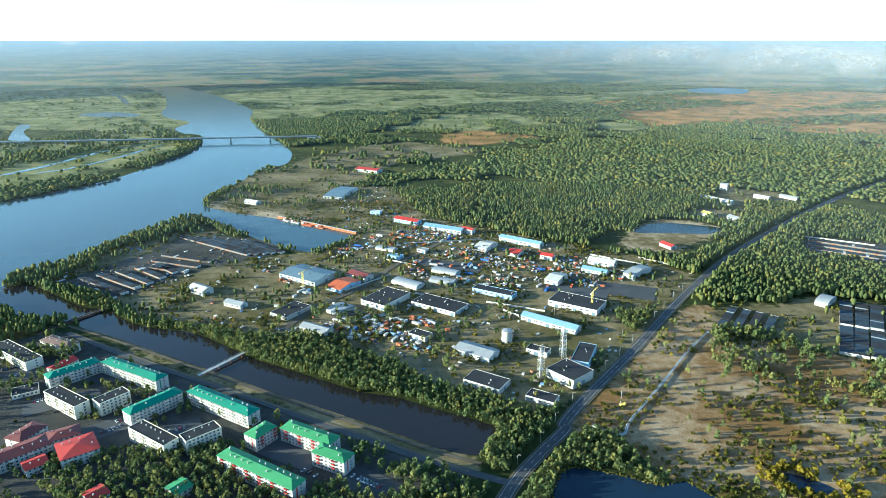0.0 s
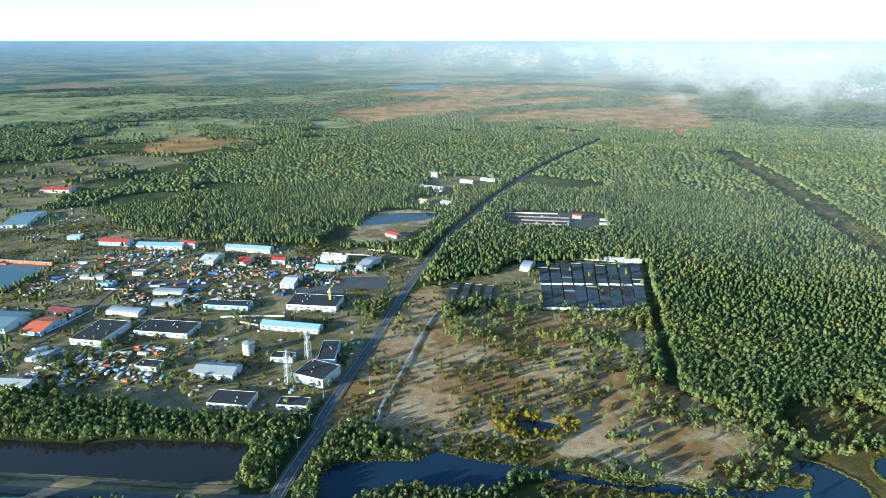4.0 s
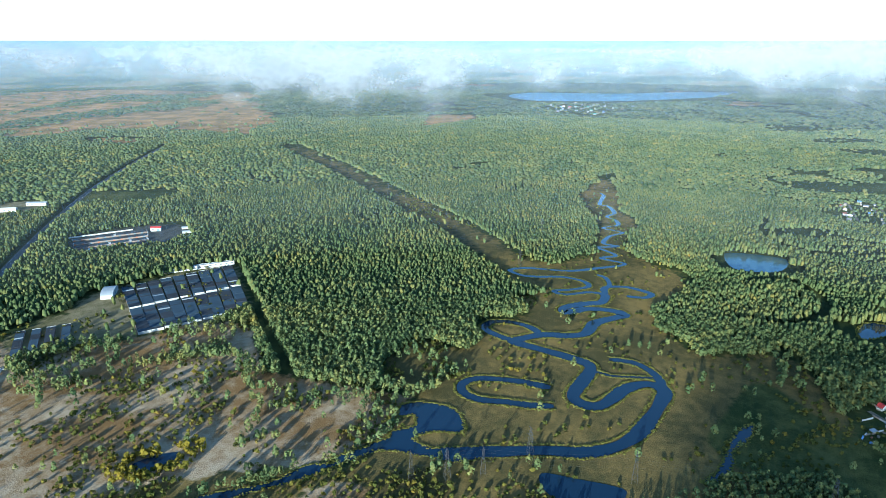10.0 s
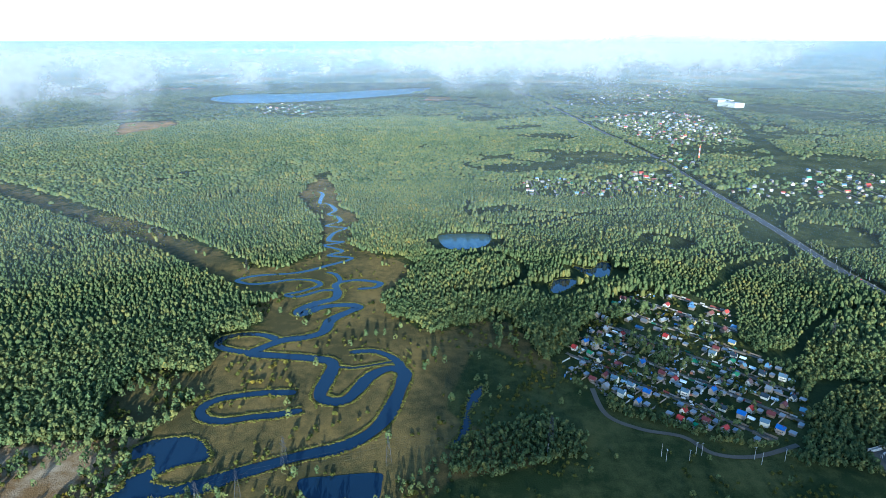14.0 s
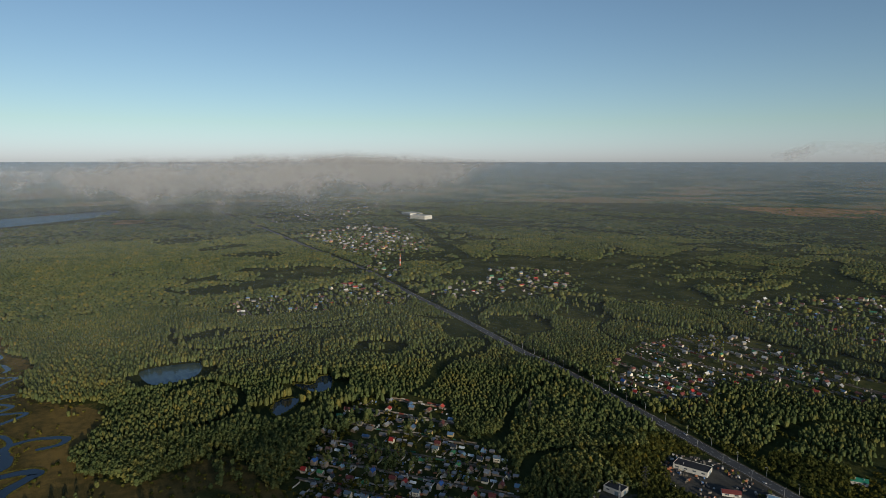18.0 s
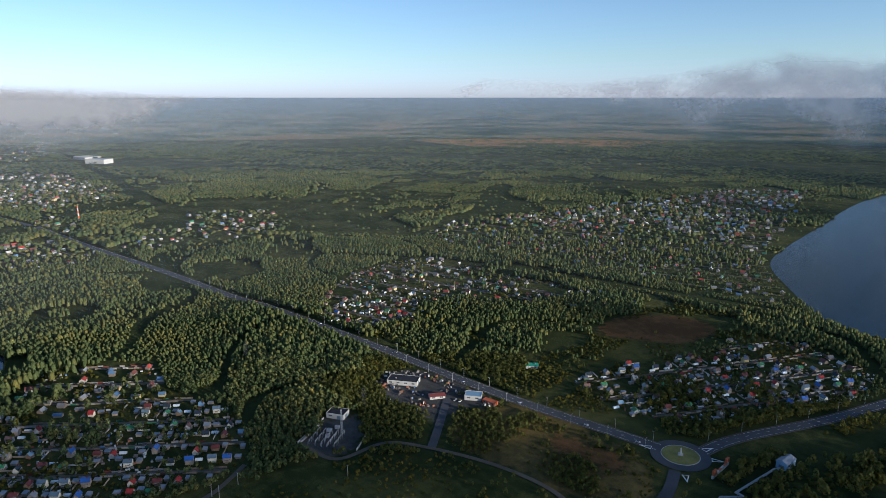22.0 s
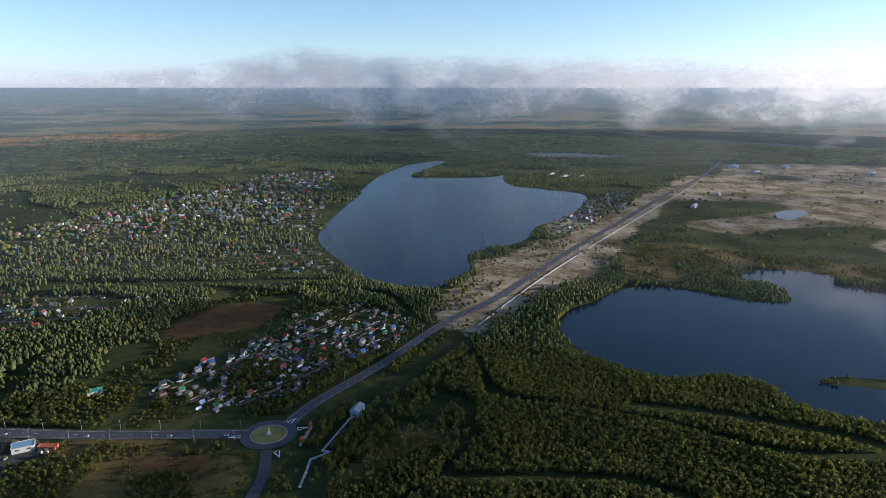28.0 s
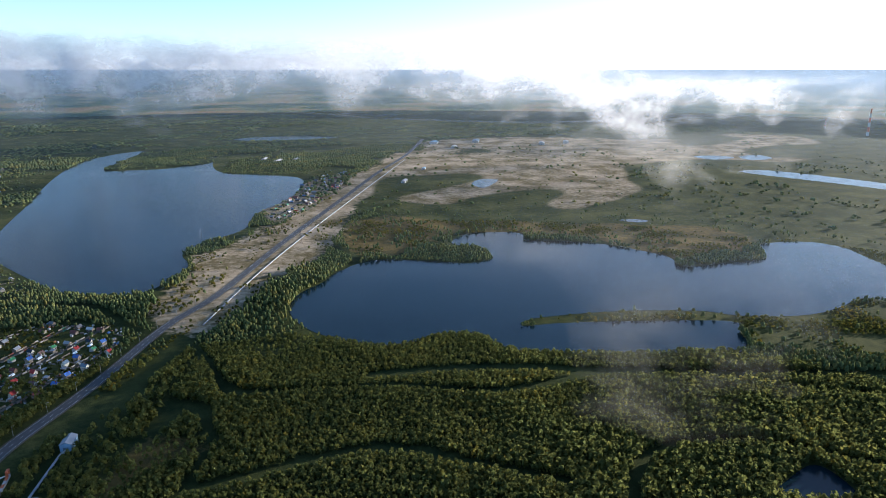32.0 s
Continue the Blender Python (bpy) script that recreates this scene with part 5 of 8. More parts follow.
def hall(x, y, turn, L, W, H, roof_mat, wall_mat, kind, label):
    """A store or workshop with a flat, gabled or arched roof; H is its height with the roof."""
    H = H * 0.78 if 5 < H < 12 else H
    ob = thing("warehouse" if L * W > 250 else "store_building", x, y, turn, label, "building", "works buildings")
    low = H * 0.45 if kind == "arch" else H
    part("wall", made((-L / 2, L / 2, -W / 2, W / 2, 0, low)), wall_mat, ob)
    bm = bmesh.new()
    if kind == "flat":
        box(bm, -L / 2 + 0.2, L / 2 - 0.2, -W / 2 + 0.2, W / 2 - 0.2, H, H + 0.12)
        part("parapet", made((-L / 2 - 0.1, L / 2 + 0.1, -W / 2 - 0.1, -W / 2 + 0.2, H, H + 0.45), (-L / 2 - 0.1, L / 2 + 0.1, W / 2 - 0.2, W / 2 + 0.1, H, H + 0.45), (-L / 2 - 0.1, -L / 2 + 0.2, -W / 2, W / 2, H, H + 0.45), (L / 2 - 0.2, L / 2 + 0.1, -W / 2, W / 2, H, H + 0.45)), wall_mat, ob)
        rnd = random.Random(int(x * 3 + y * 5))
        for i in range(int(L * W / 300)):
            put("vent", VENT, ob, rnd.uniform(-L / 2 + 2, L / 2 - 2), rnd.uniform(-W / 2 + 2, W / 2 - 2), H + 0.1)
    elif kind == "gable":
        gable_roof(bm, L, W, H, min(0.22 * W, 3.2))
        g2 = bmesh.new()
        prism(g2, [(-W / 2, H), (W / 2, H), (0, H + min(0.22 * W, 3.2))], -L / 2, L / 2)
        part("gable", g2, wall_mat, ob)
    else:
        n = 10
        prism(bm, [(math.cos(math.pi * i / n) * (W / 2 + 0.2), low + math.sin(math.pi * i / n) * (H - low)) for i in range(n + 1)], -L / 2 - 0.2, L / 2 + 0.2)
    part("roof", bm, roof_mat, ob)
    if kind != "arch" and roof_mat in (M_TIN, M_WHITE, M_BLUE) and kind == "gable":
        for i in range(int(L / 9)):
            u = -L / 2 + 4.5 + i * 9
            g3 = bmesh.new()
            gable_roof(g3, 0.12, W, H + 0.06, min(0.22 * W, 3.2), over=0.52)
            rib = part("roof_seam", g3, roof_mat, ob)
            rib.matrix_local = pose(u, 0, 0)
    n = max(1, int(L / 7))
    seen = 1 if -math.sin(radians(turn)) * -x + math.cos(radians(turn)) * -y > 0 else -1
    for side in (seen,):
        for i in range(n):
            u = (i - (n - 1) / 2) * L / n
            turned = 0 if side < 0 else 180
            if H > 5 and kind != "arch" and i % 3 == 1:
                put("gate", GATE, ob, u, side * W / 2, 0, turned)
            elif kind != "arch":
                put("window", WIDE_WINDOW, ob, u, side * W / 2, H * 0.62, turned)
                if H > 7.5:
                    put("window", WIDE_WINDOW, ob, u, side * W / 2, H * 0.28, turned)
    for end in (-1, 1):
        if low > 3.7:
            put("gate", GATE, ob, end * L / 2, 0, 0, 90 if end > 0 else -90)
    return ob


M_GARAGE = mat("garage_brick", (0.17, 0.13, 0.11), 0.9, vary=0.3, scale=0.3)
GARAGE_DOOR = shared("garage_door", made((-1.25, 1.25, -0.07, 0, 0.05, 2.05), (-0.04, 0.04, -0.10, 0, 0.05, 2.05)), M_SLATE)
GARAGE_DOOR_RUST = shared("garage_door_rust", made((-1.25, 1.25, -0.07, 0, 0.05, 2.05), (-0.04, 0.04, -0.10, 0, 0.05, 2.05)), M_RUST)


def garage_row(x, y, turn, L, W):
    ob = thing("garage_row", x, y, turn, "long low row of brick garages with tarred roofs", "garages", "garage rows")
    part("wall", made((-L / 2, L / 2, -W / 2, W / 2, 0, 2.5)), M_GARAGE, ob)
    rnd = random.Random(int(x * 13 + y * 3))
    n = int(L / 3.6)
    runs, start = [], -L / 2
    while start < L / 2:
        w = min(rnd.choice((3.6, 7.2, 10.8, 18)), L / 2 - start)
        m = rnd.choices((M_TAR, M_DARKSLATE, M_TIN, M_WHITE, M_RUST), (8, 10, 3, 4, 0.3) if w < 4 else (12, 12, 0, 0, 0))[0]
        part("roof_section", made((start, start + w - 0.03, -W / 2 - 0.2, W / 2 + 0.2, 2.5, 2.62 + rnd.choice((0, 0.15, 0.4)))), m, ob)
        start += w
    for end in (-L / 2 - 0.3, L / 2):
        part("end_wall", made((end, end + 0.3, -W / 2 - 0.2, W / 2 + 0.2, 0, 2.9)), M_WHITE, ob, "whitewashed end wall")
    for i in range(0, n, 3):
        put("garage_door", GARAGE_DOOR if rnd.random() < 0.6 else GARAGE_DOOR_RUST, ob, -L / 2 + 1.8 + i * 3.6, -W / 2, 0)
    return ob


def lattice(bm, base, top, height, steps, r):
    """Four corner posts and cross braces of a square lattice mast."""
    c = [(1, 1), (-1, 1), (-1, -1), (1, -1)]
    at = lambda k, i: (c[k % 4][0] * (base + (top - base) * i / steps), c[k % 4][1] * (base + (top - base) * i / steps), height * i / steps)
    for k in range(4):
        tube(bm, at(k, 0), at(k, steps), r, n=4)
        for i in range(steps):
            tube(bm, at(k, i), at(k + 1, i + 1), r * 0.7, n=3)
            tube(bm, at(k + 1, i), at(k, i + 1), r * 0.7, n=3)
            tube(bm, at(k, i + 1), at(k + 1, i + 1), r * 0.6, n=3)


def stack_tower(x, y):
    ob = thing("flue_tower", x, y, 25, "pale steel lattice tower round two flues", "tower", "flue towers")
    bm = bmesh.new()
    lattice(bm, 2.6, 1.8, 31, 8, 0.10)
    part("lattice", bm, M_WHITE, ob)
    for s in (-0.8, 0.8):
        bm = bmesh.new()
        tube(bm, (s, 0, 0), (s, 0, 34), 0.42, n=10)
        part("flue", bm, M_WHITE, ob)
    for i in (1, 2, 3):
        part("platform", made((-2.6, 2.6, -2.6, 2.6, i * 9.0, i * 9.0 + 0.2)), M_STEEL, ob)


def storage_tank(x, y):
    ob = thing("storage_tank", x, y, 0, "white cylindrical steel storage tank", "tank")
    bm = bmesh.new()
    tube(bm, (0, 0, 0), (0, 0, 12.5), 5.6, n=32)
    part("shell", bm, M_WHITE, ob)
    bm = bmesh.new()
    tube(bm, (0, 0, 12.5), (0, 0, 13.5), 5.75, 0.4, n=32)
    part("roof", bm, M_TIN, ob)
    for i in range(4):
        bm = bmesh.new()
        tube(bm, (0, 0, 2.5 + i * 3), (0, 0, 2.65 + i * 3), 5.66, n=32)
        part("hoop", bm, M_STEEL, ob)
    part("ladder", made((-0.3, -0.2, -5.9, -5.75, 0, 13), (0.2, 0.3, -5.9, -5.75, 0, 13), *[(-0.2, 0.2, -5.88, -5.78, z * 0.8, z * 0.8 + 0.08) for z in range(1, 16)]), M_STEEL, ob)


def yard_crane(x, y):
    ob = thing("tower_crane", x, y, 60, "pale yellow lattice yard crane", "crane", "cranes")
    bm = bmesh.new()
    lattice(bm, 1.0, 0.9, 20, 8, 0.12)
    part("mast", bm, M_YELLOW, ob)
    bm = bmesh.new()
    for dy, dz in ((-0.6, 20), (0.6, 20), (0, 21.2)):
        tube(bm, (-6, dy, dz), (20, dy, dz), 0.1, n=4)
    for i in range(13):
        tube(bm, (-6 + 2 * i, -0.6, 20), (-5 + 2 * i, 0, 21.2), 0.07, n=3)
        tube(bm, (-5 + 2 * i, 0, 21.2), (-4 + 2 * i, 0.6, 20), 0.07, n=3)
    part("jib", bm, M_YELLOW, ob)
    part("counterweight", made((-6.5, -4.5, -1, 1, 18.5, 20)), M_CONCRETE, ob)
    part("cab", made((0.8, 2.4, -0.8, 0.8, 18, 20)), M_WHITE, ob)
    part("base", made((-2.5, 2.5, -2.5, 2.5, 0, 0.8)), M_CONCRETE, ob)


def site_mast(x, y):
    ob = thing("drilling_rig", x, y, 10, "small yellow rig with an upright mast", "rig")
    part("chassis", made((-2.5, 2.5, -1.2, 1.2, 0.5, 1.6)), M_YELLOW, ob)
    part("cab", made((1.2, 2.6, -1.1, 1.1, 1.6, 2.9)), M_YELLOW, ob)
    bm = bmesh.new()
    tube(bm, (-2, 0, 1), (-2, 0, 16), 0.25, 0.15, n=6)
    part("mast", bm, M_WHITE, ob)
    for dx in (-1.8, 0, 1.8):
        for side in (-1, 1):
            bm = bmesh.new()
            tube(bm, (dx, side * 1.0, 0.5), (dx, side * 1.35, 0.5), 0.5, n=10)
            part("wheel", bm, M_RUBBER, ob)


# apartment blocks and school
apartment_block(-343, 534, 48, 44, 13, 4, M_TEAL, "gable", "four-storey white panel block with a teal metal roof")
apartment_block(-286, 533, -28, 76, 13, 4, M_TEAL, "gable", "four-storey white panel block with a teal metal roof")
apartment_block(-244, 477, 52, 46, 13, 4, M_TEAL, "gable", "four-storey white panel block with a teal metal roof")
apartment_block(-186, 478, -31, 74, 13, 4, M_TEAL, "gable", "four-storey white panel block with a teal metal roof")
apartment_block(-142, 434, 56, 21, 13, 4, M_GREEN, "gable", "four-storey white panel block with a green metal roof")
apartment_block(-103, 431, -28, 48, 13, 4, M_GREEN, "gable", "four-storey white panel block with a green metal roof")
apartment_block(-81, 405, -27, 29, 13, 4, M_GREEN, "gable", "four-storey white panel block with a green metal roof")
apartment_block(-130, 388, -31, 74, 13, 4, M_GREEN, "gable", "four-storey white panel block with a green metal roof")
apartment_block(-321, 484, -32, 47, 13, 4, M_TAR, "flat", "four-storey cream block with a flat tarred roof")
apartment_block(-283, 485, 52, 26, 13, 4, M_TAR, "flat", "four-storey cream block with a flat tarred roof")
apartment_block(-224, 430, -33, 45, 13, 4, M_TAR, "flat", "four-storey cream block with a flat tarred roof")
apartment_block(-188, 432, 43, 28, 13, 4, M_TAR, "flat", "four-storey cream block with a flat tarred roof")
apartment_block(-420, 573, -33, 68, 16, 3, M_TAR, "flat", "three-storey cream building with a flat dark roof")
apartment_block(-390, 595, -25, 41, 14, 3, M_BROWN, "gable", "three-storey white house with a brown roof")
apartment_block(-367, 558, 69, 25, 12, 1, M_RED, "gable", "low yellow building with a dark red roof")
apartment_block(-373, 509, 33, 21, 16, 1, M_TAR, "flat", "low white and red shop with a flat dark roof")
apartment_block(-319, 411, 46, 46, 18, 3, M_MAROON, "gable", "large school wing with a maroon roof")
apartment_block(-296, 434, 32, 23, 16, 3, M_MAROON, "gable", "school wing with a maroon roof")
apartment_block(-326, 436, 71, 24, 16, 3, M_MAROON, "gable", "school wing with a maroon roof")
apartment_block(-276, 417, 38, 26, 26, 3, M_RED, "gable", "blue-white school hall with a bright red roof")
apartment_block(-299, 401, 46, 15, 14, 2, M_RED, "gable", "low school annex with a rust red roof")
apartment_block(-183, 374, 55, 13, 14, 2, M_GREEN, "gable", "low house with a green roof among trees")
apartment_block(-237, 367, 52, 13, 14, 2, M_RED, "gable", "low house with a red roof among trees")
# works, stores and halls
hall(34, 584, -33, 40, 22, 7, M_TIN, M_WHITE, "gable", "long pale warehouse with a low tin roof")
hall(119, 654, -36, 67, 14, 7, M_BLUE, M_WHITE, "gable", "long white store with a pale blue roof")
hall(159, 708, -32, 60, 34, 9, M_TAR, M_WHITE, "flat", "white hall with a black flat roof")
hall(-4, 705, -33, 61, 30, 7, M_TAR, M_WHITE, "flat", "white hall with a black flat roof")
hall(-69, 722, -34, 36, 50, 9, M_TAR, M_WHITE, "flat", "white workshop with a worn black roof")
hall(-45, 778, -36, 41, 18, 8, M_TIN, M_WHITE, "arch", "pale grey arched metal store")
hall(-127, 771, -34, 24, 40, 6, M_ORANGE, M_BLUEWALL, "gable", "hall with a bright orange-red roof")
hall(-110, 804, -37, 32, 18, 7, M_MAROON, M_WHITE, "gable", "hall with a dark red roof")
hall(-179, 806, -32, 63, 44, 8, M_SLATE, M_WHITE, "gable", "wide hall with a blue-grey roof")
hall(-119, 694, -39, 20, 28, 8, M_TIN, M_WHITE, "arch", "arched store of grey tin")
hall(-137, 637, -30, 36, 14, 6, M_TIN, M_WHITE, "gable", "long white store with a tin roof")
hall(-176, 688, -33, 26, 40, 6, M_TAR, M_CONCRETE, "flat", "low grey workshop with a dark roof")
hall(-24, 622, -34, 22, 14, 7, M_TAR, M_WHITE, "flat", "two-storey white office block")
hall(40, 524, -32, 37, 22, 7, M_TAR, M_WHITE, "flat", "white boiler house with a black roof")
hall(87, 497, -30, 26, 14, 6, M_TAR, M_WHITE, "flat", "low white store with a dark roof")
hall(118, 537, -48, 32, 30, 11, M_TAR, M_WHITE, "flat", "white plant hall with a dark roof")
hall(139, 573, -23, 17, 42, 10, M_TAR, M_BLUEWALL, "flat", "blue-grey plant hall with a dark roof")
hall(96, 586, -30, 22, 12, 7, M_TAR, M_WHITE, "flat", "low white plant building")
hall(4, 824, -29, 37, 16, 7, M_TIN, M_WHITE, "arch", "pale grey arched metal store")
hall(-0, 787, -25, 34, 16, 7, M_TIN, M_TIN, "arch", "grey arched metal store")
hall(64, 746, -31, 54, 16, 7, M_TAR, M_BLUEWALL, "flat", "long blue-white workshop with a dark roof")
hall(65, 933, -31, 21, 38, 7, M_WHITE, M_WHITE, "gable", "white store with a white roof")
hall(121, 956, -35, 71, 14, 8, M_BLUE, M_WHITE, "gable", "long white store with a blue roof")
hall(108, 903, -35, 18, 24, 6, M_RED, M_WHITE, "gable", "small hall with a red roof")
hall(151, 882, -33, 19, 12, 8, M_RED, M_WHITE, "gable", "small house with a bright red roof")
hall(224, 857, -31, 37, 16, 8, M_WHITE, M_WHITE, "gable", "white metal store building")
hall(206, 822, -34, 35, 12, 7, M_BLUE, M_WHITE, "gable", "pale blue metal store")
hall(148, 790, -34, 18, 32, 8, M_WHITE, M_WHITE, "gable", "white store with a blue gable")
hall(262, 817, -47, 15, 46, 8, M_TIN, M_WHITE, "gable", "tall white metal store")
hall(-61, 1076, -32, 48, 16, 8, M_RED, M_BLUEWALL, "gable", "hall with a red roof")
hall(2, 1027, -28, 71, 18, 8, M_BLUE, M_WHITE, "gable", "long hall with a blue roof")
hall(41, 1013, -36, 22, 10, 10, M_RED, M_WHITE, "gable", "gatehouse with a red roof")
hall(-85, 925, -27, 31, 14, 6, M_TIN, M_WHITE, "arch", "pale grey arched metal store")
hall(-69, 886, -29, 21, 12, 6, M_BLUE, M_BLUEWALL, "flat", "small blue store building")
hall(-30, 912, -32, 15, 10, 7, M_TIN, M_WHITE, "flat", "small white store building")
hall(-209, 1293, -14, 40, 90, 7, M_SLATE, M_WHITE, "gable", "wide grey-roofed hall by the river")
hall(-178, 1532, -27, 61, 26, 9, M_RED, M_WHITE, "gable", "building with a bright red roof")
hall(-303, 752, -35, 29, 16, 8, M_WHITE, M_WHITE, "gable", "white house with a white roof")
hall(-246, 708, -27, 26, 12, 6, M_TIN, M_WHITE, "gable", "low white house with tin roof")
hall(-368, 1213, -27, 30, 14, 6, M_WHITE, M_WHITE, "gable", "white shed on the river bank")
hall(-121, 1132, -24, 20, 10, 8, M_WHITE, M_BLUEWALL, "flat", "small white store building")
hall(533, 1226, -51, 66, 14, 8, M_WHITE, M_WHITE, "gable", "long white building in the woods")
hall(593, 1335, -38, 15, 10, 12, M_TIN, M_WHITE, "gable", "tall white building in the woods")
hall(635, 1254, -49, 30, 10, 5, M_WHITE, M_WHITE, "gable", "low white building in woods")
hall(689, 1253, -57, 36, 10, 6, M_TIN, M_WHITE, "gable", "low white building in woods")
hall(475, 1123, -53, 16, 14, 5, M_YELLOW, M_WHITE, "gable", "shed with a yellow roof")
hall(512, 1093, -68, 25, 12, 5, M_TIN, M_WHITE, "gable", "low white shed in woods")
hall(343, 937, -65, 25, 12, 6, M_RED, M_WHITE, "gable", "house with a red roof by the sand pit")
hall(713, 872, -37, 17, 6, 4, M_TIN, M_WHITE, "arch", "small pale arched store")
hall(696, 851, -37, 17, 6, 4, M_TIN, M_WHITE, "arch", "small pale arched store")
hall(677, 828, -37, 16, 6, 4, M_TIN, M_WHITE, "arch", "small pale arched store")
hall(679, 906, -52, 16, 8, 7, M_RED, M_WHITE, "gable", "small house with a red roof")
hall(459, 717, -47, 14, 32, 11, M_TIN, M_WHITE, "arch", "large pale arched hangar")
hall(580, 695, -36, 93, 6, 5, M_TIN, M_WHITE, "flat", "long white row of sheds")
hall(455, -359, -156, 18, 13, 6.5, M_TAR, M_WHITE, "flat", "white switch house of the substation")
hall(461, -455, -150, 33, 16, 6, M_TAR, M_WHITE, "flat", "long white store beside the highway")
apartment_block(380, -580, 40, 14, 9, 1, M_TEAL, "gable", "lone white house with a bright green roof in a meadow")
hall(381, -476, -149, 17, 12, 6, M_BLUE, M_WHITE, "flat", "white filling station building with a blue roof")
hall(361, -478, -175, 15, 6, 3, M_ORANGE, M_ORANGE, "flat", "low orange sheds beside the filling station")
hall(410, -452, -127, 16, 8, 3, M_MAROON, M_WHITE, "gable", "dark red sheds beside the highway")
hall(107, -551, -101, 15, 9, 8, M_TIN, M_BLUEWALL, "gable", "pale blue-white pump house at the pipe's end")
hall(3223, -1200, -153, 106, 60, 20, M_TIN, M_WHITE, "flat", "tall white factory far off")
hall(3495, -1247, -174, 119, 80, 12, M_WHITE, M_WHITE, "flat", "white factory hall far off")
hall(-1005, -2545, -120, 60, 30, 9, M_BLUE, M_WHITE, "gable", "pale blue-roofed hall on the far sands")
hall(-1021, -2372, -120, 50, 18, 8, M_WHITE, M_WHITE, "gable", "white store on the far sands")
hall(-1194, -2535, -120, 70, 26, 9, M_SLATE, M_WHITE, "gable", "slate-roofed hall on the far sands")
hall(-1405, -2342, -120, 44, 24, 10, M_WHITE, M_WHITE, "gable", "white tank house on the far sands")
hall(-1527, -2348, -120, 40, 22, 10, M_WHITE, M_WHITE, "gable", "white tank house on the far sands")
hall(-312, -2218, -120, 46, 14, 7, M_WHITE, M_WHITE, "gable", "white shed on the lake shore")
hall(-373, -2231, -120, 36, 12, 7, M_TIN, M_WHITE, "gable", "tin-roofed shed on the lake shore")
hall(-277, -2290, -120, 30, 12, 6, M_WHITE, M_WHITE, "gable", "small white shed on the lake shore")
hall(-572, -1674, -120, 34, 12, 5, M_TIN, M_WHITE, "gable", "low tin shed beside the lake road")
hall(-705, -1874, -120, 20, 10, 5, M_BLUE, M_WHITE, "gable", "low blue shed beside the lake road")
# garage rows
garage_row(464, 684, -120, 77, 12.6)
garage_row(423, 614, -120, 73, 12.6)
garage_row(478, 677, -121, 77, 12.6)
garage_row(435, 608, -121, 74, 12.6)
garage_row(491, 671, -122, 78, 12.6)
garage_row(448, 601, -122, 74, 12.6)
garage_row(505, 665, -123, 79, 12.6)
garage_row(460, 595, -123, 75, 12.6)
garage_row(519, 658, -124, 79, 12.6)
garage_row(473, 589, -124, 75, 12.6)
garage_row(534, 652, -125, 80, 12.6)
garage_row(486, 582, -125, 76, 12.6)
garage_row(548, 645, -125, 81, 12.6)
garage_row(498, 576, -126, 77, 12.6)
garage_row(562, 638, -126, 82, 12.6)
garage_row(511, 569, -127, 77, 12.6)
garage_row(577, 632, -127, 82, 12.6)
garage_row(524, 563, -127, 78, 12.6)
garage_row(621, 941, -33, 107, 9)
garage_row(608, 921, -33, 105, 9)
garage_row(595, 902, -33, 103, 9)
garage_row(583, 884, -33, 101, 9)
garage_row(322, 672, -125, 67, 8)
garage_row(334, 663, -125, 67, 8)
garage_row(345, 655, -125, 67, 8)
garage_row(357, 646, -125, 67, 8)
garage_row(-450, 758, -31, 113, 9)
garage_row(-437, 773, -33, 101, 9)
garage_row(-424, 788, -34, 89, 9)
garage_row(-410, 803, -36, 77, 9)
garage_row(-396, 820, -38, 65, 9)
garage_row(-381, 837, -42, 52, 9)
garage_row(-352, 943, -34, 163, 9)
garage_row(-333, 941, -35, 145, 9)
garage_row(-313, 939, -36, 128, 9)
garage_row(-294, 937, -37, 110, 9)
garage_row(-274, 935, -38, 93, 9)
garage_row(-382, 835, -19, 72, 9)
garage_row(-376, 858, -20, 78, 9)
garage_row(-369, 881, -21, 85, 9)
# single landmarks
storage_tank(67, 614)
stack_tower(91, 537)
stack_tower(119, 578)
yard_crane(175, 702)
yard_crane(-179, 771)
site_mast(155, 488)

# ---- villages ----
ROOFS = [M_RED, M_SLATE, M_MAROON, M_TIN, M_BROWN, M_DARKSLATE, M_BLUE, M_DEEPBLUE, M_GREEN]
ROOF_WORDS = ["red", "slate blue", "dark red", "grey tin", "brown", "dark slate", "pale blue", "deep blue", "green"]
M_LOG = mat("log_wall", (0.20, 0.13, 0.08), 0.85, vary=0.3, scale=0.6)
M_SIDING = mat("grey_siding", (0.34, 0.33, 0.31), 0.8, vary=0.25, scale=0.3)
HOUSE_WALLS = [(M_SIDING, "grey-sided"), (M_WOOD, "weathered wooden"), (M_LOG, "brown log"), (M_CREAM, "cream")]


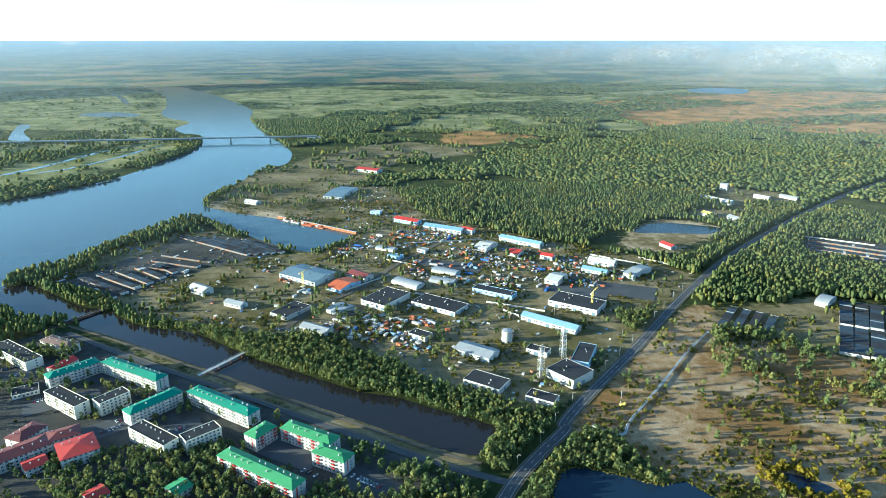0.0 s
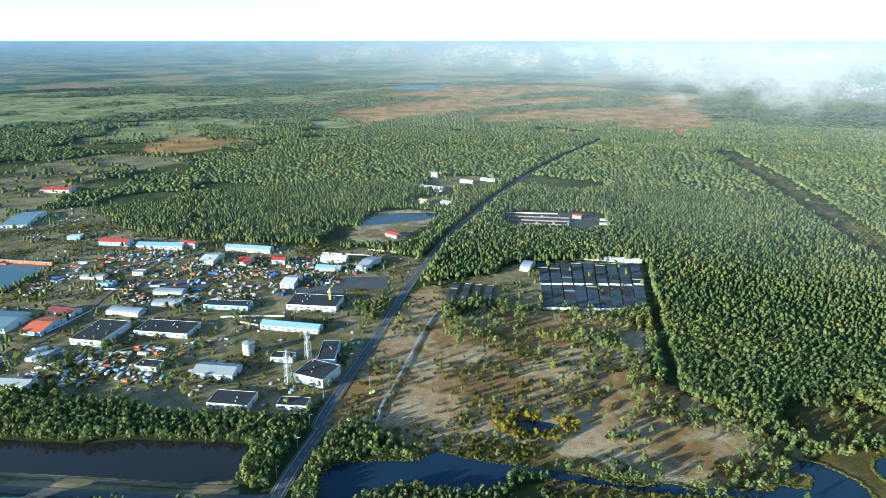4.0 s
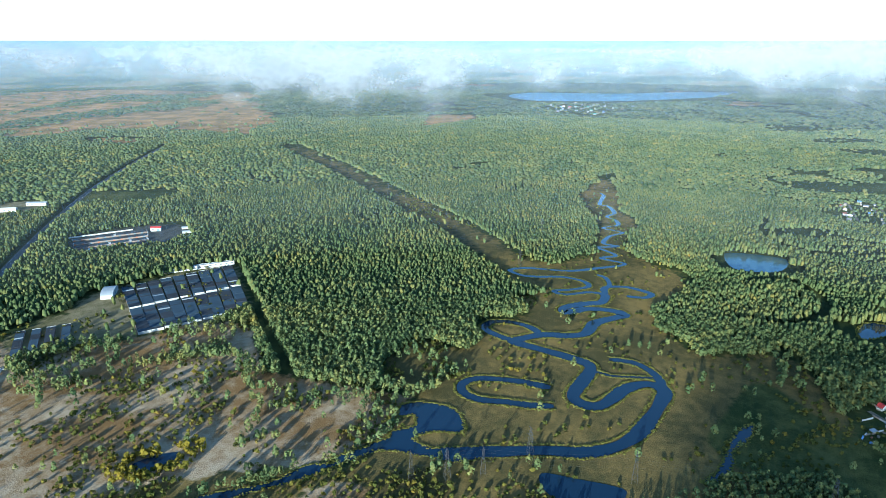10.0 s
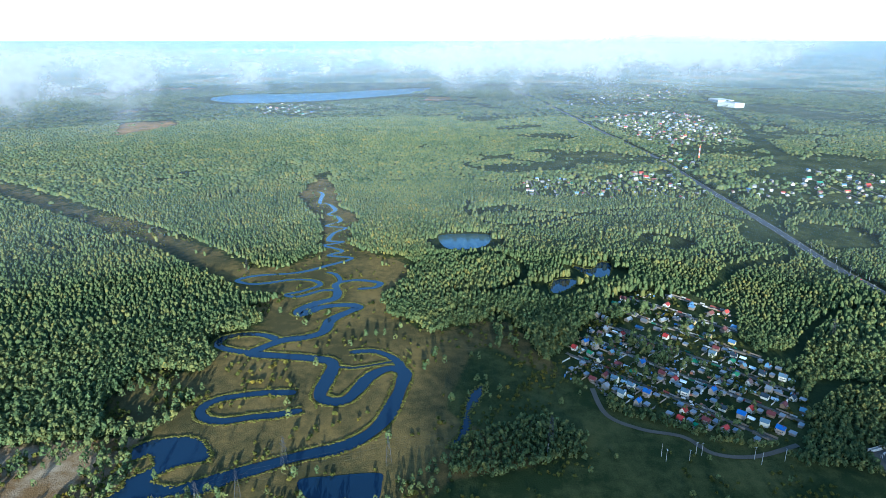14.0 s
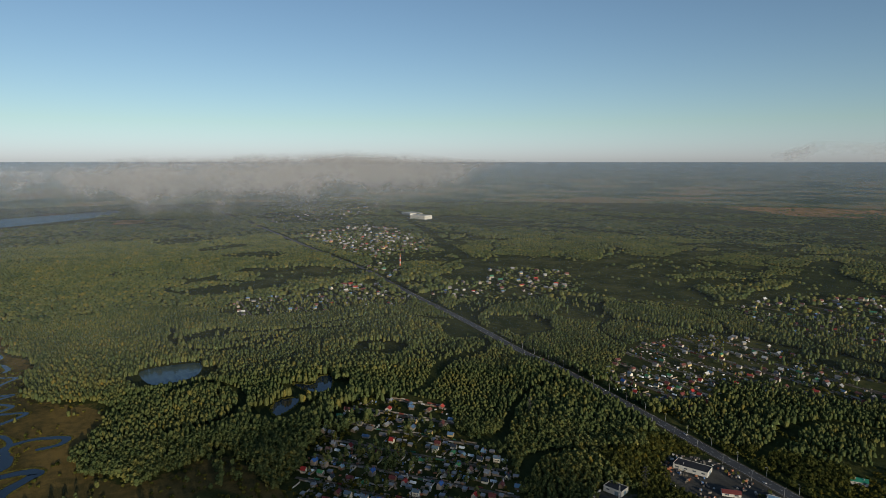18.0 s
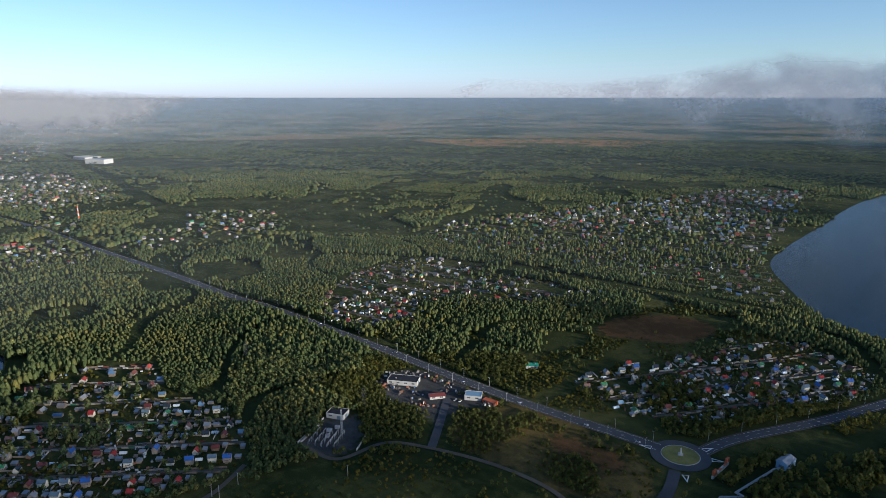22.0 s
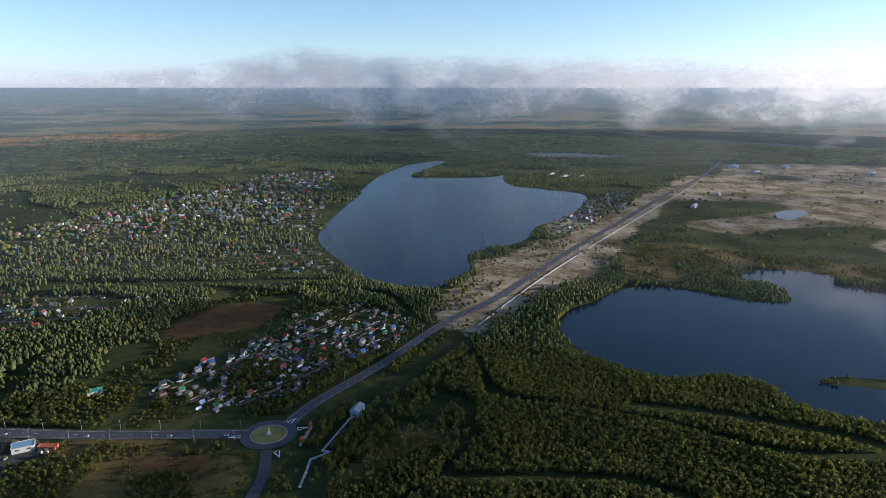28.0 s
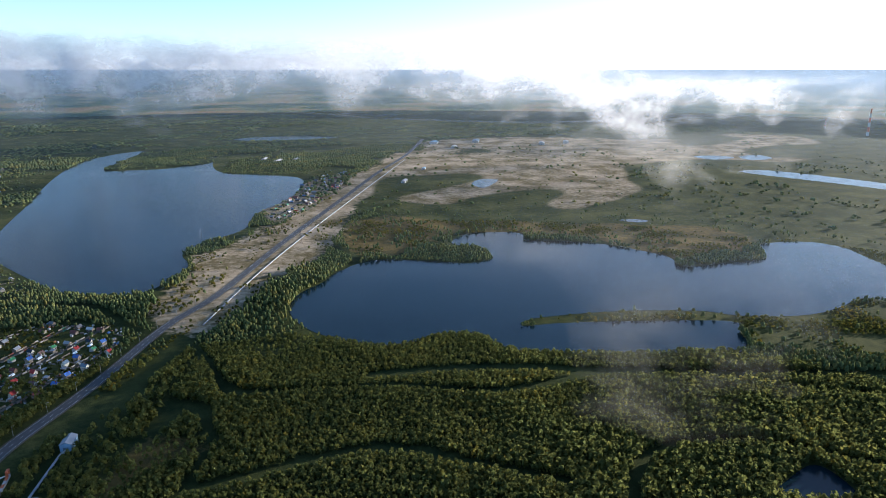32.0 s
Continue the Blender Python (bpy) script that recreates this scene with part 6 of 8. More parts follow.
def house(x, y, turn, L, W, H, rise, roof, wall, label):
    ob = thing("village_house", x, y, turn, label, "house", "village houses")
    bm = made((-L / 2, L / 2, -W / 2, W / 2, 0, H))
    prism(bm, [(-W / 2, H), (W / 2, H), (0, H + rise)], -L / 2, L / 2)
    part("wall", bm, wall, ob)
    bm = bmesh.new()
    gable_roof(bm, L, W, H, rise, over=0.45, thick=0.18)
    top = part("roof", bm, roof, ob)
    part("chimney", made((L * 0.18, L * 0.18 + 0.6, -0.9, -0.3, H + rise * 0.3, H + rise + 0.9)), M_MAROON, top)
    part("porch", made((-1.3, 1.3, -W / 2 - 1.5, -W / 2, 0, 0.4), (-1.4, 1.4, -W / 2 - 1.6, -W / 2, 2.3, 2.45), (-1.3, -1.2, -W / 2 - 1.5, -W / 2 - 1.4, 0.4, 2.3), (1.2, 1.3, -W / 2 - 1.5, -W / 2 - 1.4, 0.4, 2.3)), M_WOOD, ob)
    for u, v, t in ((L * 0.3, -W / 2, 0), (L / 2, 0, 90)):
        put("window", SMALL_WINDOW, ob, u, v, H * 0.58, t)
    return ob


rnd = random.Random(11)
prototypes = []
for i in range(10):
    roof, (wall, word) = ROOFS[i % 9], HOUSE_WALLS[(i * 3) % 4]
    L, W = rnd.uniform(4.8, 7), rnd.uniform(4.0, 5.4)
    prototypes.append(house(-40 - 14 * i, -60, 0, L, W, rnd.choice((2.5, 2.8, 4.4)), rnd.uniform(1.9, 2.9), roof, wall, f"small {word} village house with a {ROOF_WORDS[i % 9]} gable roof"))
bm = made((-2.5, 2.5, -1.8, 1.8, 0, 2.2))
SHED_WALL = shared("shed_wall", bm, M_WOOD)
bm = bmesh.new()
prism(bm, [(-2.1, 2.1), (2.1, 2.6), (2.1, 2.75), (-2.1, 2.25)], -2.8, 2.8)
SHED_ROOF = shared("shed_roof", bm, M_TIN)
bm = bmesh.new()
prism(bm, [(math.cos(math.pi * i / 8) * 1.5, math.sin(math.pi * i / 8) * 2.0) for i in range(9)], -3, 3)
GREENHOUSE = shared("greenhouse", bm, mat("greenhouse_sheet", (0.75, 0.80, 0.82), 0.35, vary=0.1))
FENCE_PANEL = shared("fence_panel", made((-6, 6, -0.05, 0.05, 0.1, 1.8), (-6.05, -5.9, -0.1, 0.1, 0, 2.0), (5.9, 6.05, -0.1, 0.1, 0, 2.0)), M_WOOD)
FENCE_PALE = shared("fence_pale", made((-6, 6, -0.05, 0.05, 0.1, 1.8), (-6.05, -5.9, -0.1, 0.1, 0, 2.0), (5.9, 6.05, -0.1, 0.1, 0, 2.0)), M_WHITE)


def village(outline, gap_x, gap_y, most, turn=None):
    """Houses, sheds and fences on plots along straight lanes."""
    p = np.array(outline, float)
    d = p[-1] - p[0] if turn is None else np.array((math.cos(radians(turn)), math.sin(radians(turn))))
    d /= np.hypot(*d)
    n = np.array((-d[1], d[0]))
    heading = math.degrees(math.atan2(d[1], d[0]))
    c = p.mean(0)
    spots = []
    for i in range(-40, 41):
        for j in range(-40, 41):
            spots.append(c + d * i * gap_x + n * (j * gap_y + (2.5 if j % 2 else -2.5)) + np.array((rnd.uniform(-3, 3), rnd.uniform(-3, 3))))
    s = np.array(spots)
    keep = inside(p, s[:, 0], s[:, 1])
    for line, reach in road_lines:
        keep &= ~near_line(line, s[:, 0], s[:, 1], reach + 4)
    for poly in wet_polys:
        keep &= ~inside(poly, s[:, 0], s[:, 1])
    s = s[keep]
    order = np.argsort(np.hypot(s[:, 0], s[:, 1]))
    return s[order], heading, most


def settle(outline, gap_x, gap_y, most, turn=None):
    spots, heading, most = village(outline, gap_x, gap_y, most, turn)
    a = radians(heading)
    for k, (x, y) in enumerate(spots[:most]):
        kind = rnd.random()
        if kind < 0.72:
            copy_thing(rnd.choice(prototypes), pose(x, y, 0, 0, 0, heading + rnd.choice((0, 90, 180)) + rnd.uniform(-6, 6)))
        sx, sy = x + rnd.uniform(5.5, 7.5) * math.cos(a) - rnd.uniform(4, 6) * math.sin(a), y + rnd.uniform(5.5, 7.5) * math.sin(a) + rnd.uniform(4, 6) * math.cos(a)
        if kind > 0.35:
            ob = thing("garden_shed", sx, sy, heading + rnd.choice((0, 90)), "small wooden shed with a tin roof", "shed", "garden sheds")
            part("wall", SHED_WALL, None, ob)
            part("roof", SHED_ROOF, None, ob)
        elif kind < 0.2:
            ob = tagged(new("greenhouse", GREENHOUSE), "arched white plastic greenhouse in a garden", "greenhouse", "greenhouses")
            ob.matrix_world = pose(sx, sy, 0, 0, 0, heading)
        if rnd.random() < 0.55:
            f = tagged(new("garden_fence", FENCE_PALE if rnd.random() < 0.45 else FENCE_PANEL), "straight board fence between garden plots", "fence", "garden fences")
            f.matrix_world = pose(x - 8 * math.cos(a), y - 8 * math.sin(a), 0, 0, 0, heading + rnd.choice((0, 90, 90)))
    return spots[most:], heading


far_plots = [settle(VILLAGE, 17, 22, 85), settle(VILLAGE_H, 20, 22, 78, 56), settle(VILLAGE_F, 18, 24, 40, 10)]
for outline, gx_, gy_, t in ((VILLAGE_B, 18, 26, 5), (VILLAGE_C, 24, 34, 20), (VILLAGE_D, 60, 70, 0), (VILLAGE_E, 22, 26, 30), (VILLAGE_G, 19, 23, 15), (VILLAGE_I, 24, 30, 0), (VILLAGE_J, 18, 22, 60), (VILLAGE_K, 50, 60, 0), (VILLAGE_L, 26, 30, 0)):
    s, heading, _ = village(outline, gx_, gy_, 0, t)
    far_plots.append((s, heading))


def lanes(outline, gap, turn, fences):
    """Straight dirt lanes between the plots, with broken runs of board fence beside them."""
    p = np.array(outline, float)
    d = p[-1] - p[0] if turn is None else np.array((math.cos(radians(turn)), math.sin(radians(turn))))
    d /= np.hypot(*d)
    n = np.array((-d[1], d[0]))
    c = p.mean(0)
    verts, faces = [], []
    bm = bmesh.new()
    strip = lambda a, b, w: (verts.extend([(*(a + w), 0.33), (*(a - w), 0.33), (*(b - w), 0.33), (*(b + w), 0.33)]), faces.append(tuple(range(len(verts) - 4, len(verts)))))
    for j in range(-30, 31):
        s = np.arange(-1500, 1500, 6.0)
        q = c + d * s[:, None] + n * (2 * j + 0.5) * gap + np.stack([np.sin(s * 0.02 + j) * 1.5] * 2, 1)
        hit = inside(p, q[:, 0], q[:, 1])
        some = np.where(hit)[0]
        for line, reach in road_lines if len(some) else ():
            hit[some] &= ~near_line(line, q[some, 0], q[some, 1], reach)
        for poly in wet_polys if len(some) else ():
            hit[some] &= ~inside(poly, q[some, 0], q[some, 1])
        for k in np.where(hit[:-1] & hit[1:])[0]:
            strip(q[k], q[k + 1], n * 2.1)
        if fences and hit.sum() > 3:
            for side in (-1, 1):
                for k in np.where(hit[:-1] & hit[1:])[0]:
                    if rnd.random() < 0.62:
                        u = (q[k] - c) @ d
                        v = (q[k] - c) @ n + side * rnd.choice((3.2, 3.2, 3.6))
                        h = rnd.choice((1.5, 1.8, 2.1))
                        box(bm, u, u + 5.7, v - 0.05, v + 0.05, 0.05, h)
                        box(bm, u - 0.12, u, v - 0.09, v + 0.09, 0, h + 0.2)
    if fences:
        f = tagged(new("lane_fences", shared("lane_fences", bm, M_FENCES)), "broken runs of board fence along the village lanes", "fences", kind="stuff")
        f.matrix_world = pose(c[0], c[1], 0, 0, 0, math.degrees(math.atan2(d[1], d[0])))
    if faces:
        tagged(mesh_object("village_lane", verts, faces, M_LANE), "narrow pale dirt lanes between garden plots", "lane", kind="structure")


def mixed(name, stops):
    """A surface whose colour changes from piece to piece."""
    m = mat(name, (0.4, 0.4, 0.4), 0.7, vary=0.2)
    nt = m.node_tree
    geo = nt.nodes.new("ShaderNodeNewGeometry")
    r = ramp_node(nt, stops)
    r.color_ramp.interpolation = "CONSTANT"
    nt.links.new(geo.outputs["Random Per Island"], r.inputs["Fac"])
    nt.links.new(r.outputs["Color"], nt.nodes["Principled BSDF"].inputs["Base Color"])
    return m


M_FENCES = mixed("lane_fence_boards", [(0.0, (0.20, 0.16, 0.12)), (0.45, (0.30, 0.28, 0.25)), (0.8, (0.46, 0.45, 0.42)), (0.9, (0.16, 0.04, 0.03)), (0.95, (0.04, 0.14, 0.08))])
M_LANE = mat("lane_dirt", (0.11, 0.092, 0.07), 0.95, vary=0.45, scale=0.05, fine=0.6)
for outline, gap, t, fences in ((VILLAGE, 22, None, True), (VILLAGE_H, 22, 56, True), (VILLAGE_F, 24, 10, True), (VILLAGE_G, 23, 15, False), (VILLAGE_J, 22, 60, False), (VILLAGE_I, 30, 0, False), (VILLAGE_B, 26, 5, False)):
    lanes(outline, gap, t, fences)
for o in prototypes[:]:
    for q in (*o.children_recursive, o):
        bpy.data.objects.remove(q)


def far_houses():
    """The houses further off, each a gabled block, in one object; roofs take their colour house by house."""
    verts, faces, mats = [], [], []
    for spots, heading in far_plots:
        for x, y in spots:
            x, y = x + rnd.gauss(0, 5), y + rnd.gauss(0, 5)
            if rnd.random() < (0.45 if math.hypot(x, y) < 1000 else 0.56):
                continue
            grow = 0.75 if math.hypot(x, y) < 1500 else 1.05
            L, W, H, R = rnd.uniform(4, 5.5) * grow, rnd.uniform(3, 4) * grow, rnd.uniform(2.6, 5.0) * grow, rnd.uniform(1.8, 3.2) * grow
            a = radians(heading + rnd.choice((0, 90)) + rnd.uniform(-8, 8))
            c, s = math.cos(a), math.sin(a)
            b = len(verts)
            local = [(-L, -W, 0), (L, -W, 0), (L, W, 0), (-L, W, 0), (-L, -W, H), (L, -W, H), (L, W, H), (-L, W, H), (-L, 0, H + R), (L, 0, H + R)]
            verts += [(x + u * c - v * s, y + u * s + v * c, w) for u, v, w in local]
            faces += [tuple(b + i for i in f) for f in ((0, 1, 5, 4), (2, 3, 7, 6), (1, 2, 6, 9, 5), (3, 0, 4, 8, 7))]
            mats += [0] * 4
            e = 0.5
            b = len(verts)
            local = [(-L - e, -W - e, H - 0.3), (L + e, -W - e, H - 0.3), (L + e, 0, H + R + 0.15), (-L - e, 0, H + R + 0.15), (L + e, W + e, H - 0.3), (-L - e, W + e, H - 0.3)]
            verts += [(x + u * c - v * s, y + u * s + v * c, w) for u, v, w in local]
            faces += [tuple(b + i for i in f) for f in ((0, 1, 2, 3), (3, 2, 4, 5))]
            mats += [1] * 2
    me = bpy.data.meshes.new("far_houses")
    me.from_pydata(verts, [], faces)
    me.polygons.foreach_set("material_index", mats)
    for m in (M_MIXED_WALL, M_MIXED_ROOF):
        me.materials.append(m)
    tagged(new("far_houses", me), "crowded small houses with mixed bright roofs", "houses", kind="stuff")


M_MIXED_ROOF = mixed("mixed_roofs", [(0.0, (0.26, 0.27, 0.28)), (0.16, (0.13, 0.13, 0.14)), (0.46, (0.14, 0.05, 0.04)), (0.60, (0.34, 0.05, 0.035)), (0.70, (0.05, 0.18, 0.10)), (0.80, (0.10, 0.18, 0.30)), (0.93, (0.50, 0.50, 0.48))])
M_MIXED_WALL = mixed("mixed_walls", [(0.0, (0.17, 0.14, 0.11)), (0.45, (0.28, 0.25, 0.20)), (0.75, (0.45, 0.42, 0.36)), (0.90, (0.55, 0.42, 0.18))])
far_houses()

# ---- scrap, timber and stacked goods too small to count ----
def clutter(name, outlines, count, small, large, label):
    verts, faces = [], []
    for outline, share in outlines:
        p = np.array(outline, float)
        lo, hi = p.min(0), p.max(0)
        xs, ys = rng.uniform(lo[0], hi[0], count * 6), rng.uniform(lo[1], hi[1], count * 6)
        ok = inside(p, xs, ys) & (field_noise(xs, ys, 0.03, 3.3) > -0.02)
        for line, reach in road_lines:
            ok &= ~near_line(line, xs, ys, reach)
        for poly in wet_polys:
            ok &= ~inside(poly, xs, ys)
        for x, y in list(zip(xs[ok], ys[ok]))[:int(count * share)]:
            L, W, H = rng.uniform(small, large), rng.uniform(small, large) * 0.6, rng.uniform(0.5, 2.2)
            a = rng.normal(-0.55, 0.25) + rng.choice((0, math.pi / 2))
            c, s = math.cos(a), math.sin(a)
            b = len(verts)
            for w in (0.0, H):
                for u, v in ((-L, -W), (L, -W), (L, W), (-L, W)):
                    verts.append((x + u * c - v * s, y + u * s + v * c, w))
            faces += [tuple(b + i for i in f) for f in ((4, 5, 6, 7), (0, 1, 5, 4), (1, 2, 6, 5), (2, 3, 7, 6), (3, 0, 4, 7))]
    m = mixed(name, [(0.0, (0.20, 0.17, 0.14)), (0.35, (0.10, 0.09, 0.08)), (0.55, (0.30, 0.12, 0.06)), (0.70, (0.45, 0.44, 0.42)), (0.82, (0.62, 0.61, 0.58)), (0.92, (0.12, 0.22, 0.42))])
    tagged(mesh_object(name, verts, faces, m), label, "clutter", kind="stuff")


clutter("yard_goods", [(YARD_A, 0.7), (YARD_B, 0.5), (YARD_C, 0.6), (WORKS, 1.0)], 900, 0.6, 2.4, "scrap, timber and stacked goods strewn about the works yards")
clutter("store_goods", [(STORE_YARD, 1.0)], 150, 0.5, 1.6, "scrap and crates piled in the roadside yard")
clutter("garden_goods", [(VILLAGE, 1.0), (VILLAGE_H, 1.0), (VILLAGE_F, 1.0)], 420, 0.5, 1.9, "huts, woodpiles and frames in village gardens")

# ---- roads' furniture ----
bm = bmesh.new()
tube(bm, (0, 0, 0), (0, 0, 9.4), 0.14, 0.09, n=8)
LAMP_POLE = shared("lamp_pole", bm, M_STEEL)
bm = bmesh.new()
tube(bm, (0, 0, 9.4), (0, -1.8, 9.9), 0.06, n=6)
LAMP_ARM = shared("lamp_arm", bm, M_STEEL)
LAMP_HEAD = shared("lamp_head", made((-0.18, 0.18, -2.6, -1.7, 9.82, 10.0)), M_WHITE)


def street_lamp(x, y, turn):
    ob = thing("street_lamp", x, y, turn, "tall grey street lamp with one arm", "street lamp", "street lamps")
    part("pole", LAMP_POLE, None, ob)
    part("lamp_head", LAMP_HEAD, None, part("arm", LAMP_ARM, None, ob))


def lamps_along(line, first, last, gap, offset, both):
    curve = smooth(line, False, 30)
    run = np.concatenate([[0], np.cumsum(np.hypot(*np.diff(curve, axis=0).T))])
    for s in np.arange(first, min(last, run[-1]), gap):
        x, y = np.interp(s, run, curve[:, 0]), np.interp(s, run, curve[:, 1])
        u, v = np.interp(s + 2, run, curve[:, 0]) - x, np.interp(s + 2, run, curve[:, 1]) - y
        a = math.degrees(math.atan2(v, u))
        for side in ((1, -1) if both else (1,)):
            street_lamp(x - side * offset * math.sin(radians(a)), y + side * offset * math.cos(radians(a)), a if side > 0 else a + 180)


lamps_along(HIGHWAY, 10, 800, 36, 9.5, True)
lamps_along(LAKE_ROAD, 20, 400, 40, 9.0, False)
lamps_along(ROAD_MAIN, 60, 520, 36, 7.5, False)


def dashes(name, line, parent, length=4.0, gap=8.0, wide=0.09, z=0.60):
    curve = smooth(line, False, 30)
    run = np.concatenate([[0], np.cumsum(np.hypot(*np.diff(curve, axis=0).T))])
    verts, faces = [], []
    for s in np.arange(20, min(run[-1] - 10, 1200), length + gap):
        p, q = [np.array((np.interp(k, run, curve[:, 0]), np.interp(k, run, curve[:, 1]))) for k in (s, s + length)]
        n = np.array((-(q - p)[1], (q - p)[0]))
        n *= wide / np.hypot(*n)
        b = len(verts)
        verts += [(*(p + n), z), (*(p - n), z), (*(q - n), z), (*(q + n), z)]
        faces.append((b, b + 1, b + 2, b + 3))
    tagged(mesh_object(name, verts, faces, M_LINE, parent), "dashed white centre line", "", kind="stuff")


for road_name, line, width in (("highway", HIGHWAY, 12.5), ("road_main", ROAD_MAIN, 8.5), ("lake_road", LAKE_ROAD, 11.0)):
    road = bpy.data.objects[road_name]
    dashes("centre_line", line, road)
    for side in (-1, 1):
        band("edge_line", smooth(line, False, 8), 0.14, 0.60, M_LINE, "", "", road, offset=side * (width / 2 - 0.8))
        band("shoulder", smooth(line, False, 8), 1.4, 0.47, M_DIRT, "", "", road, offset=side * (width / 2 + 1.0))


def disc(name, x, y, r, z, material, parent=None, n=48):
    ob = mesh_object(name, [(x + r * math.cos(2 * math.pi * i / n), y + r * math.sin(2 * math.pi * i / n), z) for i in range(n)], [tuple(range(n))], material, parent)
    return ob


RX, RY = 179, -509
tagged(disc("roundabout", RX, RY, 25, 0.57, M_ASPHALT), "round asphalt junction at the highway's end", "roundabout", kind="structure")
isl = thing("roundabout_island", RX, RY, 0, "round grass island with a pale kerb", "traffic island", z=0.57)
bm = bmesh.new()
tube(bm, (0, 0, 0), (0, 0, 0.30), 16.2, n=48)
part("kerb", bm, M_CONCRETE, isl)
bm = bmesh.new()
tube(bm, (0, 0, 0.30), (0, 0, 0.55), 15.7, 14.5, n=48)
part("lawn", bm, mat("lawn", (0.16, 0.15, 0.05), 0.95, vary=0.4, scale=0.12, fine=1.0), isl)
mon = thing("monument", RX, RY, 20, "small white stepped monument on the island", "monument", z=1.1)
part("plinth", made((-2.2, 2.2, -2.2, 2.2, 0, 0.6), (-1.5, 1.5, -1.5, 1.5, 0.6, 1.2)), M_CONCRETE, mon)
bm = bmesh.new()
tube(bm, (0, 0, 1.2), (0, 0, 5.6), 1.1, 0.5, n=6)
tube(bm, (0, 0, 5.6), (0, 0, 6.6), 0.9, 0.2, n=6)
part("pillar", bm, M_WHITE, mon)
wall = thing("entry_wall", 145, -507, 86, "low white and orange entry sign wall by the roundabout", "sign wall")
part("base", made((-15.5, 15.5, -0.8, 0.8, 0, 2.4)), M_WHITE, wall)
for i in range(3):
    part("pillar", made((9.0 + i * 2.0, 10.2 + i * 2.0, -0.9, 0.9, 2.4, 6.4)), M_ORANGE, wall, "rust-orange upright of the sign")
for i in range(5):
    part("coping", made((-15.4 + i * 4.8, -11.0 + i * 4.8, -0.95, 0.95, 2.4, 2.8)), M_ORANGE if i % 2 else M_CONCRETE, wall)
part("arch", made((-15.5, -14.5, -0.9, 0.9, 2.4, 6.0), (-11.5, -10.5, -0.9, 0.9, 2.4, 6.0), (-15.5, -10.5, -0.9, 0.9, 6.0, 6.8)), M_ORANGE, wall)


def chevron(x, y, turn, long, wide):
    """A painted triangle that parts the lanes at the junction."""
    c, s = math.cos(radians(turn)), math.sin(radians(turn))
    at = lambda u, v: (x + u * c - v * s, y + u * s + v * c, 0.605)
    outer, inner = [(0, wide / 2), (0, -wide / 2), (long, 0)], [(0.5, wide / 2 - 0.9), (0.5, -wide / 2 + 0.9), (long - 3.2, 0)]
    verts = [at(*p) for p in outer + inner]
    mesh_object("chevron", verts, [(i, (i + 1) % 3, 3 + (i + 1) % 3, 3 + i) for i in range(3)], M_LINE, bpy.data.objects["roundabout"])


for cx_, cy_ in ((203, -504), (167, -530), (164, -482), (156, -519)):
    away = math.degrees(math.atan2(cy_ - RY, cx_ - RX))
    chevron(cx_, cy_, away, 11, 6)


# ---- cars and lorries ----
def car_meshes(paint):
    bm = bmesh.new()
    prism(bm, [(-2.1, 0.35), (2.1, 0.35), (2.15, 0.75), (1.5, 0.92), (0.95, 0.95), (-1.7, 0.98), (-2.15, 0.85)], -0.85, 0.85)
    body = shared("car_body", bm, paint)
    bm = bmesh.new()
    prism(bm, [(-1.75, 0.95), (1.0, 0.93), (0.45, 1.42), (-1.2, 1.45)], -0.72, 0.72)
    return body, shared("car_cabin", bm, M_GLASS)


CARS = [car_meshes(p) for p in CAR_PAINTS]
bm = bmesh.new()
tube(bm, (-0.12, 0, 0.32), (0.12, 0, 0.32), 0.32, n=10)
CAR_WHEEL = shared("car_wheel", bm, M_RUBBER)
CAR_WORDS = ["white", "silver", "black", "red", "blue"]


def car(x, y, turn, z=0.02):
    k = rnd.choices(range(5), (5, 3, 2, 1, 1))[0]
    ob = thing("car", x, y, turn, f"parked {CAR_WORDS[k]} saloon car", "car", "cars", z)
    part("body", CARS[k][0], None, ob)
    part("cabin", CARS[k][1], None, ob)
    for sx in (-0.8, 0.8):
        for sy in (-1.3, 1.35):
            put("wheel", CAR_WHEEL, ob, sx, sy, 0)


def car_row(x, y, turn, count, gap=2.9):
    a = radians(turn)
    for i in range(count):
        if rnd.random() < 0.8:
            s = (i - count / 2) * gap
            car(x + s * math.cos(a), y + s * math.sin(a), turn + rnd.choice((0, 180)) + rnd.uniform(-4, 4))


def container_meshes(material, L, W, H):
    bm = bmesh.new()
    n = int(L / 0.4)
    side = [(-L / 2 + L * i / n, W / 2 + (0.07 if i % 2 else 0)) for i in range(n + 1)]
    loop = side + [(u, -v) for u, v in side[::-1]]
    low, top = [bm.verts.new((u, v, 0.15)) for u, v in loop], [bm.verts.new((u, v, H)) for u, v in loop]
    bm.faces.new(low[::-1])
    bm.faces.new(top)
    for i in range(len(loop)):
        bm.faces.new((low[i - 1], low[i], top[i], top[i - 1]))
    return shared("container", bm, material)


BOXES = [container_meshes(m, L, 2.5, 2.7) for m, L in ((M_ORANGE, 6), (M_WHITE, 12), (M_WHITE, 6), (M_BLUE, 6), (M_RUST, 6), (M_DEEPBLUE, 12))]
BOX_WORDS = ["orange", "long white", "white", "pale blue", "rusty", "long deep blue"]


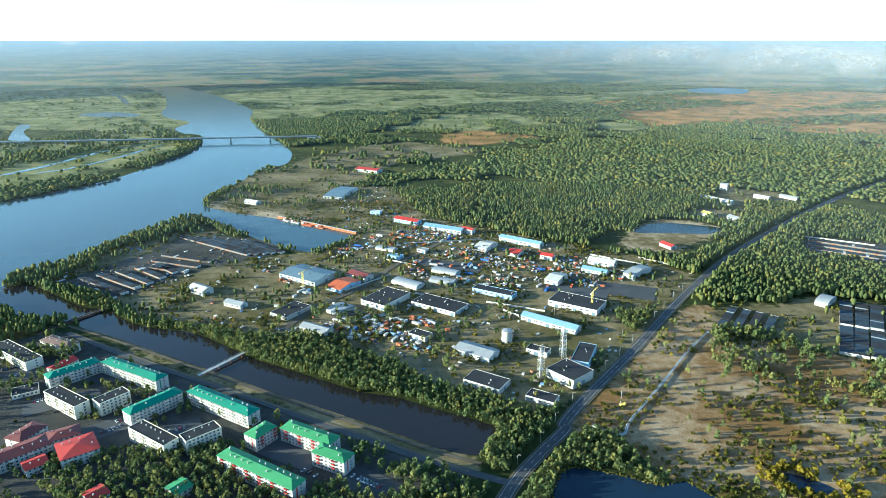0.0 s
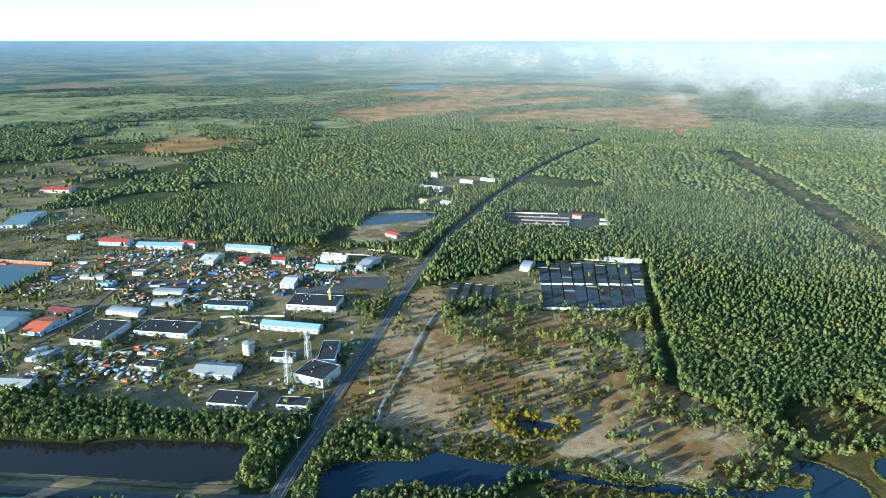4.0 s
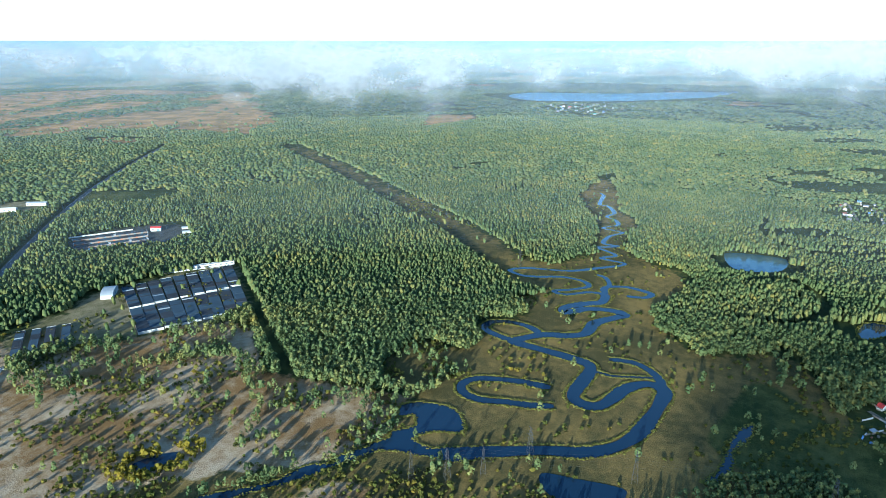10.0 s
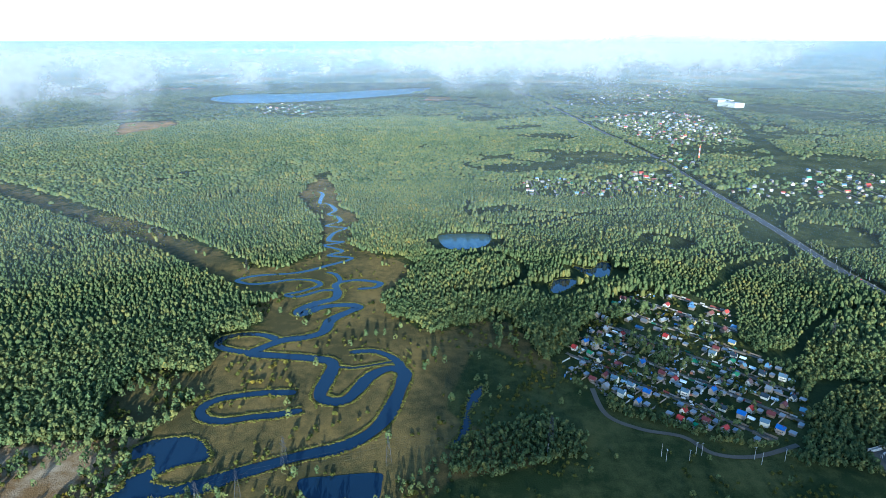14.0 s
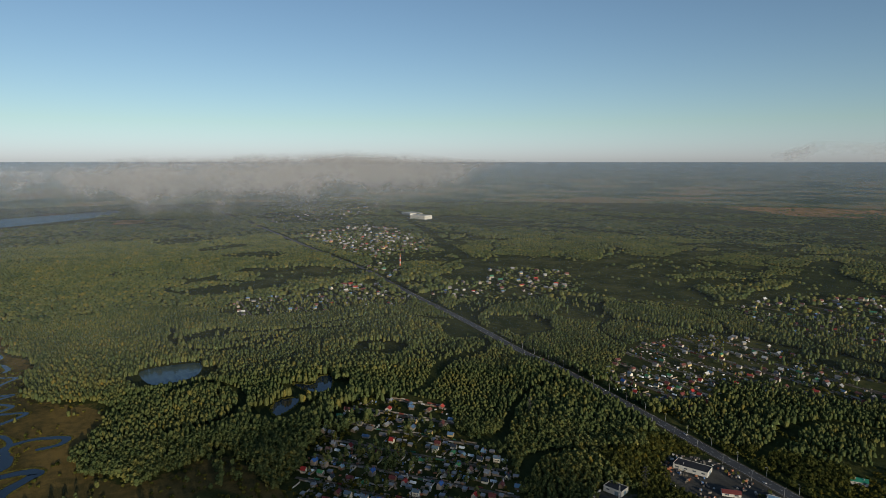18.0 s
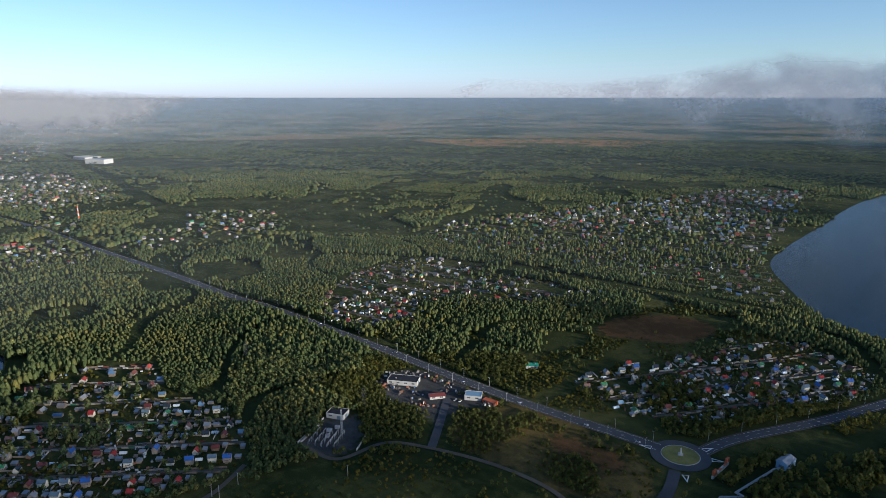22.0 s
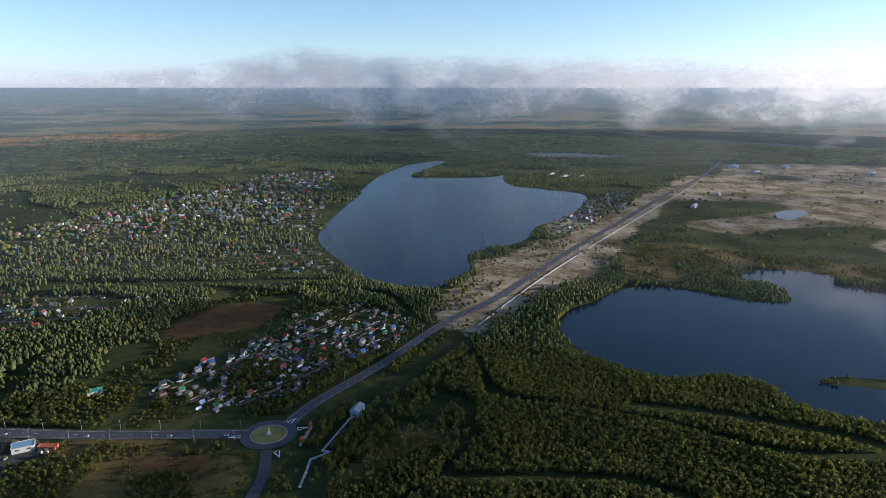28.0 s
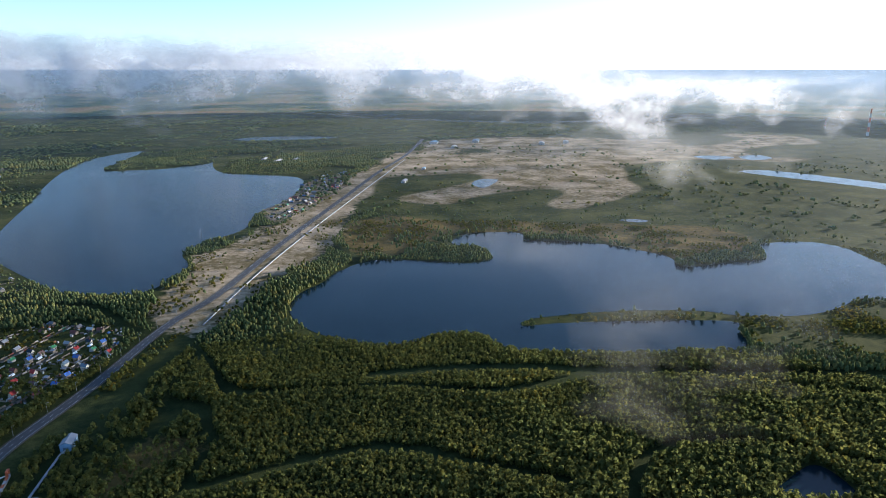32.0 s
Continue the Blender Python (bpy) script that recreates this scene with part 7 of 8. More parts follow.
def container(x, y, turn):
    k = rnd.choices(range(6), (2, 3, 4, 2, 4, 1))[0]
    ob = tagged(new("container", BOXES[k]), f"{BOX_WORDS[k]} ribbed steel container in a works yard", "container", "yard containers")
    ob.matrix_world = pose(x, y, 0, 0, 0, turn)


TRUCK_CAB = shared("truck_cab", made((-1.2, 1.2, 2.2, 4.0, 0.7, 3.0), (-1.15, 1.15, 3.9, 4.08, 1.8, 2.8)), M_ORANGE)
TRUCK_BED = shared("truck_bed", made((-1.25, 1.25, -4, 1.9, 1.0, 1.2), (-1.25, -1.15, -4, 1.9, 1.2, 2.3), (1.15, 1.25, -4, 1.9, 1.2, 2.3), (-1.25, 1.25, -4, -3.9, 1.2, 2.3), (-1.25, 1.25, 1.8, 1.9, 1.2, 2.5)), M_ORANGE)
TRUCK_BED_GREY = shared("truck_bed_grey", made((-1.25, 1.25, -4, 1.9, 1.0, 1.2), (-1.2, 1.2, -4, 1.9, 1.2, 3.1)), M_TIN)
bm = bmesh.new()
tube(bm, (-0.2, 0, 0.55), (0.2, 0, 0.55), 0.55, n=10)
TRUCK_WHEEL = shared("truck_wheel", bm, M_RUBBER)


def lorry(x, y, turn):
    tipper = rnd.random() < 0.6
    ob = thing("lorry", x, y, turn, "orange tipper lorry parked in a works yard" if tipper else "orange lorry with a grey box body", "lorry", "lorries")
    part("cab", TRUCK_CAB, None, ob)
    part("bed", TRUCK_BED if tipper else TRUCK_BED_GREY, None, ob)
    for sx in (-1.1, 1.1):
        for sy in (-2.8, 2.8):
            put("wheel", TRUCK_WHEEL, ob, sx, sy, 0)


def fill_yard(outline, count, makers):
    p = np.array(outline, float)
    lo, hi = p.min(0), p.max(0)
    placed = []
    taken = [(o.location.x, o.location.y) for o in scene.objects if o.parent is None and o.name.split(".")[0] in ("warehouse", "store_building", "storage_tank")]
    heading = rnd.uniform(-35, -20)
    tries = 0
    while len(placed) < count and tries < 6000:
        tries += 1
        x, y = rnd.uniform(lo[0], hi[0]), rnd.uniform(lo[1], hi[1])
        if not inside(p, np.array([x]), np.array([y]))[0] or any(math.hypot(x - a, y - b) < 7 for a, b in placed) or any(math.hypot(x - a, y - b) < 24 for a, b in taken):
            continue
        placed.append((x, y))
        rnd.choice(makers)(x, y, heading + rnd.choice((0, 90)) + rnd.gauss(0, 6))


fill_yard(YARD_A, 75, (container, container, lorry))
fill_yard(YARD_B, 40, (container,))
fill_yard(YARD_C, 45, (container, container, lorry))
car_row(-393, 545, 25, 9)
car_row(-344, 501, 30, 10)
car_row(-318, 485, 30, 9)
car_row(-217, 451, 30, 7)
car_row(-252, 515, 30, 5)
car_row(-59, 390, -30, 9)
car_row(-50, 384, -30, 8)
car_row(-412, 558, 40, 8)
car_row(-197, 487, -30, 8)
car_row(-177, 469, -30, 6)
car_row(-262, 470, 40, 7)
car_row(-96, 396, -30, 5)
car_row(-268, 453, 40, 6)
car_row(-175, 641, -20, 8)
car_row(-159, 626, -20, 7)
car_row(-83, 670, -25, 6)
car_row(446, -414, 10, 5)
car_row(389, -460, 10, 4)
lane = smooth(HIGHWAY, False, 8)
for i in (5, 11, 17, 23, 30, 36, 44):
    if i + 1 < len(lane):
        d = lane[i + 1] - lane[i]
        a = math.degrees(math.atan2(d[1], d[0]))
        side = 3.4 if i % 2 else -3.4
        car(lane[i][0] - side * math.sin(radians(a)), lane[i][1] + side * math.cos(radians(a)), a - 90 + (180 if side > 0 else 0), z=0.62)

# ---- fences, pipes, pylons ----
SLAB = shared("slab", made((-1.45, 1.45, -0.08, 0.08, 0.15, 2.4), (-1.3, 1.3, -0.12, 0.12, 0.5, 1.0), (-1.3, 1.3, -0.12, 0.12, 1.4, 1.9)), M_WHITE)
SLAB_POST = shared("slab_post", made((-0.12, 0.12, -0.15, 0.15, 0, 2.6)), M_CONCRETE)


def slab_fence(x0, y0, x1, y1):
    L, a = math.hypot(x1 - x0, y1 - y0), math.degrees(math.atan2(y1 - y0, x1 - x0))
    ob = thing("concrete_fence", x0, y0, a, "whitewashed concrete slab fence round a yard", "fence", "yard fences")
    for i in range(int(L / 6)):
        bigger = put("slab", SLAB, ob, 3 + i * 6, 0, 0)
        bigger.scale = (2.03, 1, 1)
        put("post", SLAB_POST, ob, i * 6, 0, 0)


slab_fence(52, 718, 121, 689)
slab_fence(70, 694, 90, 673)
slab_fence(216, 898, 282, 852)
slab_fence(283, 885, 348, 829)
slab_fence(-71, 812, -130, 747)
slab_fence(-35, 747, 44, 702)
slab_fence(-85, 878, -35, 849)
slab_fence(-56, 954, 68, 974)
slab_fence(662, 942, 577, 992)
slab_fence(439, -303, 454, -337)


def pipe_run(name, line, r, z, gap, label, count=2, bends=False):
    curve = np.array([tuple(Vector(p).lerp(Vector(q), k / 8)) for p, q in zip(line[:-1], line[1:]) for k in range(8)]) if bends else smooth(line, False, 6)
    ob = tagged(new(name), label, "pipeline")
    ob.location = (float(curve[0][0]), float(curve[0][1]), 0)
    way = np.gradient(curve, axis=0)
    way /= np.hypot(*way.T)[:, None]
    side = np.stack([-way[:, 1], way[:, 0]], 1)
    for k in range(count):
        bm = bmesh.new()
        path = curve + side * (k - (count - 1) / 2) * r * 2.6 - curve[0]
        ends = [[bm.verts.new((p[0] + n[0] * r * math.cos(a), p[1] + n[1] * r * math.cos(a), z + r * math.sin(a))) for a in np.arange(8) * math.pi / 4] for p, n in zip(path, side)]
        for a, b in zip(ends[:-1], ends[1:]):
            for i in range(8):
                bm.faces.new((a[i], a[(i + 1) % 8], b[(i + 1) % 8], b[i]))
        part("pipe", bm, M_STEEL, ob)
    for p, n in list(zip(curve - curve[0], side))[::2]:
        s = part("support", made((-0.25, 0.25, -r * 3, r * 3, 0, z - r)), M_CONCRETE, ob)
        s.matrix_local = pose(p[0], p[1], 0, 0, 0, math.degrees(math.atan2(n[1], n[0])) - 90)


pipe_run("heating_pipe", PIPE, 0.42, 1.2, 8, "pair of silvery pipes on low supports", bends=True)
pipe_run("heating_pipe", PIPE_W, 0.5, 1.4, 8, "pair of pale pipes on low supports crossing sand")
pipe_run("heating_pipe", PIPELINE, 0.4, 1.0, 12, "long pale pipeline beside the lake road")

bm = bmesh.new()
lattice(bm, 2.2, 0.5, 24, 6, 0.06)
PYLON_BODY = shared("pylon_body", bm, M_BLACKMETAL)
bm = bmesh.new()
for z, w in ((17, 5.0), (20.5, 4.0), (24, 3.0)):
    tube(bm, (-w, 0, z), (w, 0, z), 0.14, n=4)
    tube(bm, (-w, 0, z), (0, 0, z + 1.4), 0.08, n=3)
    tube(bm, (w, 0, z), (0, 0, z + 1.4), 0.08, n=3)
PYLON_ARMS = shared("pylon_arms", bm, M_BLACKMETAL)


def pylon(x, y, turn):
    ob = thing("power_pylon", x, y, turn, "grey steel lattice power pylon", "pylon", "power pylons")
    part("lattice", PYLON_BODY, None, ob)
    part("crossarms", PYLON_ARMS, None, ob.children[0])


def power_line(points):
    for i, (x, y) in enumerate(points):
        j = min(i, len(points) - 2)
        a = math.degrees(math.atan2(points[j + 1][1] - points[j][1], points[j + 1][0] - points[j][0]))
        pylon(x, y, a + 90)
    for (ax, ay), (bx, by) in zip(points[:-1], points[1:]):
        L = math.hypot(bx - ax, by - ay)
        nx, ny = -(by - ay) / L, (bx - ax) / L
        bm = bmesh.new()
        for w, z in ((4.9, 16.6), (-4.9, 16.6), (3.9, 20.1), (-3.9, 20.1)):
            pts = [(ax + (bx - ax) * t + nx * w, ay + (by - ay) * t + ny * w, z - 16 * t * (1 - t) * L / 300) for t in np.linspace(0, 1, 13)]
            for p, q in zip(pts[:-1], pts[1:]):
                tube(bm, p, q, 0.022, n=3)
        me = shared("power_cable", bm, M_BLACKMETAL)
        tagged(new("power_cable", me), "thin sagging cables between pylons", "cable", "power cables")


power_line([(331, 204), (360, 161), (405, 63), (438, -60)])
power_line([(346, 183), (399, 140)])
power_line([(798, 308), (937, 498), (1077, 706), (1277, 1005), (1470, 1309)])
power_line([(964, 337), (1472, 792), (1732, 1053)])
power_line([(802, 1965), (576, 2086), (306, 2180)])
power_line([(444, -383), (637, -373)])
power_line([(-189, -1130), (-25, -1217)])

bm = bmesh.new()
tube(bm, (0, 0, 0), (0, 0, 11), 0.2, 0.13, n=6)
POLE = shared("pole", bm, M_CONCRETE)
POLE_ARM = shared("pole_arm", made((-1.1, 1.1, -0.06, 0.06, 10.2, 10.35), (-0.95, -0.85, -0.05, 0.05, 10.35, 10.6), (0.85, 0.95, -0.05, 0.05, 10.35, 10.6)), M_STEEL)


def utility_pole(x, y, turn=0):
    ob = thing("utility_pole", x, y, turn, "pale concrete utility pole with a short arm", "pole", "utility poles")
    part("post", POLE, None, ob)
    part("crossarm", POLE_ARM, None, ob)


utility_pole(422, -56, 0)
utility_pole(420, -144, 37)
utility_pole(420, -161, 74)
utility_pole(429, -173, 111)
utility_pole(420, -214, 148)
utility_pole(425, -233, 5)
utility_pole(368, -298, 42)
utility_pole(426, -211, 79)
utility_pole(430, -169, 116)
utility_pole(426, -142, 153)
utility_pole(189, 619, 10)
utility_pole(127, 678, 47)
utility_pole(63, 786, 84)


def chimney(x, y, r, h, label):
    ob = thing("tall_chimney", x, y, 0, label, "chimney", "chimneys")
    for i in range(6):
        bm = bmesh.new()
        tube(bm, (0, 0, h * i / 6), (0, 0, h * (i + 1) / 6), r * (1 - 0.08 * i), r * (1 - 0.08 * (i + 1)), n=16)
        part("ring", bm, M_ORANGE if i % 2 else M_WHITE, ob)


chimney(1733, -581, 2.2, 38, "slim red and white striped chimney")
chimney(-2989, -2062, 6, 125, "very tall pale striped power station chimney")
chimney(-3214, -2456, 4, 45, "pale striped chimney far off")


def substation():
    x0, y0, turn = 431, -327, -62
    ob = thing("transformer", x0, y0, turn, "grey substation transformer with finned radiators", "transformer", "substation gear")
    part("tank", made((-2, 2, -1.3, 1.3, 0.4, 3.2)), M_STEEL, ob)
    for i in range(5):
        part("radiator", made((-1.8 + i * 0.8, -1.4 + i * 0.8, -2.2, -1.3, 0.7, 2.9)), M_STEEL, ob)
    for i in range(3):
        bm = bmesh.new()
        tube(bm, (-1 + i, 0, 3.2), (-1 + i, 0, 4.6), 0.2, 0.1, n=8)
        part("bushing", bm, M_BROWN, ob)
    a = radians(turn)
    at = lambda u, v: (x0 + u * math.cos(a) - v * math.sin(a), y0 + u * math.sin(a) + v * math.cos(a))
    for u, v in ((9, 2), (16, -3)):
        copy_thing(ob, pose(*at(u, v), 0, 0, 0, turn + 90))
    first = None
    for i in range(3):
        for j in range(5):
            if first is None:
                first = thing("switchgear_gantry", *at(-14, -14), turn, "pale steel gantry with insulators in the substation", "gantry", "substation gear")
                bm = bmesh.new()
                for u in (-3, 3):
                    lattice_at = [(u, 0, 0), (u, 0, 5.2)]
                    tube(bm, *lattice_at, 0.12, n=4)
                part("posts", bm, M_STEEL, first)
                part("beam", made((-3.2, 3.2, -0.15, 0.15, 5.1, 5.35)), M_STEEL, first)
                for u in (-2, 0, 2):
                    bm = bmesh.new()
                    tube(bm, (u, 0, 4.0), (u, 0, 5.1), 0.11, n=6)
                    part("insulator", bm, M_WHITE, first)
                    bm = bmesh.new()
                    tube(bm, (u, 1.6, 0), (u, 1.6, 2.6), 0.11, 0.15, n=6)
                    part("breaker", bm, M_WHITE, first)
            else:
                copy_thing(first, pose(*at(-14 + i * 9, -14 + j * 6), 0, 0, 0, turn))
    slab_fence(441, -302, 462, -350)
    slab_fence(393, -329, 414, -366)
    mast = thing("lightning_mast", 426, -340, 20, "pale lattice lightning mast in the substation", "mast")
    bm = bmesh.new()
    lattice(bm, 0.9, 0.35, 24, 9, 0.09)
    part("lattice", bm, M_STEEL, mast)
    bm = bmesh.new()
    tube(bm, (0, 0, 24), (0, 0, 28), 0.08, 0.03, n=5)
    part("spike", bm, M_STEEL, mast)


substation()


# ---- bridges and quay ----
def footbridge(x0, y0, x1, y1):
    L, a = math.hypot(x1 - x0, y1 - y0), math.degrees(math.atan2(y1 - y0, x1 - x0))
    ob = thing("footbridge", x0, y0, a, "narrow pale footbridge over the dark canal", "bridge")
    part("deck", made((0, L, -1.6, 1.6, 2.6, 3.0)), M_STEEL, ob)
    for s in (-1.6, 1.6):
        part("handrail", made((0, L, s - 0.06, s + 0.06, 4.0, 4.12), *[(u, u + 0.1, s - 0.05, s + 0.05, 3.0, 4.0) for u in np.arange(0, L, 2.5)]), M_STEEL, ob)
    for u in np.arange(8, L, 14):
        part("trestle", made((u - 0.25, u + 0.25, -1.5, -1.1, -1, 2.6), (u - 0.25, u + 0.25, 1.1, 1.5, -1, 2.6), (u - 0.3, u + 0.3, -1.8, 1.8, 2.3, 2.6)), M_RUST, ob)


footbridge(-228, 536, -178, 616)


def dam(x0, y0, x1, y1):
    L, a = math.hypot(x1 - x0, y1 - y0), math.degrees(math.atan2(y1 - y0, x1 - x0))
    ob = thing("timber_dam", x0, y0, a, "dark timber dam across the canal's end", "dam")
    part("deck", made((0, L, -2.2, 2.2, 1.8, 2.2)), M_RUBBER, ob)
    part("face", made((0, L, -1.6, 1.6, 0, 1.8)), M_BROWN, ob)
    for u in np.arange(2, L, 5):
        part("pile", made((u - 0.2, u + 0.2, -2.4, -2.2, 0, 2.8), (u - 0.2, u + 0.2, 2.2, 2.4, 0, 2.8), (u - 0.2, u + 0.2, -2.2, 2.2, 2.2, 2.35)), M_BROWN, ob)
    for s in (-2.3, 2.3):
        part("handrail", made((0, L, s - 0.05, s + 0.05, 2.8, 2.95)), M_WOOD, ob)


dam(-435, 630, -392, 700)


def river_bridge():
    x0, y0, x1, y1 = -1700, 1868, -399, 2046
    L, a = math.hypot(x1 - x0, y1 - y0), math.degrees(math.atan2(y1 - y0, x1 - x0))
    ob = thing("river_bridge", x0, y0, a, "long low girder bridge across the broad river", "bridge")
    part("deck", made((0, L, -5, 5, 13.2, 13.8)), M_CONCRETE, ob)
    part("girder", made((0, L, -4, 4, 10.8, 13.2)), M_SLATE, ob)
    for s in (-4.9, 4.9):
        part("parapet", made((0, L, s - 0.1, s + 0.1, 13.8, 14.9)), M_STEEL, ob)
    for u in np.arange(90, L - 20, 120):
        part("pier", made((u - 1.8, u + 1.8, -4, 4, -1, 10.8), (u - 3, u + 3, -5, 5, -1, 2.5)), M_CONCRETE, ob)
    part("abutment", made((L - 30, L + 14, -7, 7, 0, 10.8)), M_WHITE, ob)


river_bridge()


def quay():
    x0, y0, x1, y1 = -293, 1106, -141, 1004
    L, a = math.hypot(x1 - x0, y1 - y0), math.degrees(math.atan2(y1 - y0, x1 - x0))
    ob = thing("quay_wall", x0, y0, a, "rust-brown sheet-pile quay wall along the bay", "quay")
    part("wall", made((0, L, -0.6, 2.0, -1, 4.0)), M_RUST, ob)
    part("coping", made((0, L, -0.8, 2.2, 4.0, 4.3)), M_CONCRETE, ob)
    for i in range(int(L / 6)):
        part("pile", made((i * 6, i * 6 + 0.7, -1.0, -0.6, -1, 4.0)), M_RUST, ob)
    c, s = math.cos(radians(a)), math.sin(radians(a))
    for u, L2, m, w in ((50, 20, M_WHITE, "white"), (78, 24, M_ORANGE, "rust-orange"), (28, 14, M_WHITE, "small white"), (108, 18, M_RUST, "rusty")):
        b = thing("barge", x0 + u * c + 6 * s, y0 + u * s - 6 * c, a, f"{w} barge moored at the quay", "boat", "boats", z=0.2)
        bm = bmesh.new()
        prism(bm, [(-2.6, 1.6), (-2.0, 0), (2.0, 0), (2.6, 1.6)], -L2 / 2, L2 / 2)
        part("hull", bm, m, b)
        part("deckhouse", made((-L2 / 2 + 1, -L2 / 2 + 5, -1.6, 1.6, 1.6, 4.2)), M_WHITE, b)


quay()
bm = bmesh.new()
prism(bm, [(-0.8, 0.8), (-0.5, 0), (0.5, 0), (0.8, 0.8)], -2.8, 2.4)
BOAT = shared("boat_hull", bm, M_WHITE)
for i in range(26):
    k = rnd.uniform(0.5, 6.4)
    p = [Vector(q) for q in RIVER[1:9]]
    q = p[int(k)].lerp(p[int(k) + 1], k % 1)
    ob = tagged(new("boat", BOAT), "small white boat drawn up at the shore", "boat", "shore boats")
    ob.matrix_world = pose(q.x + rnd.uniform(-3, 3), q.y + rnd.uniform(-3, 3), 0.3, 0, 0, rnd.uniform(0, 180))

# ---- reeds along the creek ----
rx, ry = [], []
for name, line, width, material in STREAMS[:8]:
    curve = smooth(line, False, 24)
    way = np.gradient(curve, axis=0)
    way /= np.maximum(np.hypot(*way.T)[:, None], 1e-6)
    for side in (-1, 1):
        edge = curve + np.stack([-way[:, 1], way[:, 0]], 1) * side * (width / 2 + 0.3)
        out = np.ones(len(edge), bool)
        for poly in wet_polys:
            out &= ~inside(poly, edge[:, 0], edge[:, 1])
        rx.append(edge[out, 0]), ry.append(edge[out, 1])
for outline in (POOL, CREEK_LOW, INLET_MARSH, POND_B, POND_C):
    edge = smooth(outline, True, 16)
    out = np.ones(len(edge), bool)
    for (_, other, *_), poly in zip(WATERS, wet_polys):
        if other is not outline:
            out &= ~inside(poly, edge[:, 0], edge[:, 1])
    rx.append(edge[out, 0]), ry.append(edge[out, 1])
rx, ry = np.concatenate(rx), np.concatenate(ry)
rx, ry = np.repeat(rx, 2) + rng.normal(0, 0.9, len(rx) * 2), np.repeat(ry, 2) + rng.normal(0, 0.9, len(ry) * 2)
M_REED = leaf_material("reeds", [(0.0, (0.20, 0.19, 0.05)), (0.6, (0.30, 0.27, 0.07)), (1.0, (0.40, 0.34, 0.10))])
dry = np.ones(len(rx), bool)
for line, reach in wet_lines:
    dry &= ~near_line(line, rx, ry, reach - 0.4)
stand("reeds", rx[dry], ry[dry], 1.3, 2.0, 0, M_REED, "yellow-green reeds fringing the creek")


# ---- single trees nearest to the camera ----
def tree_meshes(seed, h, w, birch):
    r = random.Random(seed)
    bm = bmesh.new()
    tube(bm, (0, 0, 0), (r.uniform(-0.3, 0.3), r.uniform(-0.3, 0.3), h * 0.8), 0.20, 0.05, n=6)
    for i in range(6):
        z, a = h * (0.3 + 0.09 * i), i * 2.4
        tube(bm, (0, 0, z), (math.cos(a) * w * 0.35, math.sin(a) * w * 0.35, z + h * 0.08), 0.07, 0.02, n=4)
    trunk = shared("trunk", bm, M_BIRCH if birch else M_BARK)
    g2 = np.random.default_rng(seed)
    n = 46
    u = g2.uniform(0, 1, n)
    prof = np.sin(np.pi * (0.12 + 0.86 * u)) ** 0.7 * (1 - 0.35 * u)
    a, d = g2.uniform(0, 2 * np.pi, n), np.sqrt(g2.uniform(0.1, 1, n)) * w * 0.5 * prof
    centres = np.stack([d * np.cos(a), d * np.sin(a), h * (0.22 + 0.76 * u)], 1)
    sizes = np.stack([g2.uniform(0.45, 0.95, n)] * 2 + [g2.uniform(0.5, 1.0, n)], 1) * (w / 5.0)
    v, f = clump_cloud(centres, sizes, g2)
    crown = big_mesh("crown", v, f, np.full(len(v), g2.uniform(0.15, 0.75)), M_LEAF)
    me = crown.data
    bpy.data.objects.remove(crown)
    return trunk, me


M_BIRCH = mat("birch_bark", (0.55, 0.53, 0.48), 0.8, vary=0.3, scale=2.0)
KINDS = [tree_meshes(i, h, w, b) for i, (h, w, b) in enumerate(((13, 5.0, 1), (15, 5.6, 1), (11, 4.6, 1), (14, 4.4, 0), (16, 5.0, 0), (9, 4.8, 1)))]
x, y = lone_x, lone_y
for i in range(min(len(x), 290)):
    k = rnd.randrange(6)
    ob = thing("tree", x[i], y[i], rnd.uniform(0, 360), "slender green birch with small yellowing leaves" if k in (0, 1, 2, 5) else "dark green conifer with dense boughs", "tree", "single trees")
    s = rnd.uniform(0.8, 1.15)
    ob.scale = (s, s, s)
    part("trunk", KINDS[k][0], None, ob)
    part("crown", KINDS[k][1], None, ob)

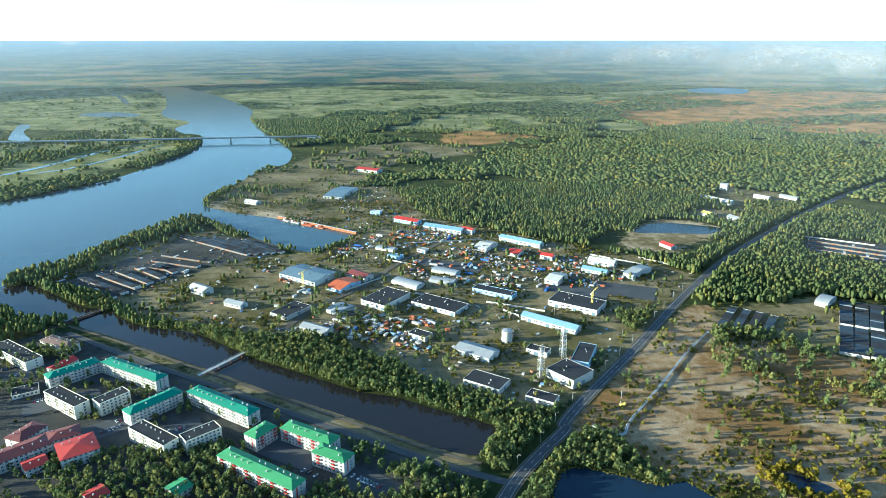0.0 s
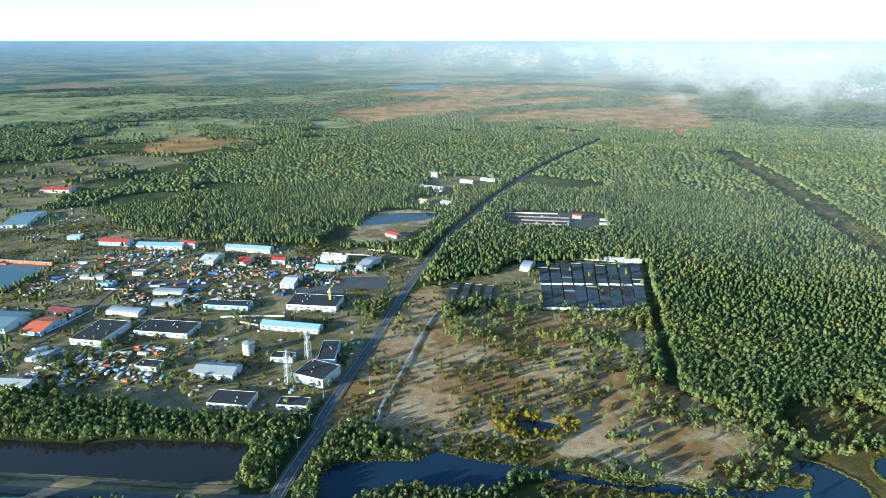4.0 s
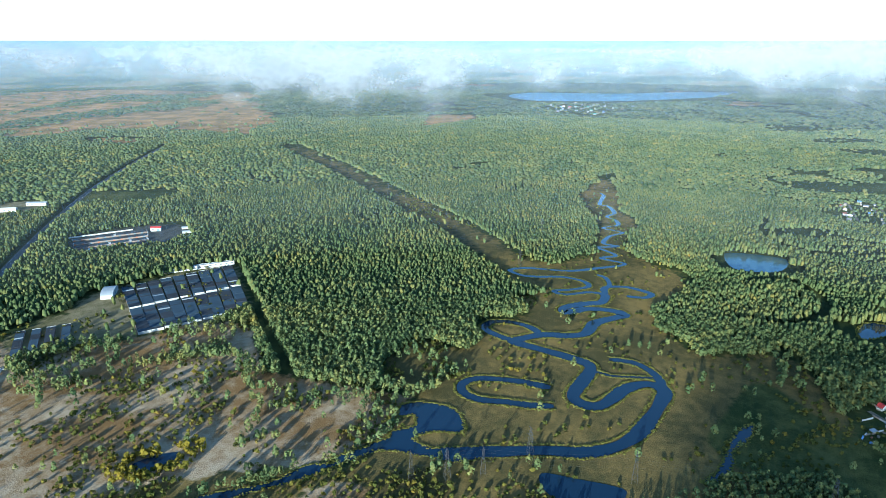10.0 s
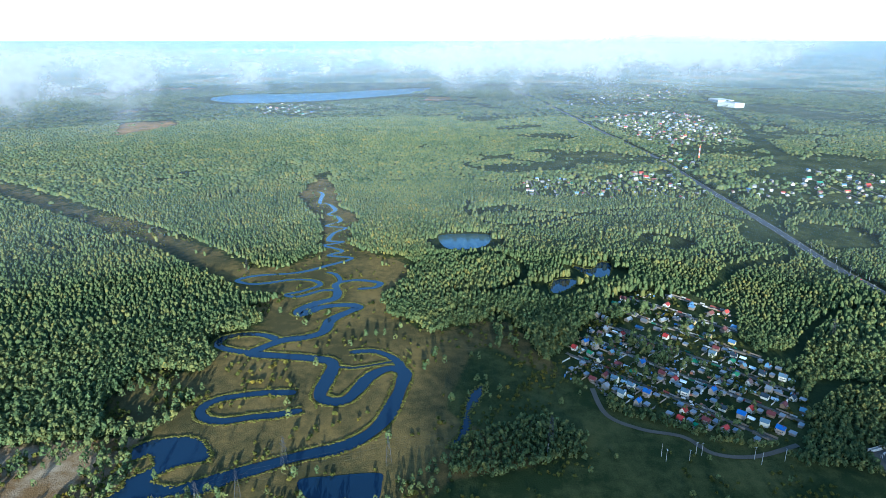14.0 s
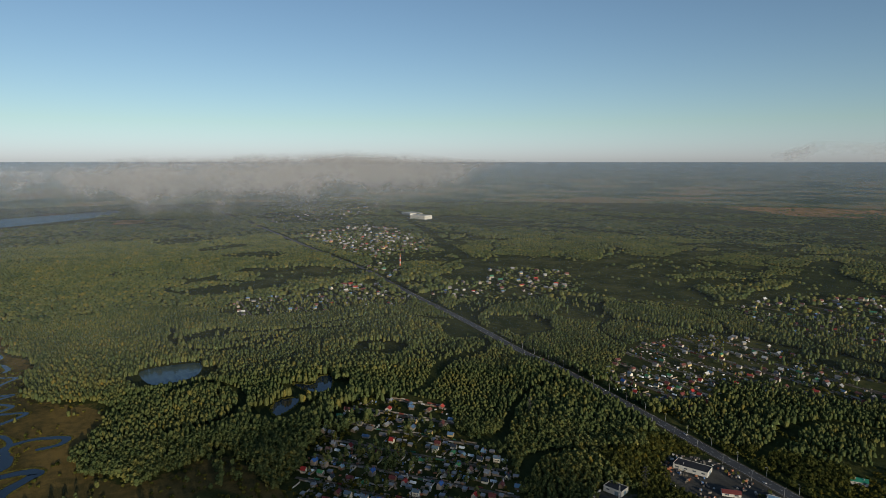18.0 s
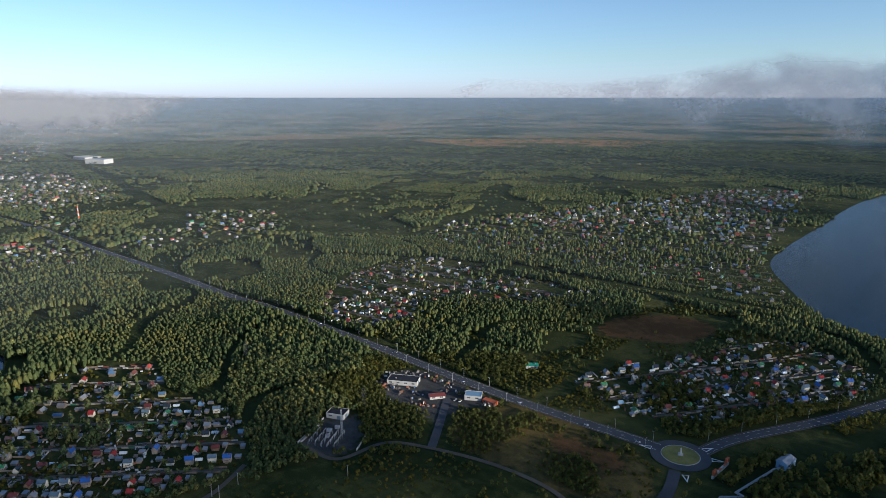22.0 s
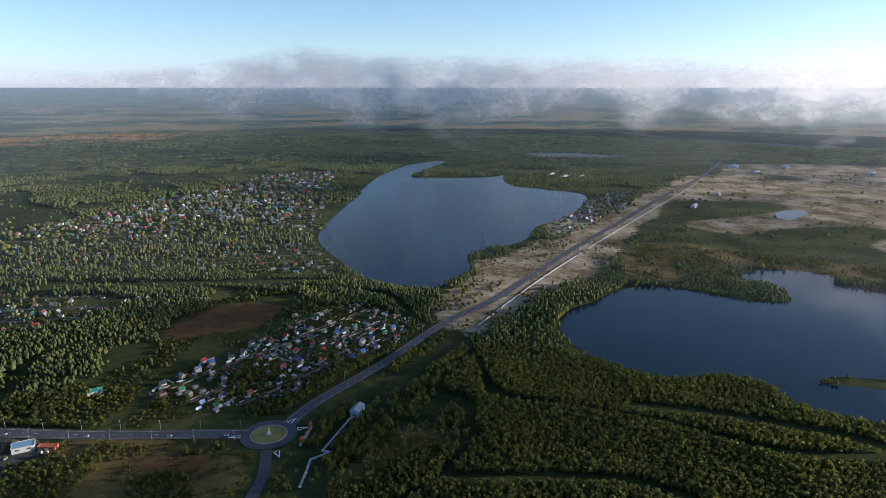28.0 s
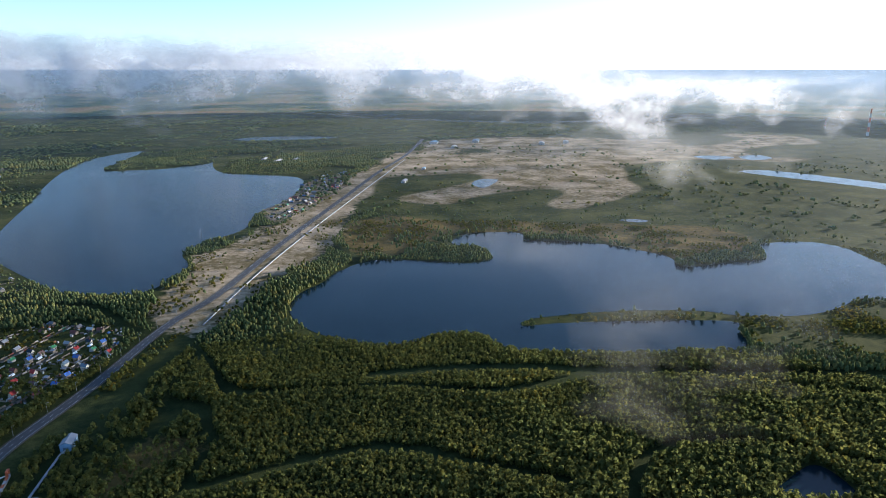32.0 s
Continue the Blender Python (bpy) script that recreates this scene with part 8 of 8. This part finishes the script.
# ---- air: distance, mist and low cloud ----
def air_material(name, colour, build, tilt=0.0):
    """Scattering droplets: half turns light back, half lets it through; build gives the cover from the node tree."""
    m = bpy.data.materials.new(name)
    m.use_nodes = True
    nt = m.node_tree
    nt.nodes.remove(nt.nodes["Principled BSDF"])
    d, tr, clear = nt.nodes.new("ShaderNodeBsdfDiffuse"), nt.nodes.new("ShaderNodeBsdfTranslucent"), nt.nodes.new("ShaderNodeBsdfTransparent")
    both, out = nt.nodes.new("ShaderNodeMixShader"), nt.nodes.new("ShaderNodeMixShader")
    face = nt.nodes.new("ShaderNodeCombineXYZ")  # droplets scatter light whichever way the sheet faces
    for k, v in enumerate((math.cos(radians(tilt)) * math.sin(radians(SUN_HEADING)), math.cos(radians(tilt)) * math.cos(radians(SUN_HEADING)), math.sin(radians(tilt)))):
        face.inputs[k].default_value = v
    for n in (d, tr):
        n.inputs["Color"].default_value = (*colour, 1)
    if tilt:
        nt.links.new(face.outputs[0], d.inputs["Normal"])
        turn = nt.nodes.new("ShaderNodeVectorMath")
        turn.operation = "SCALE"
        turn.inputs["Scale"].default_value = -1.0
        nt.links.new(face.outputs[0], turn.inputs[0])
        nt.links.new(turn.outputs[0], tr.inputs["Normal"])
    both.inputs[0].default_value = 0.5 if tilt else 0.55
    nt.links.new(d.outputs[0], both.inputs[1])
    nt.links.new(tr.outputs[0], both.inputs[2])
    nt.links.new(build(nt), out.inputs[0])
    nt.links.new(clear.outputs[0], out.inputs[1])
    nt.links.new(both.outputs[0], out.inputs[2])
    nt.links.new(out.outputs[0], nt.nodes["Material Output"].inputs["Surface"])
    return m


def curtain(name, radius, a0, a1, low, high, material, label, category, wave=0.0, step=1.0):
    """An upright sheet of air round the camera's standpoint; low and high give its edges by heading."""
    heads = np.arange(a0, a1 + step / 2, step)
    verts, faces, v = [], [], []
    rows = 5
    for i, h in enumerate(heads):
        r = radius + wave * noise.noise((h * 0.13, radius * 0.01, 0.3))
        z0, z1 = low(h, r), high(h, r)
        for k in range(rows):
            verts.append((r * math.sin(radians(h)), r * math.cos(radians(h)), z0 + (z1 - z0) * k / (rows - 1)))
            v.append(k / (rows - 1))
    for i in range(len(heads) - 1):
        for k in range(rows - 1):
            a = i * rows + k
            faces.append((a, a + rows, a + rows + 1, a + 1))
    ob = mesh_object(name, verts, faces, material, smooth_faces=True)
    ob.data.attributes.new("level", "FLOAT", "POINT").data.foreach_set("value", np.array(v, np.float32))
    return tagged(ob, label, category, kind="structure")


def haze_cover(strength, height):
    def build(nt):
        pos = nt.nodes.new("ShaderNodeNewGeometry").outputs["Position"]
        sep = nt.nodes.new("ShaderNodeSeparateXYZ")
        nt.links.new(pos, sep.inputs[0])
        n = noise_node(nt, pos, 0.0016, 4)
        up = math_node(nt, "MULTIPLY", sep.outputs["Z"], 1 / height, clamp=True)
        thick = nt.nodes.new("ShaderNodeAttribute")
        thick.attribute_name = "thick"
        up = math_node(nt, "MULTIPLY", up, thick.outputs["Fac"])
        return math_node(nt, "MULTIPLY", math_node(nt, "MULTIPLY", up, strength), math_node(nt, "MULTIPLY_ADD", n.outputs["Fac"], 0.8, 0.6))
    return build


# haze imitated by three added translucent shells centred on the camera
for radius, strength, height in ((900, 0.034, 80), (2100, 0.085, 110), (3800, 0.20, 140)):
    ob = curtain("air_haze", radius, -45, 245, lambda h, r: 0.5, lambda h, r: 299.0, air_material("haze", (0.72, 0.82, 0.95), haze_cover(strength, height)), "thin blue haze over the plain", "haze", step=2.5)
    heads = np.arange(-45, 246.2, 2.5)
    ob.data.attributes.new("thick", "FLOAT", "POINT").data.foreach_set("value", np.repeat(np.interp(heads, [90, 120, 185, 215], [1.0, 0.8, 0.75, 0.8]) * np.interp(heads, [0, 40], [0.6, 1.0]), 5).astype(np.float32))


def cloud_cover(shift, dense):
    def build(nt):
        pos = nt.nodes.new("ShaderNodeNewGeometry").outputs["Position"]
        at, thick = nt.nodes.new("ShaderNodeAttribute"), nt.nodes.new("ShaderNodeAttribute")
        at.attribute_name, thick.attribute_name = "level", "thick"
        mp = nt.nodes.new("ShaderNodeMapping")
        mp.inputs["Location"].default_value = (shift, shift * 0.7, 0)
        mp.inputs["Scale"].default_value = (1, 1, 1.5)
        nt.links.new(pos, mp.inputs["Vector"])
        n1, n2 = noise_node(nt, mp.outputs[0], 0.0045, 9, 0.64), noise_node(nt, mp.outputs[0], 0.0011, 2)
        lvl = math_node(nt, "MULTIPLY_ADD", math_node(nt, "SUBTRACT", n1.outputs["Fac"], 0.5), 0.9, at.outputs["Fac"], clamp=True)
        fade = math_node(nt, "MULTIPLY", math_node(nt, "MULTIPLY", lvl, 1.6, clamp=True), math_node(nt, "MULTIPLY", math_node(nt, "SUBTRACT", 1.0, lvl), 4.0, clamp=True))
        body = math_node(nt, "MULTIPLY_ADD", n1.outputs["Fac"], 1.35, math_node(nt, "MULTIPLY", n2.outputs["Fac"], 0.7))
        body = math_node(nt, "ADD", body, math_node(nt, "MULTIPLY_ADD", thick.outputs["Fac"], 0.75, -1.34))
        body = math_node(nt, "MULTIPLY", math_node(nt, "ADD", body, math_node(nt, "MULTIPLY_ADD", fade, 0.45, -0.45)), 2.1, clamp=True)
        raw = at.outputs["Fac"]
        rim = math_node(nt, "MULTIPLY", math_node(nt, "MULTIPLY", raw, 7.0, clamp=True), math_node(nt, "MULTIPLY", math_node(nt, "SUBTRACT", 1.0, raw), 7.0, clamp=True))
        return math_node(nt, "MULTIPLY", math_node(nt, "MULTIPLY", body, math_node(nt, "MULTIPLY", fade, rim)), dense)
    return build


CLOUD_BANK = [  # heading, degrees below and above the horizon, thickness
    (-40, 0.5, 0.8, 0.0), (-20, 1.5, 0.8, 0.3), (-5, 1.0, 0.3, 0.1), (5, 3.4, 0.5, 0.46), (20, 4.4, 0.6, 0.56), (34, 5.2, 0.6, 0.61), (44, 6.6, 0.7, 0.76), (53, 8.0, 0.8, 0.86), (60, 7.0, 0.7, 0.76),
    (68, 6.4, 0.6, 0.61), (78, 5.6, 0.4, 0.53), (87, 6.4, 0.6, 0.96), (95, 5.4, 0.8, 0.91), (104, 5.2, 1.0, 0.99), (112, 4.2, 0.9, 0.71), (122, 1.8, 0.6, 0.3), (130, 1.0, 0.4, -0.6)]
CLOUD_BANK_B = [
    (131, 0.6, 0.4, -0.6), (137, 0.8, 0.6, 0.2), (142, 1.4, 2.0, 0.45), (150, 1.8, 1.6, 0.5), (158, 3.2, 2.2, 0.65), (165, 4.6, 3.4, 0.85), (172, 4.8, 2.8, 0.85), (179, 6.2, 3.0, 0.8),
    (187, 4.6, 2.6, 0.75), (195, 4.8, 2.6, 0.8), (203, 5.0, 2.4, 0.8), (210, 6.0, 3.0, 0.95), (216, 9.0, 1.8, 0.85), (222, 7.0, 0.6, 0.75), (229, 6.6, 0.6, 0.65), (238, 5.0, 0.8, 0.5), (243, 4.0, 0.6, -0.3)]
# unseen bank beyond the view, added to shade the ground near the camera
CLOUD_WEST_SHADE = [
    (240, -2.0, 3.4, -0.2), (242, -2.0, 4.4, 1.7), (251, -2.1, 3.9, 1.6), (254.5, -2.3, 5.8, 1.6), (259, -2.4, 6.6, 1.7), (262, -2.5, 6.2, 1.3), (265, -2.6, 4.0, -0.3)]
for bank in (CLOUD_BANK, CLOUD_BANK_B, CLOUD_WEST_SHADE):
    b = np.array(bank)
    for radius, shift, dense, reach in ((2400, 0.0, 0.82, 1.0), (3300, 900.0, 0.84, 0.85), (4200, 2100.0, 0.86, 0.7))[:1 if bank is CLOUD_WEST_SHADE else 2 if bank is CLOUD_BANK_B else 3]:
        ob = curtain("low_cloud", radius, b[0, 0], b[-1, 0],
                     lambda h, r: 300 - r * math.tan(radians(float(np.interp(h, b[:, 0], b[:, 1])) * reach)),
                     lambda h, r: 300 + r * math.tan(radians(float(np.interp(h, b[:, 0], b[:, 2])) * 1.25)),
                     air_material("cloud", *((0.59, 0.565, 0.56), cloud_cover(shift, dense), 66.0) if bank is CLOUD_BANK else ((0.84, 0.82, 0.84), cloud_cover(shift, 0.86 if bank is CLOUD_WEST_SHADE else dense * 0.95))), "ragged white bank of low cloud drifting over the plain", "cloud", wave=30)
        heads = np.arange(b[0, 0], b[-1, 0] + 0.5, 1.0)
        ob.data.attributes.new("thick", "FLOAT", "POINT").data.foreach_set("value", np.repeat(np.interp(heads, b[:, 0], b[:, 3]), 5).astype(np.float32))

veil = np.array([(186, 0.0), (200, 0.2), (208, 0.5), (216, 0.75), (228, 0.6), (240, 0.0)])
ob = curtain("lake_mist", 1250, 186, 240, lambda h, r: 0.5, lambda h, r: 230.0, air_material("mist", (0.93, 0.93, 0.95), cloud_cover(400.0, 0.3), 60.0), "thin morning mist over the lake and woods", "mist", wave=60)
heads = np.arange(186, 240.5, 1.0)
ob.data.attributes.new("thick", "FLOAT", "POINT").data.foreach_set("value", np.repeat(np.interp(heads, veil[:, 0], veil[:, 1]), 5).astype(np.float32))


ob = curtain("wood_mist", 520, 192, 244, lambda h, r: 0.5, lambda h, r: 200.0, air_material("wood_mist", (0.93, 0.93, 0.95), cloud_cover(1400.0, 0.15), 60.0), "thin morning mist drifting over the woods", "mist", wave=40)
heads = np.arange(192, 244.5, 1.0)
ob.data.attributes.new("thick", "FLOAT", "POINT").data.foreach_set("value", np.repeat(np.interp(heads, [192, 206, 216, 232, 244], [0.0, 0.45, 0.75, 0.8, 0.0]), 5).astype(np.float32))


def distance_material():
    """The far plain out to the horizon: woods, bogs and fields that flatten with distance, with haze painted into the
    glowing colour, paling into the sky.
    """
    m = bpy.data.materials.new("far_plain")
    m.use_nodes = True
    nt = m.node_tree
    nt.nodes.remove(nt.nodes["Principled BSDF"])
    pos = nt.nodes.new("ShaderNodeNewGeometry").outputs["Position"]
    sep = nt.nodes.new("ShaderNodeSeparateXYZ")
    nt.links.new(pos, sep.inputs[0])
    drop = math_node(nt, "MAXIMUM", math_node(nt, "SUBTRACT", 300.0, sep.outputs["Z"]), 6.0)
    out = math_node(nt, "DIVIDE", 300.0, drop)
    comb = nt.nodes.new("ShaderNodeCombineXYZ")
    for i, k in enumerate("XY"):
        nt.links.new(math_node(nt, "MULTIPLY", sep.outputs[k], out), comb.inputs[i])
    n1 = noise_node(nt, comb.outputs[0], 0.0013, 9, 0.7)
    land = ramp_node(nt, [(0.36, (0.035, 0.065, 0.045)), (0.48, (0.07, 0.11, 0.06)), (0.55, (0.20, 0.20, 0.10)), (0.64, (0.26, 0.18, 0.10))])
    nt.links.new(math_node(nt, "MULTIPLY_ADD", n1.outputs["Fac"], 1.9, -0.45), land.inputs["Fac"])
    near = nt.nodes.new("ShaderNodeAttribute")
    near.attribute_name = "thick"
    # painted haze: bluer with height, its strength set by heading
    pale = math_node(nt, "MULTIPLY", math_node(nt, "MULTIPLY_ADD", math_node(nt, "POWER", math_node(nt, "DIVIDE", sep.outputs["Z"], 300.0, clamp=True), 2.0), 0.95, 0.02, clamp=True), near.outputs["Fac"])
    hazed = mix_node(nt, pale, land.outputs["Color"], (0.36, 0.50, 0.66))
    # a pale town far out on the plain, painted as glowing white specks
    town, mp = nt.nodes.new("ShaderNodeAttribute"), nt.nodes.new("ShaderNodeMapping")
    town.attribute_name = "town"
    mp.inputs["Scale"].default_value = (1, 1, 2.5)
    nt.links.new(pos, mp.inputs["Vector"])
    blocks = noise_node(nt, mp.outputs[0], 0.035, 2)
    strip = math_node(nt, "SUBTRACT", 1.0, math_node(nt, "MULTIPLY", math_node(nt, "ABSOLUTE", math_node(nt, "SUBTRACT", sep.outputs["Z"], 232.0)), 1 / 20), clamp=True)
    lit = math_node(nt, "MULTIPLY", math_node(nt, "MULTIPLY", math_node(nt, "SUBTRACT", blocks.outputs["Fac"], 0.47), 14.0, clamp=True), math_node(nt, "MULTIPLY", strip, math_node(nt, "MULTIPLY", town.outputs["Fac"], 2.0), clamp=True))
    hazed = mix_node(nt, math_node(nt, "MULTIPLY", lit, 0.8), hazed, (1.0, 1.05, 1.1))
    # own glow in place of daylight on the far land
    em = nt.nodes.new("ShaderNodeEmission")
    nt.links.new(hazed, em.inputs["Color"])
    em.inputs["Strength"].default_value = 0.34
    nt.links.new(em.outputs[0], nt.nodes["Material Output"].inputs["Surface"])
    return m


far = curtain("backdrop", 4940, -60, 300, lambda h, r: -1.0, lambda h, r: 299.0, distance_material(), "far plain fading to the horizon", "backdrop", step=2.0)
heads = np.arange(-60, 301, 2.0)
# painted haze by heading, strongest on the sun's side
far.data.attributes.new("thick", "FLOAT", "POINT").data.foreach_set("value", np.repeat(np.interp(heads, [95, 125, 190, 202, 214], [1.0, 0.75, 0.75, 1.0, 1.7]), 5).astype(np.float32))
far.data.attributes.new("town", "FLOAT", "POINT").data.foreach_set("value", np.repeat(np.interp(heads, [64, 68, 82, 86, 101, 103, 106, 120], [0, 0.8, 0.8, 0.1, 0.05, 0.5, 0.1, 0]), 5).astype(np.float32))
